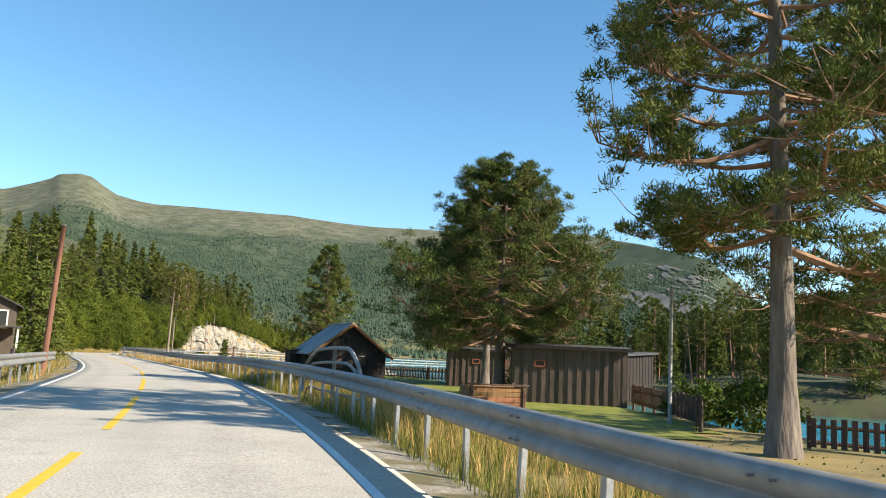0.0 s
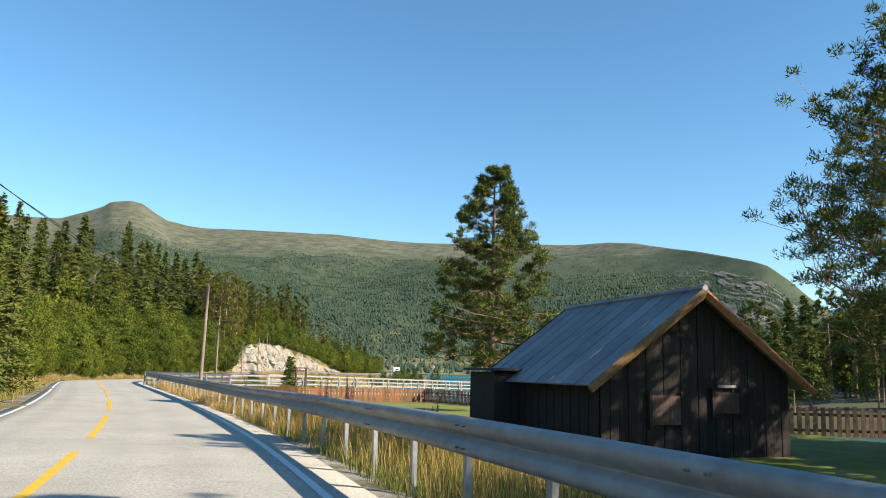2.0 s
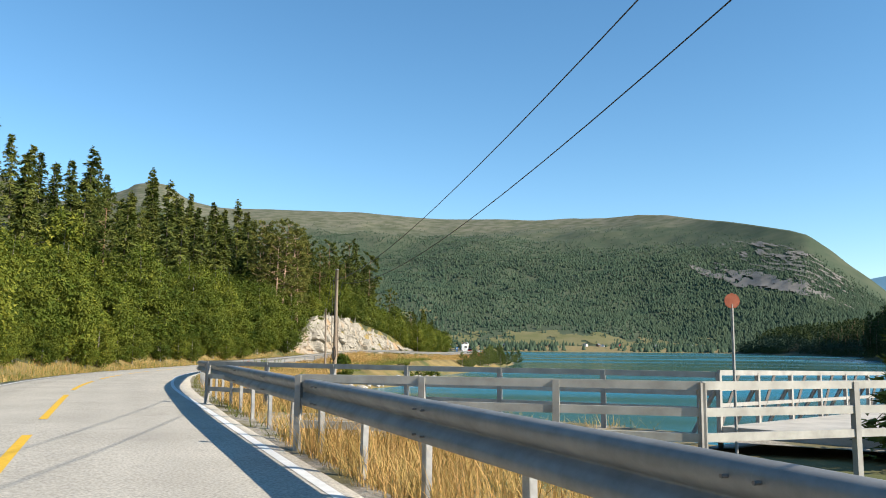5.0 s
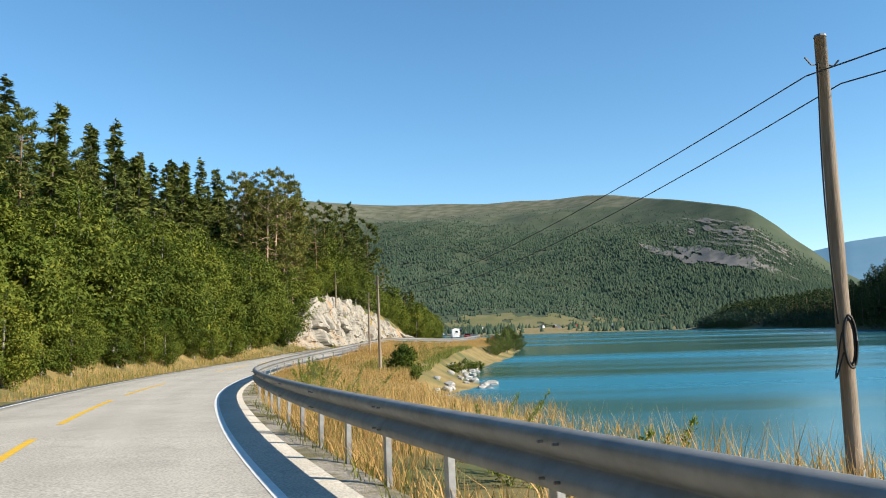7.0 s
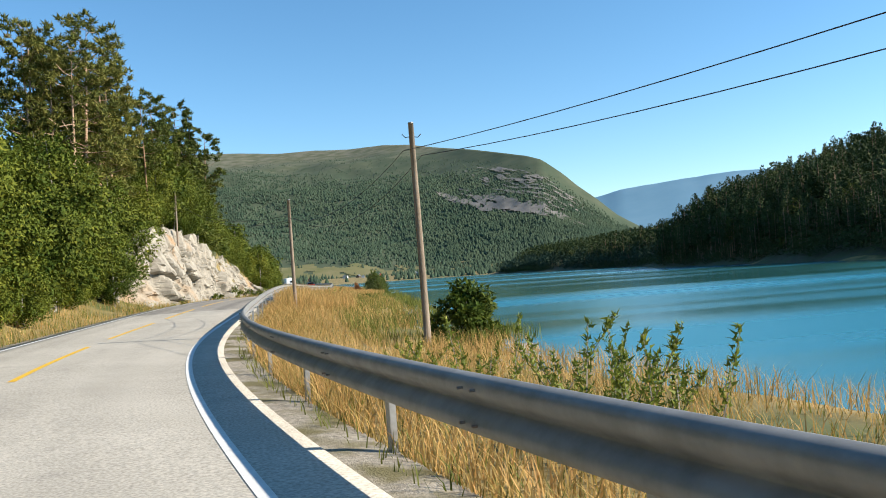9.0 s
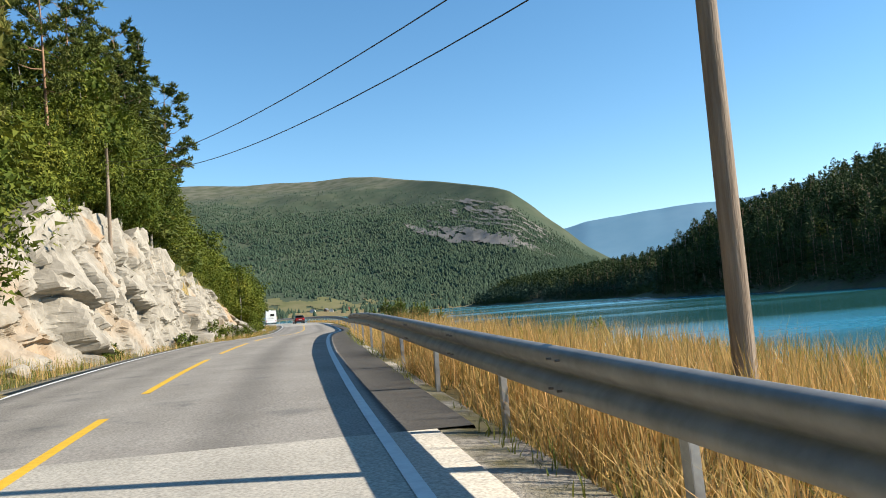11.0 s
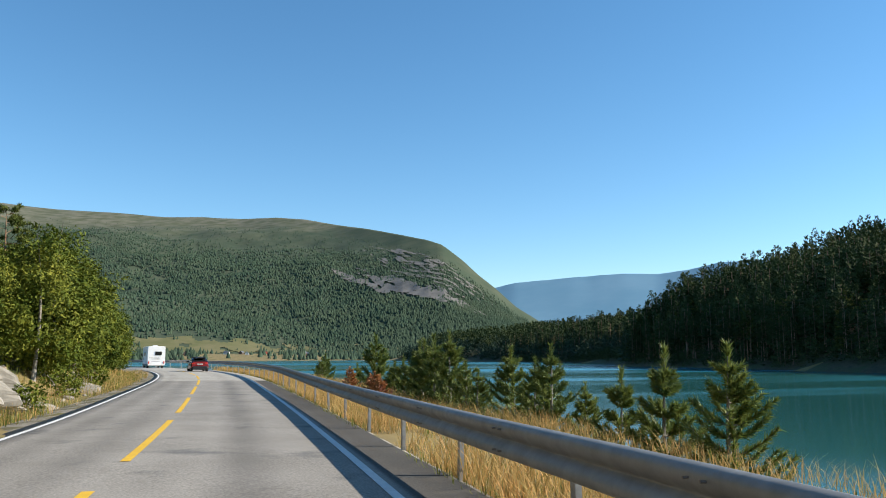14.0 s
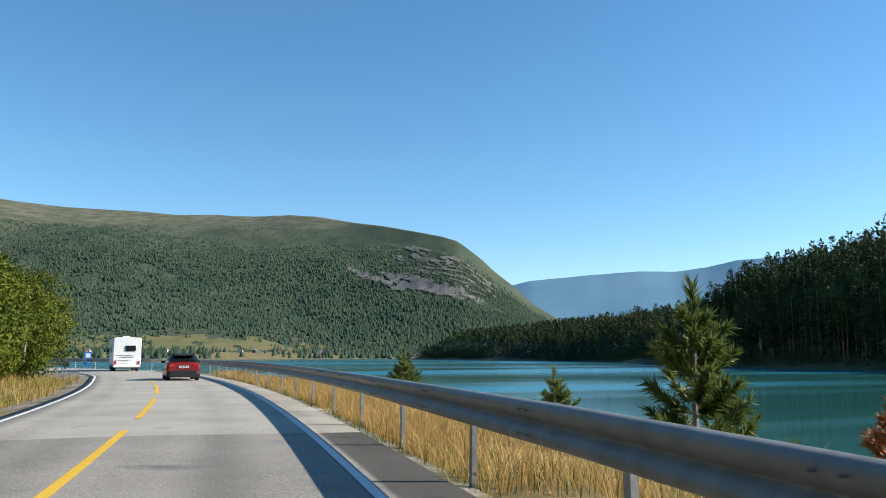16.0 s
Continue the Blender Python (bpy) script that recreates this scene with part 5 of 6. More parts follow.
grass_field(p, rng.uniform(0.5, 1.1, len(p)), 0.5, M_drygrass, "dry_grass", "tall thin dry grass stalks by the lake", 0.0055)
for y, lat, h in ((112, 9.5, 1.3), (124, 9.0, 1.2), (131, 7.2, 1.5), (134, 6.9, 1.6), (137, 6.6, 1.2), (151.5, 6.9, 1.7), (153, 7.4, 1.4), (156, 7.0, 1.0), (149, 7.2, 1.0), (196, 8.2, 1.7), (199, 7.6, 1.4),
                  (203, 8.0, 1.5), (213, 8.6, 1.2), (217, 8.0, 1.3), (222, 8.2, 1.1), (243, 7.4, 0.9)):
    q = beside(arc_at(y), lat)
    shoots((q[0], q[1], place(q[0], q[1], -0.05)), h * 0.75, 7, "slender green willow shoots on the grassy bank")
for x, y in ((-46.9, 149.4), (-46.8, 148.4), (-46.8, 147.8), (-43.2, 199.7), (-43.4, 198.4), (-43.6, 197.3), (-39.4, 118.3), (-39.2, 117.8), (-38.7, 116.2), (-45.5, 140.3), (-45.4, 139.8)):
    shoots((x, y, place(x, y, -0.05)), 1.25 if 147 < y < 150 else float(rng.uniform(0.6, 0.95)), 6, "leafy yellow-green willow shoots behind the guard rail", None, 0.6)
for y, a, h, w in ((214, 5.3, 1.0, 0.6), (228, 5.2, 1.3, 0.7), (238, 5.2, 1.9, 0.9), (247, 5.4, 1.6, 0.8), (254, 5.2, 1.2, 0.9), (262, 5.4, 1.5, 0.9), (272, 5.6, 1.2, 1.0), (282, 6.0, 1.4, 1.1), (292, 6.2, 1.4, 1.1), (298, 6.6, 1.2, 1.0),
                   (70, 6.4, 1.5, 0.9), (41, 5.4, 1.6, 0.6)):
    q = beside(arc_at(y), -a)
    shrub((q[0], q[1], place(q[0], q[1], -0.1)), h, w, 22, 40, 0.14, M_leaf, "small green shrub at the foot of the bank")
for x, y in ((9.9, 26.8), (10.0, 22.6), (4.9, 33.6)):
    shrub((x, y, place(x, y, -0.1)), 1.7, 1.3, 40, 44, 0.15, M_leaf, "light green garden bush by the fence")


def fireweed(at, h):
    ob = thing("fireweed", at, "tall fireweed with faded red seed spikes", "wild flower", "fireweeds by the guard rail")
    for k in range(4):
        b = rng.normal(0, 0.12, 2)
        tip = np.array([b[0] * 1.7, b[1] * 1.7, h * rng.uniform(0.8, 1.0)])
        part("stem", Geo().tube([(b[0], b[1], -0.05), tip], [0.008, 0.004], 3), M_redtrim, ob)
        m = 90
        f = rng.uniform(0.35, 1.0, m)[:, None]
        c = np.array([b[0], b[1], 0]) * (1 - f) + tip * f
        d = unit(ball_dirs(m) + np.array([0, 0, 0.5]))
        part("bloom", Geo().cards(c, d, ball_dirs(m), rng.uniform(0.05, 0.13, m) * (1.25 - f[:, 0]) * 1.4, 0.018), M_red_bloom, ob)
    return ob


for x_y, lat, h in ((52.5, 6.6, 1.3), (53.2, 6.9, 1.5), (55.0, 6.8, 1.5), (55.6, 6.6, 1.3), (104.0, 5.6, 1.3), (105.0, 5.9, 1.2), (103.0, 5.5, 1.1), (44.5, 6.3, 1.1), (272.5, 7.6, 1.0)):
    q = beside(arc_at(x_y), lat)
    fireweed((q[0], q[1], place(q[0], q[1], -0.02)), h)


# ---- young pines between rail and lake ----
def young_pine_meshes(h, seed, wid=0.36):
    global rng
    keep, rng = rng, np.random.default_rng(seed)
    wood, leaves = Geo(), Geo()
    wood.tube([(0, 0, -0.3), (0.02 * h, 0, h * 0.5), (0, 0.01 * h, h * 0.97)], [0.02 * h, 0.013 * h, 0.005], 6)
    n = max(7, int(h * 5.2))
    for w in range(n):
        t = (w + 0.3) / n
        z = h * (0.06 + 0.86 * t) + rng.normal(0, 0.02) * h
        R = h * wid * (1 - t) ** 0.75 * rng.uniform(0.8, 1.15) + 0.08
        for a in range(int(rng.integers(6, 9))):
            th = rng.uniform(0, 6.283)
            out = np.array([math.cos(th), math.sin(th), 0])
            L = R * rng.uniform(0.6, 1.1)
            q = np.linspace(0, 1, 4)
            pts = np.array([0, 0, z]) + out * (q * L)[:, None] + np.array([0, 0, 1]) * (0.2 * q * L + 0.45 * q ** 2.0 * L)[:, None]
            wood.tube(pts, np.linspace(0.005 * h, 0.003, 4), 3)
            m = int(140 * (0.4 + L / (h * wid)))
            f = rng.uniform(0.15, 1.0, m)
            c = np.stack([np.interp(f, q, pts[:, k]) for k in range(3)], -1)
            d = unit(out * 0.75 + np.array([0, 0, 0.45]) + ball_dirs(m) * 0.75)
            leaves.cards(c, d, ball_dirs(m), rng.uniform(0.07, 0.14, m), 0.03)
    m = 120
    f = rng.uniform(0.8, 1.03, m)
    leaves.cards(np.stack([0 * f, 0 * f, f * h], -1), unit(ball_dirs(m) * 0.7 + np.array([0, 0, 0.9])), ball_dirs(m), rng.uniform(0.1, 0.18, m), 0.032)
    rng = keep
    return wood.mesh("stem", M_birch), leaves.mesh("needles", M_young)


YOUNG = [young_pine_meshes(2.0, 200, 0.34), young_pine_meshes(2.6, 201, 0.36), young_pine_meshes(1.5, 202, 0.40), young_pine_meshes(2.3, 203, 0.30)]
YH = [2.0, 2.6, 1.5, 2.3]
YOUNG_AT = [(-31.1, 242.2, 0.28), (-30.6, 244.9, -0.81), (-30.4, 245.8, -0.35), (-29.6, 247.0, -0.79), (-29.1, 249.5, -0.75), (-29.0, 253.8, 0.79), (-28.5, 256.5, 0.75), (-27.4, 259.8, 0.21), (-26.9, 262.4, -0.20),
            (-26.4, 265.3, 0.87), (-26.0, 267.1, 0.46), (-25.5, 269.9, 0.85), (-25.9, 272.2, 0.10), (-25.7, 273.9, 0.37), (-25.3, 276.6, 1.57), (-25.2, 278.7, 1.16), (-24.8, 279.8, 1.48), (-24.8, 281.1, 1.29),
            (-24.3, 283.0, 1.24), (-23.7, 287.1, 0.51), (-22.2, 288.0, 0.59), (-23.4, 289.5, 0.31), (-22.4, 296.2, 1.83), (-20.3, 297.9, 0.11), (-21.1, 304.7, 0.06), (-17.5, 329.1, 0.45), (-15.7, 334.2, 0.70)]
for x, y, top in YOUNG_AT:
    z = place(x, y, -0.05)
    h = max(0.9, (top - z) * 1.12)
    k = int(np.argmin(np.abs(np.array(YH) - h + rng.normal(0, 0.3, 4))))
    ob = thing("young_pine", (x, y, z), "young green pine on the grassy bank above the lake", "tree", "young pines by the lake")
    ob.matrix_basis = pose(x, y, z, 0, 0, rng.uniform(0, 360)) @ Matrix.Scale(h / YH[k], 4)
    part("stem", YOUNG[k][0], None, ob)
    part("needles", YOUNG[k][1], None, ob)
for x, y, h in ((-27.0, 287.6, 1.5), (-27.6, 281.8, 1.3), (-27.9, 280.3, 1.5), (-28.1, 278.9, 1.4)):
    ob = thing("dead_pine", (x, y, place(x, y)), "small withered pine with rusty orange needles", "tree")
    st, nd = young_pine_meshes(h, 210)
    nd.materials.clear()
    nd.materials.append(M_rust)
    part("stem", st, None, ob)
    part("needles", nd, None, ob)

# young spruce beside the bridge
sp = thing("spruce_tree", (-20.2, 89.2, place(-20.2, 89.2)), "small bushy spruce beside the bridge approach", "tree")
part("trunk", Geo().tube([(0, 0, -0.2), (0, 0, 2.5)], [0.07, 0.015], 6), M_bark, sp)
part("crown", spruce_crown(2.6, 0.75, 22, 9, 16, 0.2, 0.06, 0.1), M_needle, sp)


# ---- poles and wires ----
def pole(at, h, r, mat, label, cross=True, lean=(0, 0), turn=0.0):
    ob = thing("utility_pole", at, label, "utility pole", "roadside line poles", turn=turn)
    top = np.array([lean[0], lean[1], h])
    q = np.linspace(0, 1, 5)[:, None]
    part("shaft", Geo().tube(np.array([0, 0, -0.6]) * (1 - q) + top * q, np.linspace(r, r * 0.72, 5), 10), mat, ob, smooth=True)
    part("cap", Geo().tube([top + (0, 0, -0.01), top + (0, 0, 0.025)], [r * 0.78, r * 0.7], 10), M_tin, ob)
    if cross:
        for side in (-1, 1):
            g = Geo().tube([top + (0, 0, -0.42), top + (side * 0.2, 0, -0.44), top + (side * 0.3, 0, -0.34)], 0.014, 5)
            part("bracket", g, M_black, ob, "dark steel wire bracket")
    return top + np.array(at)


LINE = [pole((-15.9, 35.8, place(-15.9, 35.8)), 6.7, 0.14, M_redpole, "tall reddish creosoted line pole", True, (0.25, 0)),
        pole((-22.75, 76.8, -0.15), 6.25, 0.115, M_pole, "weathered grey wooden line pole with wire brackets", True, (0.1, 0.1), 15),
        pole((-34.72, 119.4, -1.0), 6.45, 0.12, M_pole, "weathered wooden line pole with a coiled cable", True, (0, 0), 15),
        pole((-44.33, 165.7, -0.95), 6.45, 0.115, M_pole, "weathered pale wooden line pole on the lake bank", True, (-0.1, 0)),
        pole((-46.6, 185.5, -0.95), 6.3, 0.11, M_pole, "slim weathered line pole by the road bend", True, (-0.05, 0)),
        pole((-54.4, 224.5, place(-54.4, 224.5, -0.2)), 7.4, 0.115, M_pole, "wooden line pole standing above the rock cutting"),
        pole((-62, 262, place(-62, 262, -0.2)), 7.4, 0.115, M_pole, "wooden line pole among the trees")]
for n, (a, b) in enumerate(zip(LINE, LINE[1:])):
    d = unit(np.array([(b - a)[1], -(b - a)[0], 0.0]))
    for side, sag in ((-0.3, 0.95), (0.3, 1.2)):
        q = np.linspace(0, 1, 25)[:, None]
        p0, p1 = (e + d * side - np.array([0, 0, ((0.4, 0.6), (0.4, 0.6), (0.62, 0.7), (0.86, 1.0))[min(k, 3)][side > 0]]) for k, e in ((n, a), (n + 1, b)))
        pts = p0 * (1 - q) + p1 * q - np.array([0, 0, 1.0]) * (sag * 4 * q * (1 - q))
        w = part("overhead_wire", Geo().tube(pts, 0.011, 4), M_wire)
        tagged(w, "black overhead wire strung between poles", "wire", "overhead wires")
# coil of spare cable and a drop cable on the lake-side pole
coil = thing("cable_coil", (-34.72, 119.4, 0.9), "black coil of spare cable hung on the pole", "cable")
for k, (rw, rh) in enumerate(((0.16, 0.34), (0.14, 0.31), (0.18, 0.37))):
    th = np.linspace(0, 6.283, 25)
    part("loop", Geo().tube(np.stack([np.cos(th) * rw * 0.5 - 0.02, 0 * th - 0.16 - 0.02 * k, np.sin(th) * rh + 0.05], -1), 0.018, 5), M_wire, coil, smooth=True)
th = np.linspace(0, 1, 14)
part("drop_cable", Geo().tube(np.stack([-0.13 - 0.06 * np.sin(th * 3), 0 * th - 0.13, 4.1 - 3.8 * th], -1), 0.014, 4), M_wire, coil)
part("hanging_loop", Geo().tube(np.stack([-0.1 - 0.14 * np.sin(th * 3.1), 0 * th - 0.14, -0.1 - 0.5 * np.sin(th * 3.1) + 0.3 * th], -1), 0.012, 4), M_wire, coil)
# stay wire of the bridge-side pole
part_ob = part("stay_wire", Geo().tube([(-22.7, 77.0, 4.9), (-21.2, 82.5, -0.3)], 0.012, 4), M_wire)
tagged(part_ob, "thin steel stay wire of the pole", "wire")
gp = thing("marker_post", (7.4, 22.6, place(7.4, 22.6)), "thin pale grey wooden post in the yard", "post")
part("shaft", Geo().tube([(0, 0, -0.3), (0, 0, 1.6), (0.02, 0, 3.85)], [0.062, 0.058, 0.05], 8), M_greytimber, gp, smooth=True)


# ---- buildings of the yard ----
def basis(turn):
    c, s = math.cos(radians(turn)), math.sin(radians(turn))
    return np.array([(c, -s, 0), (s, c, 0), (0, 0, 1)])


def plank_wall(parent, a, b, z0, z1, mat, width=0.16, top=None, thick=0.03, normal=None, gap=0.012, name="board", label=""):
    """Upright boards from a to b (x, y in the thing's frame); top(u) gives a sloping upper edge."""
    a, b = np.array(a, float), np.array(b, float)
    L = np.linalg.norm(b - a)
    d = (b - a) / L
    n = int(round(L / width))
    w = L / n
    nv = np.array([d[1], -d[0]]) if normal is None else np.array(normal)
    for k in range(n):
        u0, u1 = k * w + gap / 2, (k + 1) * w - gap / 2
        h0, h1 = (top(u0 / L), top(u1 / L)) if top else (z1, z1)
        off = nv * (0.012 if k % 2 else 0.0)
        p, q = a + d * u0 + off, a + d * u1 + off
        e = nv * thick
        v = [(p[0], p[1], z0), (q[0], q[1], z0), (q[0] + e[0], q[1] + e[1], z0), (p[0] + e[0], p[1] + e[1], z0),
             (p[0], p[1], h0), (q[0], q[1], h1), (q[0] + e[0], q[1] + e[1], h1), (p[0] + e[0], p[1] + e[1], h0)]
        f = np.array([(0, 3, 2, 1), (4, 5, 6, 7), (0, 1, 5, 4), (1, 2, 6, 5), (2, 3, 7, 6), (3, 0, 4, 7)])
        part(name, Geo().add(v, f), mat, parent, label)


def build_cabin():
    """Dark tarred cabin: gable towards the road's start, sheet roof."""
    W, D, E, R = 4.25, 5.3, 1.62, 3.22
    cab = thing("cabin", (-3.42, 46.95, -0.1), "black tarred timber cabin with a grey sheet-metal gable roof", "cabin", turn=18.8)
    core = Geo()
    h = W / 2 - 0.06
    v = [(-h, 0.06, 0), (h, 0.06, 0), (h, D - 0.06, 0), (-h, D - 0.06, 0), (-h, 0.06, E - 0.05), (h, 0.06, E - 0.05), (h, D - 0.06, E - 0.05), (-h, D - 0.06, E - 0.05), (0, 0.06, R - 0.08), (0, D - 0.06, R - 0.08)]
    core.add(v, [np.array([(0, 3, 7, 4), (1, 5, 6, 2), (0, 1, 2, 3)])])
    core.f += [np.array([(0, 4, 8), ]) , np.array([(0, 8, 1), (1, 8, 5)]), np.array([(3, 9, 7), (3, 2, 9), (2, 6, 9)])]
    part("wall_core", core, M_tar, cab)
    hw = W / 2
    slope = lambda u: E + (R - E) * (1 - abs(2 * u - 1)) - 0.03
    plank_wall(cab, (-hw, 0), (hw, 0), 0.0, 0, M_tar, 0.19, slope, 0.03, (0, -1))
    plank_wall(cab, (-hw, D), (-hw, 0), 0.0, E, M_tar, 0.19, None, 0.03, (-1, 0))
    plank_wall(cab, (hw, 0), (hw, D), 0.0, E, M_tar, 0.19, None, 0.03, (1, 0))
    plank_wall(cab, (hw, D), (-hw, D), 0.0, 0, M_tar, 0.19, slope, 0.03, (0, 1))
    # roof sheets with standing seams
    ov, fr = 0.38, 0.32
    sl = (R - E) / hw
    n = 10
    for side in (-1, 1):
        for k in range(n):
            y0, y1 = -fr + (D + 2 * fr) * k / n, -fr + (D + 2 * fr) * (k + 1) / n - 0.01
            xe, ze = side * (hw + ov), E - sl * ov + 0.05
            x0, z0 = 0.0, R + 0.05
            g = Geo()
            t = 0.03
            v = [(x0, y0, z0), (xe, y0, ze), (xe, y1, ze), (x0, y1, z0), (x0, y0, z0 + t), (xe, y0, ze + t), (xe, y1, ze + t), (x0, y1, z0 + t)]
            f = np.array([(0, 1, 2, 3), (4, 7, 6, 5), (0, 4, 5, 1), (1, 5, 6, 2), (2, 6, 7, 3), (3, 7, 4, 0)])
            g.add(v, f if side > 0 else f[:, ::-1])
            a, b = np.array((x0, y0 + 0.02, z0 + t)), np.array((xe, y0 + 0.02, ze + t))
            g.tube([a, b], 0.016, 4)
            part("roof_sheet", g, M_tin, cab)
        for yy in (-fr - 0.02, D + fr + 0.02):
            a, b = np.array((0, yy, R + 0.0)), np.array((side * (hw + ov), yy, E - sl * ov))
            part("bargeboard", Geo().tube([a, b], 0.085, 4), M_redwood if yy < 0 else M_tar, cab, "weathered red-brown bargeboard" if yy < 0 else "")
    part("ridge_cap", Geo().tube([(0, -fr - 0.03, R + 0.09), (0, D + fr + 0.03, R + 0.09)], 0.07, 6), M_tin, cab)
    # door and two shuttered windows on the gable
    for x, z, w, hh, nm, mt in ((-0.75, 0.95, 0.62, 0.55, "shutter", M_darkfence), (0.62, 1.1, 0.55, 0.4, "shutter", M_darkfence)):
        part(nm, Geo().box((x, -0.075, z), (w, 0.05, hh)), mt, cab, "worn brown shutter")
        for s in (-1, 1):
            part("window_trim", Geo().box((x + s * (w / 2 + 0.04), -0.085, z), (0.07, 0.06, hh + 0.16)), M_tar, cab)
    part("lintel", Geo().box((0.62, -0.09, 1.42), (0.4, 0.05, 0.05)), M_whitewood, cab, "pale weathered batten")
    # lean-to at the back corner
    part("lean_to", Geo().box((-hw - 0.35, D - 0.8, 0.8), (0.66, 1.6, 1.6)), M_tar, cab)
    part("lean_to_roof", Geo().box((-hw - 0.38, D - 0.8, 1.66), (0.9, 1.85, 0.06)), M_felt, cab)
    return cab


build_cabin()


def build_shed(at, turn, W, D, H0, H1, label, window, mat, dark_left=0.0):
    """A low flat-roofed shed of upright boards; the front looks along -y of its frame."""
    sh = thing("shed", at, label, "shed", turn=turn)
    part("wall_core", Geo().box((0, D / 2, H0 / 2 - 0.03), (W - 0.1, D - 0.1, H0 - 0.08)), M_tar, sh)
    hw = W / 2
    plank_wall(sh, (-hw, 0), (hw, 0), 0.0, H0, mat, 0.17, None, 0.03, (0, -1))
    plank_wall(sh, (hw, 0), (hw, D), 0.0, H0, mat, 0.17, lambda u: H0 + (H1 - H0) * u - 0.02, 0.03, (1, 0))
    plank_wall(sh, (-hw, D), (-hw, 0), 0.0, H0, mat, 0.17, lambda u: H1 + (H0 - H1) * u - 0.02, 0.03, (-1, 0))
    # battens over the joints of the front
    for k in range(int(W / 0.34)):
        part("batten", Geo().box((-hw + 0.17 + 0.34 * k, -0.055, H0 / 2), (0.045, 0.025, H0 - 0.06)), mat, sh)
    ov = 0.22
    g = Geo()
    v = [(-hw - ov, -ov, H0), (hw + ov, -ov, H0), (hw + ov, D + ov, H1), (-hw - ov, D + ov, H1)]
    g.add(v + [(x, y, z + 0.09) for x, y, z in v], np.array([(0, 3, 2, 1), (4, 5, 6, 7), (0, 1, 5, 4), (1, 2, 6, 5), (2, 3, 7, 6), (3, 0, 4, 7)]))
    part("roof", g, M_felt, sh, "black felt roof")
    part("fascia", Geo().box((0, -ov - 0.015, H0 + 0.04), (W + 2 * ov, 0.025, 0.13)), M_tar, sh)
    for wx in window:
        wz = H0 * 0.72
        win = part("window", Geo().box((wx, -0.07, wz), (0.3, 0.03, 0.16)), M_darkglass, sh, "small dark window pane")
        for dx, dz, sx, sz in ((0, 0.11, 0.42, 0.05), (0, -0.11, 0.42, 0.05), (-0.19, 0, 0.05, 0.26), (0.19, 0, 0.05, 0.26)):
            part("window_frame", Geo().box((wx + dx, -0.085, wz + dz), (sx, 0.04, sz)), M_redtrim, win, "red painted frame")
    return sh


build_shed((6.15, 30.9, -0.08), -11.0, 4.4, 3.0, 2.12, 2.28, "brown board-and-batten shed with a red-framed window and flat roof", (-1.1,), M_brown)
build_shed((3.9, 44.4, -0.08), -5.0, 3.6, 6.5, 2.0, 2.3, "long dark brown shed with small red-framed windows under the pines", (-0.2, 1.25), M_brown)
build_shed((8.0, 36.2, -0.08), -40.0, 3.4, 3.4, 2.0, 2.2, "dark timber outbuilding between the sheds", (), M_tar)


def build_crate():
    b = thing("garden_box", (3.0, 26.9, -0.08), "red-brown plank compost box on the lawn", "box", turn=18.0)
    for k in range(4):
        part("plank", Geo().box((0, 0, 0.1 + 0.17 * k), (2.05, 0.04, 0.155)), M_redwood, b)
        part("plank", Geo().box((0, 0.8, 0.1 + 0.17 * k), (2.05, 0.04, 0.155)), M_redwood, b)
    for s in (-1, 1):
        part("side", Geo().box((s * 1.02, 0.4, 0.36), (0.04, 0.84, 0.68)), M_redwood, b)
        for y in (-0.04, 0.84):
            part("post", Geo().box((s * 0.95, y, 0.4), (0.08, 0.08, 0.84)), M_darkfence, b)
    part("rim", Geo().box((0, -0.05, 0.76), (2.2, 0.14, 0.05)), M_darkfence, b)


build_crate()


def fence_z(y):
    return float(np.interp(y, [30, 54, 78], [-0.08, -0.12, -0.42]))


def fence_run(pts, h, mat, label, post_every=2.4, board=0.13, pitch=0.165, rails=True, post_h=None):
    f = thing("fence", (0, 0, 0), label, "fence", "yard fences")
    for (ax, ay), (bx, by) in zip(pts, pts[1:]):
        a, b = np.array([ax, ay]), np.array([bx, by])
        L = np.linalg.norm(b - a)
        ang = math.atan2(by - ay, bx - ax)
        m = basis(math.degrees(ang))
        n = max(1, int(L / post_every))
        for k in range(n + 1):
            p = a + (b - a) * k / n
            p = p + np.array([m[0, 1], m[1, 1]]) * 0.1
            zp = fence_z(p[1])
            part("post", Geo().tube([(p[0], p[1], zp - 0.4), (p[0], p[1], zp + (post_h or h + 0.1))], 0.06, 6), M_darkfence, f)
        nb = int(L / pitch)
        mid = (a + b) / 2
        for z in (0.25 * h, 0.8 * h):
            za, zb = fence_z(ay) + z, fence_z(by) + z
            off = np.array([m[0, 1] * 0.05, m[1, 1] * 0.05, 0])
            part("rail", Geo().tube([np.array([ax, ay, za]) + off, np.array([bx, by, zb]) + off], 0.04, 4), M_darkfence, f)
        for k in range(nb):
            p = a + (b - a) * (k + 0.5) / nb
            hh = h * (1 + rng.uniform(-0.03, 0.03))
            tilt = rng.normal(0, 0.012)
            mt = m @ np.array([(1, 0, tilt), (0, 1, 0), (-tilt, 0, 1)])
            z = fence_z(p[1])
            part("board", Geo().box((p[0] + m[0, 1] * -0.005, p[1], z + 0.05 + hh / 2), (board, 0.022, hh), mt), mat, f)
    return f


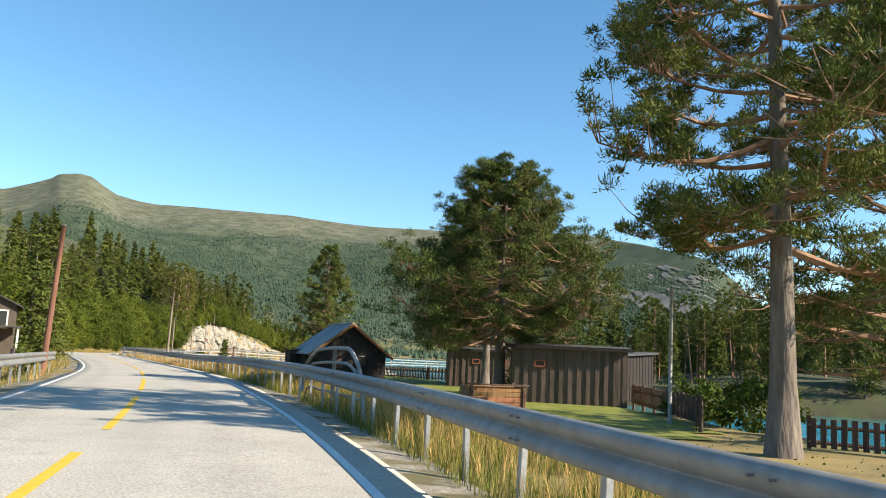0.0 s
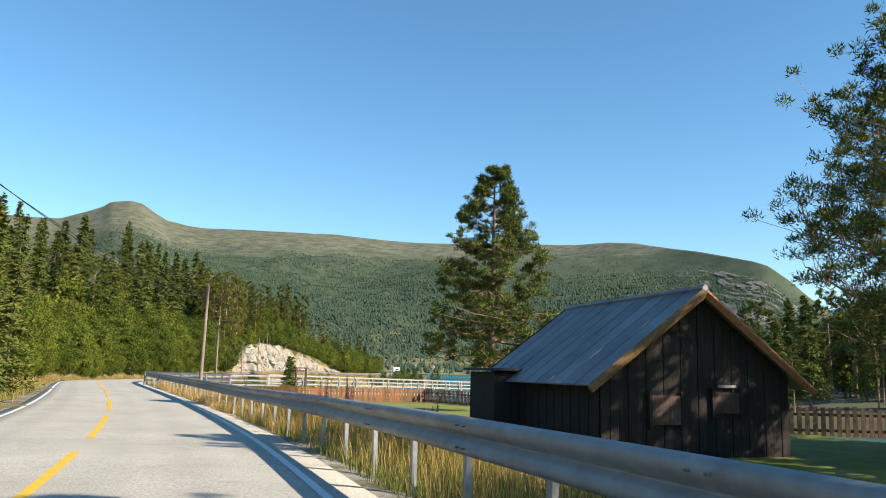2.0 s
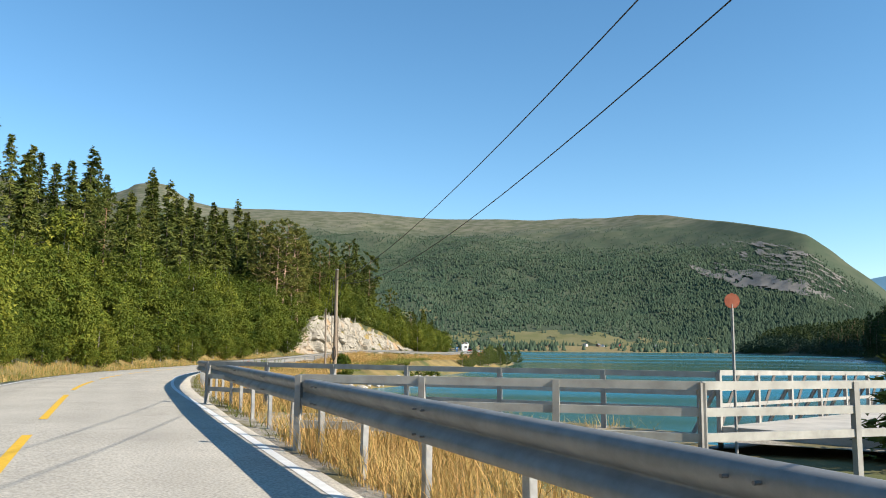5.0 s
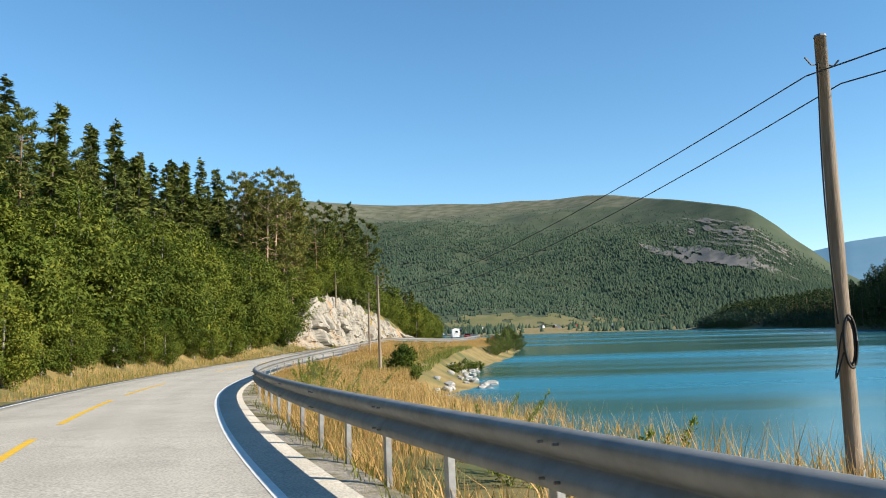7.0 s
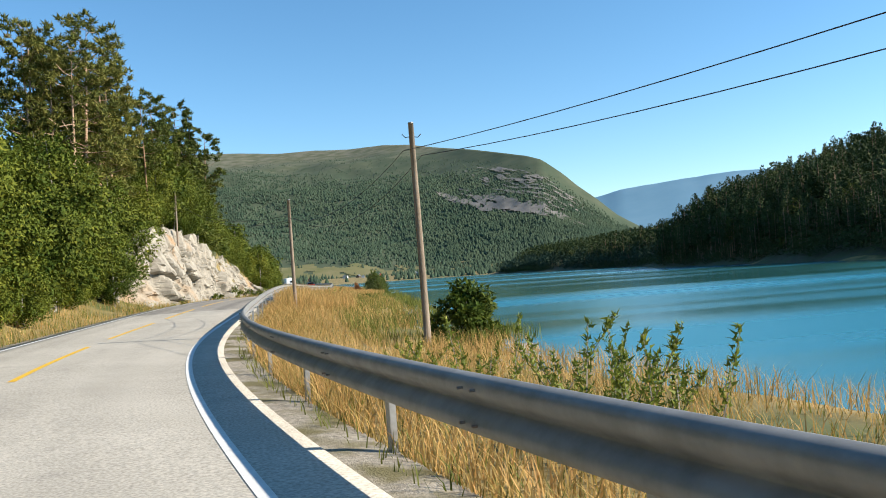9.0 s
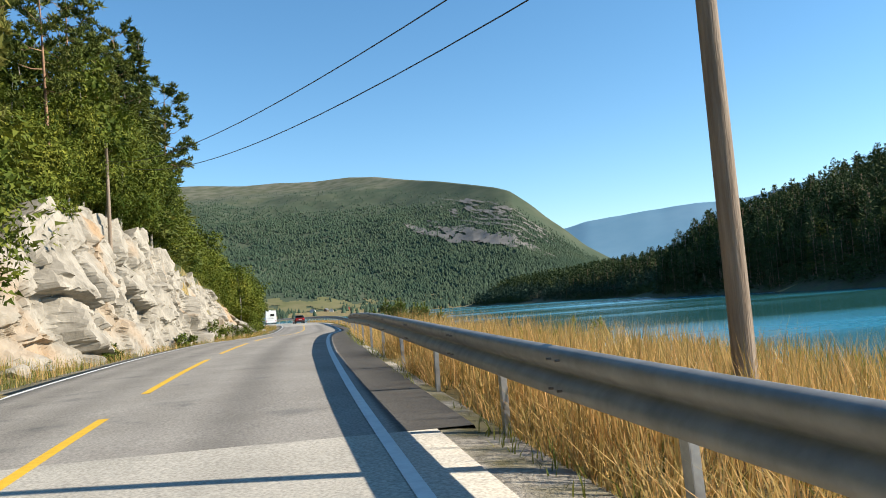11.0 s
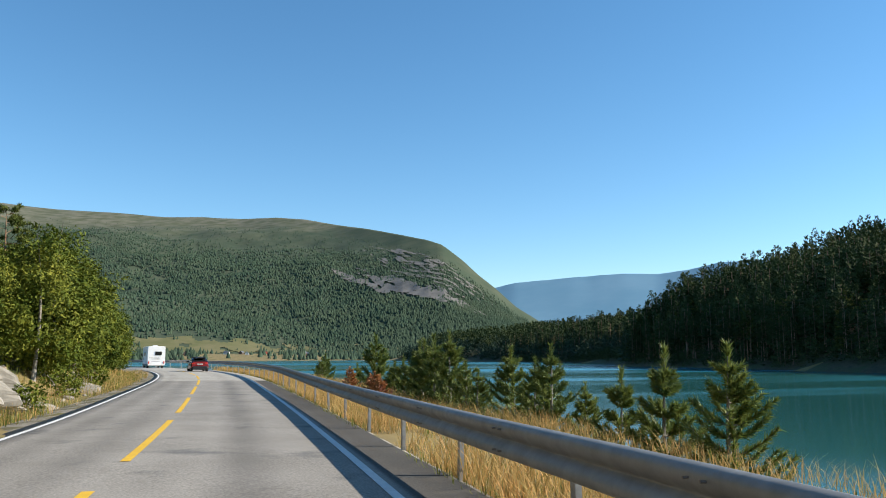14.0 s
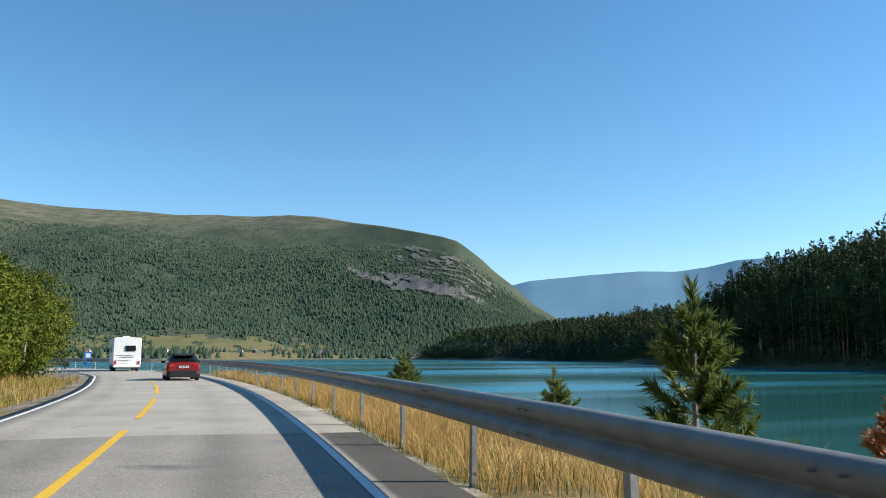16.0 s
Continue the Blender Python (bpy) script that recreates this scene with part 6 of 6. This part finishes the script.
fence_run([(-21.5, 78.6), (-17.4, 78.0), (-10.0, 79.6)], 0.76, M_redwood, "red-brown upright board fence along the lawn", 2.2, 0.145, 0.165)
# backlit side of the lawn fence: its shade is put into darker boards
fence_run([(-10.0, 79.6), (-6.2, 69.0), (-2.2, 60.5), (1.3, 54.4), (5.6, 54.0)], 0.8, M_darkfence, "picket fence round the lawn, backlit shade painted as dark boards", 2.4, 0.12, 0.21)
fence_run([(9.6, 34.4), (8.5, 23.6), (7.3, 20.2)], 0.75, M_darkfence, "low dark board fence by the river", 2.0, 0.12, 0.18)
fence_run([(8.7, 17.3), (12.6, 14.0)], 0.62, M_darkfence, "low dark board fence near the big pine", 1.8, 0.12, 0.2)
gate = thing("gate_frame", (-18.2, 82.9, -0.5), "dark timber gate posts with a flat cap beam", "gate", turn=40)
for s in (-0.35, 0.35):
    part("post", Geo().box((s, 0, 0.9), (0.11, 0.11, 2.1)), M_darkfence, gate)
part("cap", Geo().box((0, 0, 1.98), (1.0, 0.28, 0.07)), M_darkfence, gate)
part("crossbar", Geo().box((0, 0, 1.8), (0.62, 0.06, 0.1)), M_darkfence, gate)


fence_run([tuple(beside(arc_at(44), -9.5)[:2]), tuple(beside(arc_at(52), -10.5)[:2]), tuple(beside(arc_at(62), -11)[:2])], 0.7, M_redwood, "low red-brown board fence across the road", 2.4, 0.14, 0.2)
stump = thing("tree_stump", tuple(beside(arc_at(46), -6.2, -0.3)), "thick weathered tree stump in yellow grass", "stump")
th = np.linspace(0, 6.283, 15)
part("trunk", loft([np.stack([np.cos(th) * r * (1 + 0.12 * np.sin(3 * th + z)), np.sin(th) * r * (1 + 0.1 * np.cos(4 * th)), 0 * th + z], -1) for z, r in ((0, 0.55), (0.3, 0.43), (0.9, 0.38), (1.25, 0.36), (1.27, 0.3), (1.27, 0.01))][::-1]), M_bark, stump, smooth=False)


# ---- bridge ----
def build_bridge():
    A, B = np.array([-19.3, 89.2]), np.array([-2.4, 108.2])
    L = np.linalg.norm(B - A)
    d = (B - A) / L
    ang = math.degrees(math.atan2(d[1], d[0]))
    br = thing("bridge", (A[0], A[1], -0.25), "small road bridge with pale painted truss railings", "bridge", turn=ang)
    br.matrix_basis = pose(A[0], A[1], -0.08, 0, 1.0, ang)
    W = 4.2
    part("deck", Geo().box((L / 2, W / 2, -0.1), (L, W, 0.2)), M_concrete, br)
    for y in (0.0, W):
        part("side_beam", Geo().box((L / 2, y, -0.16), (L, 0.12, 0.24)), M_whitewood, br, "pale steel side beam")
        for z, r in ((0.98, 0.05), (0.68, 0.035), (0.38, 0.035)):
            part("rail", Geo().box((L / 2, y, z), (L, 0.06, 2 * r)), M_greytimber, br, "grey horizontal rail")
        n = 15
        for k in range(n + 1):
            x = L * k / n
            part("upright", Geo().box((x, y, 0.4), (0.09, 0.08, 1.15)), M_greytimber, br)
            o = -0.55 if y == 0 else 0.55
            part("brace", Geo().tube([(x, y, 0.8), (x, y + o, -0.2)], 0.045, 4), M_greytimber, br, "slanting brace")
            if k < n:
                part("diagonal", Geo().tube([(x, y, -0.05), (x + L / n / 2, y, 0.94)], 0.035, 4), M_darktimber, br)
    for x in (0.4, L * 0.5, L - 0.4):
        part("pier", Geo().box((x, W / 2, -2.3), (1.5 if 0.5 < x < L - 1 else 2.2, W + 0.6, 3.8)), M_concrete, br, "concrete pier")

    def side_rail(pts, label):
        r = thing("bridge_railing", (0, 0, 0), label, "railing", "bridge approach railings")
        for (ax, ay), (bx, by) in zip(pts, pts[1:]):
            a, b = np.array([ax, ay]), np.array([bx, by])
            LL = np.linalg.norm(b - a)
            m = basis(math.degrees(math.atan2(by - ay, bx - ax)))
            n = max(1, int(LL / 1.8))
            for k in range(n + 1):
                p = a + (b - a) * k / n
                part("post", Geo().box((p[0], p[1], 0.2), (0.09, 0.09, 1.4), m), M_greytimber, r)
            mid = (a + b) / 2
            for z in (0.86, 0.52, 0.2):
                part("rail", Geo().box((mid[0], mid[1], z), (LL, 0.05, 0.11), m), M_whitewood, r)

    side_rail([(-29.5, 88.4), (-24.0, 87.3), (-19.3, 89.2)], "pale timber railing of the bridge approach")
    side_rail([(-34.0, 97.5), (-28.5, 94.5), (-22.4, 92.1)], "weathered pale timber railing beside the bridge approach")
    side_rail([(-2.4, 108.2), (4.0, 112.0), (12, 114.2), (20, 115)], "pale timber railing beyond the bridge")
    tr = loft([np.array([(-36.0, 91.0, -0.2), (-28, 90.5, -0.2), (-22.5, 90.6, -0.22), (-19.3, 89.2, -0.25)]), np.array([(-40, 99, -0.25), (-31.5, 95.6, -0.22), (-25, 94.0, -0.22), (-22.4, 92.1, -0.25)])])
    tagged(part("side_road", tr, M_gravel), "short gravel road leading to the bridge", "road", kind="structure")
    tr = loft([np.array([(-2.4, 108.2, -0.25), (4, 112, -0.3), (24, 115, -0.3)]), np.array([(-5.5, 111, -0.25), (2.0, 116.2, -0.3), (24, 119.5, -0.3)])])
    tagged(part("side_road", tr, M_gravel), "gravel track beyond the bridge", "road", kind="structure")


build_bridge()

sg = thing("road_marker", (-22.6, 90.5, -0.3), "thin grey post with a small round sign", "sign")
part("shaft", Geo().tube([(0, 0, -0.2), (0, 0, 2.4)], 0.025, 6), M_greytimber, sg)
part("disc", Geo().tube([(0, -0.02, 2.45), (0, 0.0, 2.45)], [0.13, 0.13], 12), M_redtrim, sg)

# bent pipe handrail of the steps down to the yard
hr = thing("pipe_handrail", (0, 0, 0), "bent galvanised pipe handrail behind the guard rail", "handrail")


def bent_pipe(name, ys, zs, lat, r):
    q = beside(np.array([arc_at(y) for y in ys]), lat)
    q[:, 2] = zs
    part(name, Geo().tube(spline(q, 0.08), r, 9), M_steel, hr, smooth=True)


bent_pipe("top_pipe", (17.0, 17.7, 18.4, 19.1, 19.7, 21.5, 23.4, 24.2, 25.6, 26.0), (-0.1, 0.95, 1.36, 1.57, 1.6, 1.6, 1.54, 1.42, 0.95, -0.1), 5.08, 0.052)
bent_pipe("mid_pipe", (18.1, 19.0, 19.7, 21.5, 23.5, 24.5, 25.3), (1.0, 1.18, 1.22, 1.2, 1.14, 1.05, 0.8), 5.08, 0.042)
bent_pipe("low_pipe", (17.7, 19.7, 22.8, 25.0, 25.6), (0.42, 0.4, 0.36, 0.33, -0.2), 5.1, 0.036)
for y in (21.0,):
    q = beside(arc_at(y), 5.08)
    part("upright", Geo().tube([(q[0], q[1], -0.3), (q[0], q[1], 0.6), (q[0], q[1], 1.56)], 0.05, 9), M_steel, hr, smooth=True)

# ---- house across the road ----
def small_house(at, turn, W, D, E, R, wall, label, roof, windows=((-0.3, 0.55), (0.3, 0.55))):
    h = thing("house", at, label, "house", turn=turn)
    hw = W / 2
    v = [(-hw, 0, 0), (hw, 0, 0), (hw, D, 0), (-hw, D, 0), (-hw, 0, E), (hw, 0, E), (hw, D, E), (-hw, D, E), (0, 0, R), (0, D, R)]
    g = Geo().add(v, [np.array([(0, 3, 7, 4), (1, 5, 6, 2), (0, 1, 2, 3), (0, 4, 5, 1), (2, 6, 7, 3)])])
    g.f += [np.array([(4, 8, 5), (6, 9, 7)])]
    part("wall", g, wall, h)
    for s in (-1, 1):
        xe, ze = s * (hw + 0.35), E - 0.35 * (R - E) / hw
        v = [(0, -0.35, R + 0.02), (xe, -0.35, ze + 0.02), (xe, D + 0.35, ze + 0.02), (0, D + 0.35, R + 0.02)]
        v += [(x, y, z + 0.1) for x, y, z in v]
        f = np.array([(0, 1, 2, 3), (4, 7, 6, 5), (0, 4, 5, 1), (1, 5, 6, 2), (2, 6, 7, 3), (3, 7, 4, 0)])
        part("roof", Geo().add(v, f if s > 0 else f[:, ::-1]), roof, h)
    for u, t in windows:
        w = part("window", Geo().box((u * W, -0.03, t * E), (0.9, 0.06, 1.1)), M_darkglass, h)
        for dx, dz, sx, sz in ((0, 0.58, 1.1, 0.1), (0, -0.58, 1.1, 0.1), (-0.5, 0, 0.1, 1.2), (0.5, 0, 0.1, 1.2), (0, 0, 0.06, 1.1)):
            part("frame", Geo().box((u * W + dx, -0.06, t * E + dz), (sx, 0.07, sz)), M_house, w, "white painted frame")
    return h


hs = small_house((-29.5, 53.5, 0.0), 24, 6.5, 7, 3.6, 5.2, M_brown, "dark brown timber house with white window frames", M_felt, ((-0.3, 0.72), (0.05, 0.72), (0.36, 0.72), (0.1, 0.2)))
part("porch_roof", Geo().box((2.6, -0.9, 2.1), (2.4, 1.8, 0.1)), M_felt, hs)
part("porch_post", Geo().box((3.6, -1.6, 1.0), (0.12, 0.12, 2.1)), M_house, hs)
part("porch_post", Geo().box((1.5, -1.6, 1.0), (0.12, 0.12, 2.1)), M_house, hs)

# village at the far end of the lake
for k in range(38):
    az = rng.uniform(-14, 21)
    r = rng.uniform(1330, 1480)
    x, y = ORIGIN[0] + r * math.sin(radians(az)), ORIGIN[1] + r * math.cos(radians(az))
    wl = (M_house, M_house, M_housered, M_brown)[k % 4]
    lb = {"white_house_paint": "small white wooden house by the far shore", "red_house_paint": "small red wooden house by the far shore"}.get(wl.name, "small brown wooden house by the far shore")
    hv = small_house((x, y, place(x, y, -0.3)), rng.uniform(-60, 60), 6, 8.5, 3.2, 5.6, wl, lb, M_tin if k % 3 else M_felt, ())
    hv["group"] = "village houses"


def meadow_sheet(az0, az1, u0, u1, thr, seed, mat, label):
    az, u = np.meshgrid(np.linspace(az0, az1, 160), np.linspace(u0, u1, 30))
    e = np.minimum(np.minimum((az - az0) / 2, (az1 - az) / 2), np.minimum((u - u0) * 60, (u1 - u) * 40))
    ok = fbm(az * 0.9, u * 60, seed) + np.clip(e, 0, 1) * 0.7 > thr
    v = mountain_point(az, u)
    v[..., 2] += 1.2
    idx = np.arange(az.size).reshape(az.shape)
    f = np.stack([idx[:-1, :-1], idx[:-1, 1:], idx[1:, 1:], idx[1:, :-1]], -1)[ok[:-1, :-1]]
    tagged(part("meadow", Geo().add(v.reshape(-1, 3), f), mat), label, "meadow", kind="structure")


M_meadow = material("cleared_slope", (0.115, 0.12, 0.052), 0.95, (0.18, 0.16, 0.085), 0.02, 8, spec=0.1)
meadow_sheet(-6, 20, 0.0, 0.055, 0.35, 130, M_meadow, "pale cleared slope above the village")
meadow_sheet(-15, -2, 0.06, 0.13, 0.75, 131, M_meadow, "cleared strip in the mountain wood")
meadow_sheet(15, 19, 0.05, 0.10, 0.7, 132, M_meadow, "small clearing in the mountain wood")


# ---- vehicles on the road ----
def section_loft(sections):
    """sections: (y, half width at base, half width at top, z0, z1), a rounded box skin between them."""
    rows = []
    for y, wb, wt, z0, z1 in sections:
        m = (z0 + z1) / 2
        half = [(0, z0), (wb * 0.86, z0), (wb, z0 + 0.08), (wb * 1.0, m), ((wb + wt) / 2, m + (z1 - m) * 0.55), (wt, z1 - 0.06), (wt * 0.85, z1), (0, z1 + 0.015)]
        ring = half + [(-x, z) for x, z in half[-2:0:-1]]
        rows.append(np.array([(x, y, z) for x, z in ring]))
    rows = [np.concatenate([r, r[:1]]) for r in rows]
    g = loft(rows)
    for r, flip in ((rows[0], False), (rows[-1], True)):
        n = len(r) - 1
        f = np.array([(0, k, k + 1) for k in range(1, n - 1)])
        g.add(r[:-1], f[:, ::-1] if flip else f)
    return g


def wheel(parent, x, y, r, w):
    th = np.linspace(0, 2 * np.pi, 25)
    prof = [(-w / 2, r * 0.62), (-w / 2, r * 0.94), (-w * 0.35, r), (w * 0.35, r), (w / 2, r * 0.94), (w / 2, r * 0.62)]
    rows = [np.stack([0 * th + x + a, y + b * np.cos(th), r + b * np.sin(th)], -1) for a, b in prof]
    wh = part("wheel", loft(rows), M_rubber, parent, smooth=True)
    part("rim", Geo().tube([(x - w * 0.42, y, r), (x + w * 0.42, y, r)], r * 0.63, 14), M_alloy, wh)
    return wh


def build_car():
    s = arc_at(328.5)
    p = beside(s, 1.7)
    q = beside(s + 3, 1.7)
    car = thing("car", tuple(p), "red compact crossover car with a dark roof driving away", "car", turn=math.degrees(math.atan2(-(q - p)[0], (q - p)[1])))
    # rear at y = 0, front at y = 4.3
    part("body", section_loft([(0.0, 0.80, 0.74, 0.42, 0.98), (0.12, 0.88, 0.80, 0.30, 1.03), (0.5, 0.90, 0.83, 0.22, 1.05), (1.2, 0.90, 0.84, 0.2, 1.02), (2.6, 0.90, 0.83, 0.2, 0.99), (3.3, 0.89, 0.80, 0.22, 0.93), (4.0, 0.86, 0.74, 0.26, 0.82), (4.3, 0.72, 0.62, 0.36, 0.70)]), M_carred, car, smooth=True)
    part("bumper", section_loft([(-0.06, 0.72, 0.70, 0.24, 0.55), (0.02, 0.84, 0.82, 0.2, 0.58), (0.3, 0.90, 0.88, 0.2, 0.56)]), M_black, car, "black lower bumper", smooth=True)
    cabin = part("greenhouse", section_loft([(0.28, 0.78, 0.60, 0.98, 1.18), (0.62, 0.80, 0.62, 0.98, 1.46), (1.5, 0.81, 0.63, 0.98, 1.52), (2.3, 0.81, 0.60, 0.98, 1.46), (3.1, 0.78, 0.55, 0.95, 1.02)]), M_darkglass, car, "dark tinted windows", smooth=True)
    part("roof", section_loft([(0.5, 0.60, 0.55, 1.43, 1.5), (1.5, 0.63, 0.58, 1.47, 1.545), (2.3, 0.60, 0.55, 1.42, 1.48)]), M_black, car, "black roof panel", smooth=True)
    part("spoiler", section_loft([(0.22, 0.56, 0.54, 1.40, 1.44), (0.62, 0.62, 0.6, 1.44, 1.50)]), M_black, car)
    for s_ in (-1, 1):
        part("tail_light", section_loft([(-0.015, 0.17, 0.12, 0.80, 0.93), (0.25, 0.18, 0.14, 0.82, 0.99)]).add([(0, 0, 0)], np.zeros((0, 3), int)), M_taillight, car).matrix_basis = pose(s_ * 0.64, 0, 0)
        part("mirror", Geo().box((s_ * 0.98, 2.5, 1.05), (0.2, 0.1, 0.14)), M_black, car)
        for y in (0.75, 3.45):
            wheel(car, s_ * 0.78, y, 0.33, 0.22)
    part("plate", Geo().box((0, -0.02, 0.78), (0.52, 0.03, 0.12)), M_plate, car, "white number plate")
    for k in range(5):
        part("plate_mark", Geo().box((-0.17 + 0.085 * k, -0.037, 0.78), (0.045, 0.004, 0.07)), M_black, car, "dark bar")


build_car()


def build_motorhome():
    p = np.array([-33.1, 357.5, -0.4])
    q = p + np.array([-0.15, 3.0, 0])
    mh = thing("motorhome", tuple(p), "white boxy motorhome with a dark rear window", "motorhome", turn=math.degrees(math.atan2(-(q - p)[0], (q - p)[1])))
    part("shell", section_loft([(0.0, 1.12, 1.10, 0.62, 2.95), (0.06, 1.15, 1.13, 0.55, 3.0), (5.6, 1.15, 1.13, 0.55, 3.0), (6.3, 1.1, 0.95, 0.7, 2.7)]), M_caravan, mh)
    part("skirt", section_loft([(0.02, 1.1, 1.1, 0.34, 0.62), (5.8, 1.1, 1.1, 0.34, 0.62)]), M_greytimber, mh, "grey lower skirt")
    part("rear_window", Geo().box((0.25, -0.03, 2.05), (0.85, 0.05, 0.48)), M_darkglass, mh)
    part("side_window", Geo().box((-1.15, 3.2, 2.0), (0.05, 1.1, 0.5)), M_darkglass, mh)
    part("decal", Geo().box((-0.25, -0.025, 1.45), (1.3, 0.03, 0.04)), M_greytimber, mh, "grey stripe")
    part("decal", Geo().box((0.1, -0.025, 1.3), (0.9, 0.03, 0.04)), M_greytimber, mh, "grey stripe")
    part("bumper", Geo().box((0, -0.06, 0.52), (2.2, 0.14, 0.2)), M_caravan, mh)
    part("roof_vent", Geo().box((0, 2.0, 3.08), (0.6, 0.6, 0.14)), M_caravan, mh)
    for s_ in (-1, 1):
        part("tail_light", Geo().box((s_ * 0.98, -0.04, 0.8), (0.14, 0.05, 0.32)), M_taillight, mh)
        part("mirror", Geo().box((s_ * 1.28, 5.9, 1.9), (0.2, 0.1, 0.35)), M_black, mh)
        for y in (1.5, 5.3):
            wheel(mh, s_ * 0.95, y, 0.35, 0.24)
    part("cab", section_loft([(5.9, 0.98, 0.9, 0.35, 2.0), (6.6, 0.98, 0.85, 0.35, 1.7), (7.2, 0.92, 0.75, 0.4, 1.05)]), M_caravan, mh)
    # ladder-like bike rack at the back
    for z in (0.95, 1.25):
        part("rack_bar", Geo().tube([(-0.7, -0.16, z), (0.45, -0.16, z)], 0.02, 5), M_alloy, mh)


build_motorhome()

bs_ = thing("information_sign", (-36.6, 377.0, -0.5), "tall blue information sign with white symbols on a steel post", "sign")
part("panel", Geo().box((0, 0, 1.2), (0.75, 0.05, 1.5)), M_blue_sign, bs_)
part("symbol", Geo().box((0, -0.035, 1.55), (0.45, 0.02, 0.45)), M_plate, bs_)
part("bar", Geo().box((0, -0.035, 0.85), (0.5, 0.02, 0.1)), M_plate, bs_)
for s_ in (-0.25, 0.25):
    part("post", Geo().tube([(s_, 0.05, -0.6), (s_, 0.05, 1.9)], 0.03, 6), M_post, bs_)
